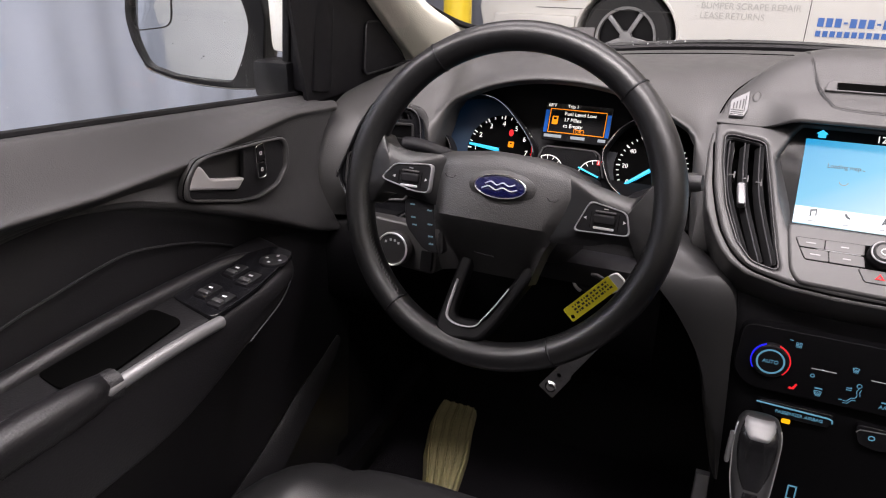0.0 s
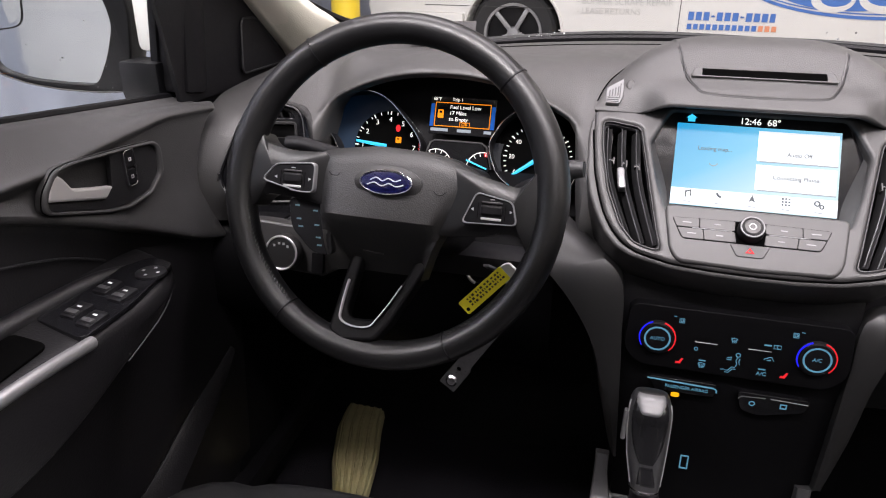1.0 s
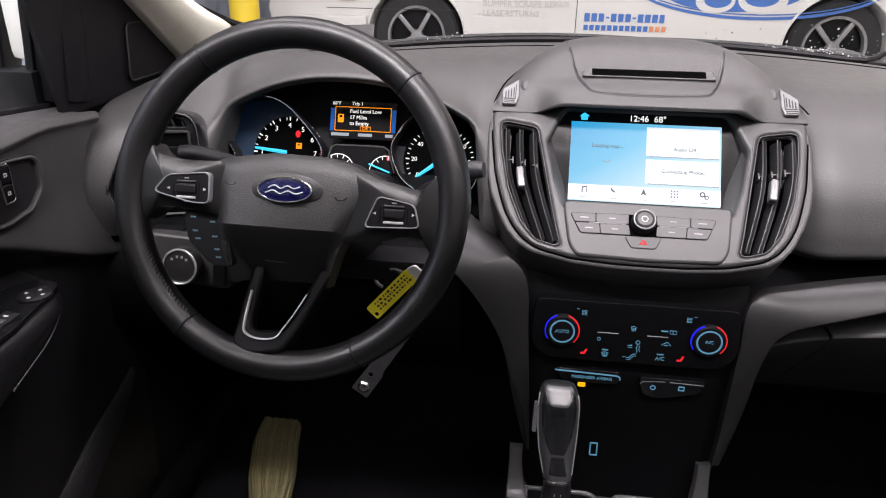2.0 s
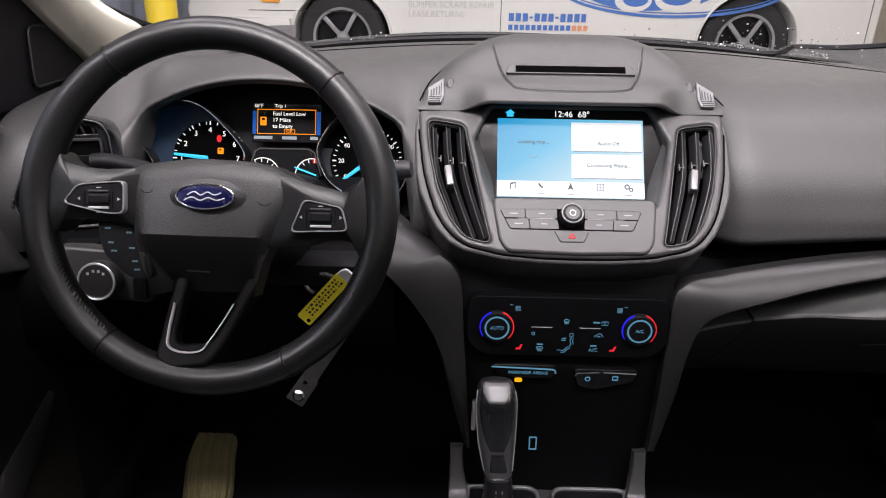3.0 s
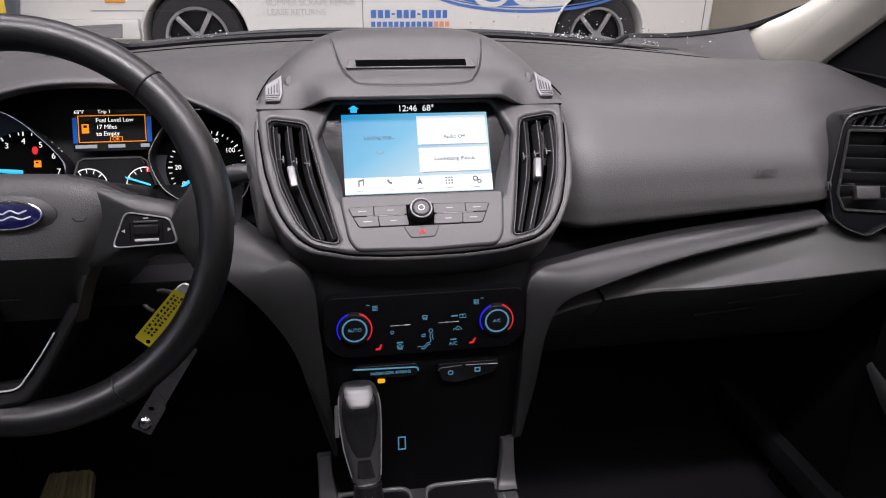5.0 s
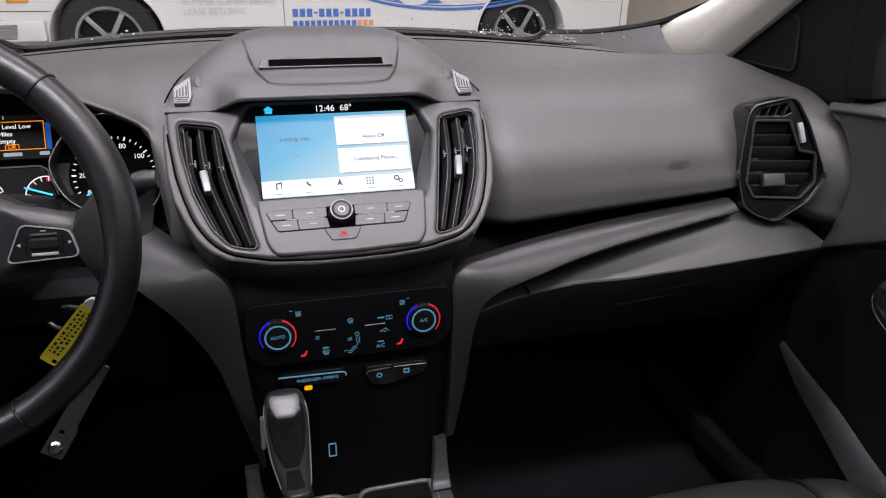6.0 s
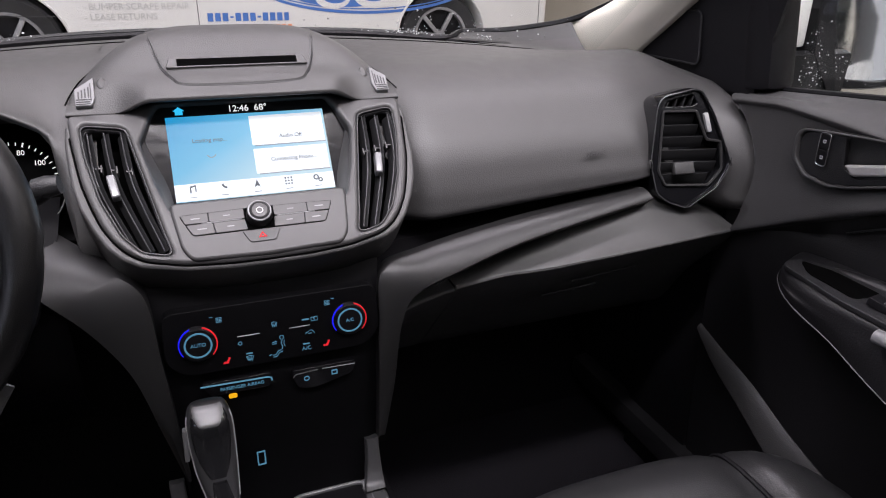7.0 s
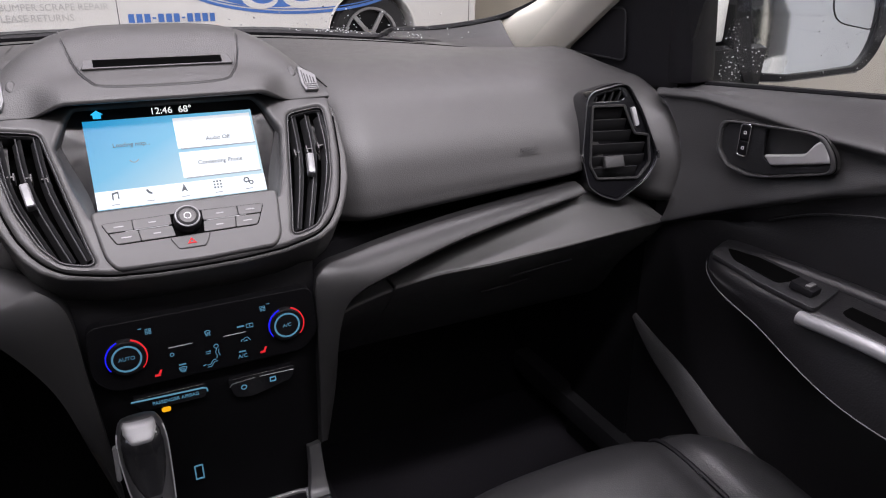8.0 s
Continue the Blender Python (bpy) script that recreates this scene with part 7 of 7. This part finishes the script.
def seat(s, name, label):
    t = thing(name, (s * 0.37, 0.35, 0.32), label, "car seat", "front seats")
    cx = s * 0.375
    rows = []
    for i in range(25):
        u = lerp(-0.255, 0.255, i / 24)
        b = 0.028 * (abs(u) / 0.255) ** 3
        edge = abs(u) / 0.255
        fr = 0.680 - 0.09 * edge ** 3
        bol = max(0.0, (abs(u) - 0.150) / 0.105)
        zt = (0.648 if s < 0 else 0.636) + b * 0.2 - 0.02 * edge ** 6 + 0.012 * math.sin(math.pi * min(1.0, bol)) - 0.004 * math.exp(-((abs(u) - 0.150) / 0.010) ** 2)
        pts = [(cx + u, 0.05, 0.57 + b), (cx + u, 0.30, 0.595 + b), (cx + u, fr - 0.12, zt - 0.004), (cx + u, fr - 0.045, zt), (cx + u, fr - 0.008, zt - 0.018), (cx + u, fr, zt - 0.055), (cx + u, fr - 0.02, zt - 0.14), (cx + u, fr - 0.06, zt - 0.18)]
        rows.append(smooth_path(pts, 5))
    part("cushion", grid(rows), M_SEAT, t, "black leather cushion", smooth=70)
    for q in (-0.15, 0.15):
        part("piping", tube(smooth_path([(cx + q, 0.10, 0.585), (cx + q, 0.45, 0.622), (cx + q, 0.60, 0.6355), (cx + q * 1.02, 0.652, 0.618), (cx + q * 1.03, 0.658, 0.57)], 6), 0.003, 6), M_BLACK, t)
    part("base", box(0.44, 0.50, 0.22, pose(cx, 0.30, 0.43), 0.02), M_BLACK, t)


seat(-1, "driver_seat", "black leather driver's seat with a stitched seam")
seat(1, "passenger_seat", "black leather passenger seat with a stitched seam")

mat_rows = []
N = 90
for i in range(N + 1):
    u = i / N
    top = curve_at([(0, 1.262), (0.15, 1.276), (0.5, 1.272), (1.0, 1.215)], u)
    row = []
    for v in range(9):
        y = lerp(0.90, top, v / 8)
        xl = curve_at([(0.90, -0.548), (0.96, -0.570), (1.04, -0.606), (1.135, -0.634), (1.21, -0.640), (1.28, -0.640)], y)
        xr = curve_at([(0.90, -0.500), (0.974, -0.5085), (1.05, -0.520), (1.14, -0.545), (1.22, -0.562), (1.28, -0.575)], y)
        edge = min(u, 1 - u)
        row.append((lerp(xl, xr, u), y, 0.336 + 0.0022 * math.sin(u * math.pi * 2 * 17) - 0.012 * (1 - min(1, edge / 0.10)) ** 2))
    mat_rows.append(row)
solo("floor_mat", thick(grid(mat_rows), 0.003), M_PAPER, "yellowish ribbed paper strip on the footwell carpet", "floor mat")
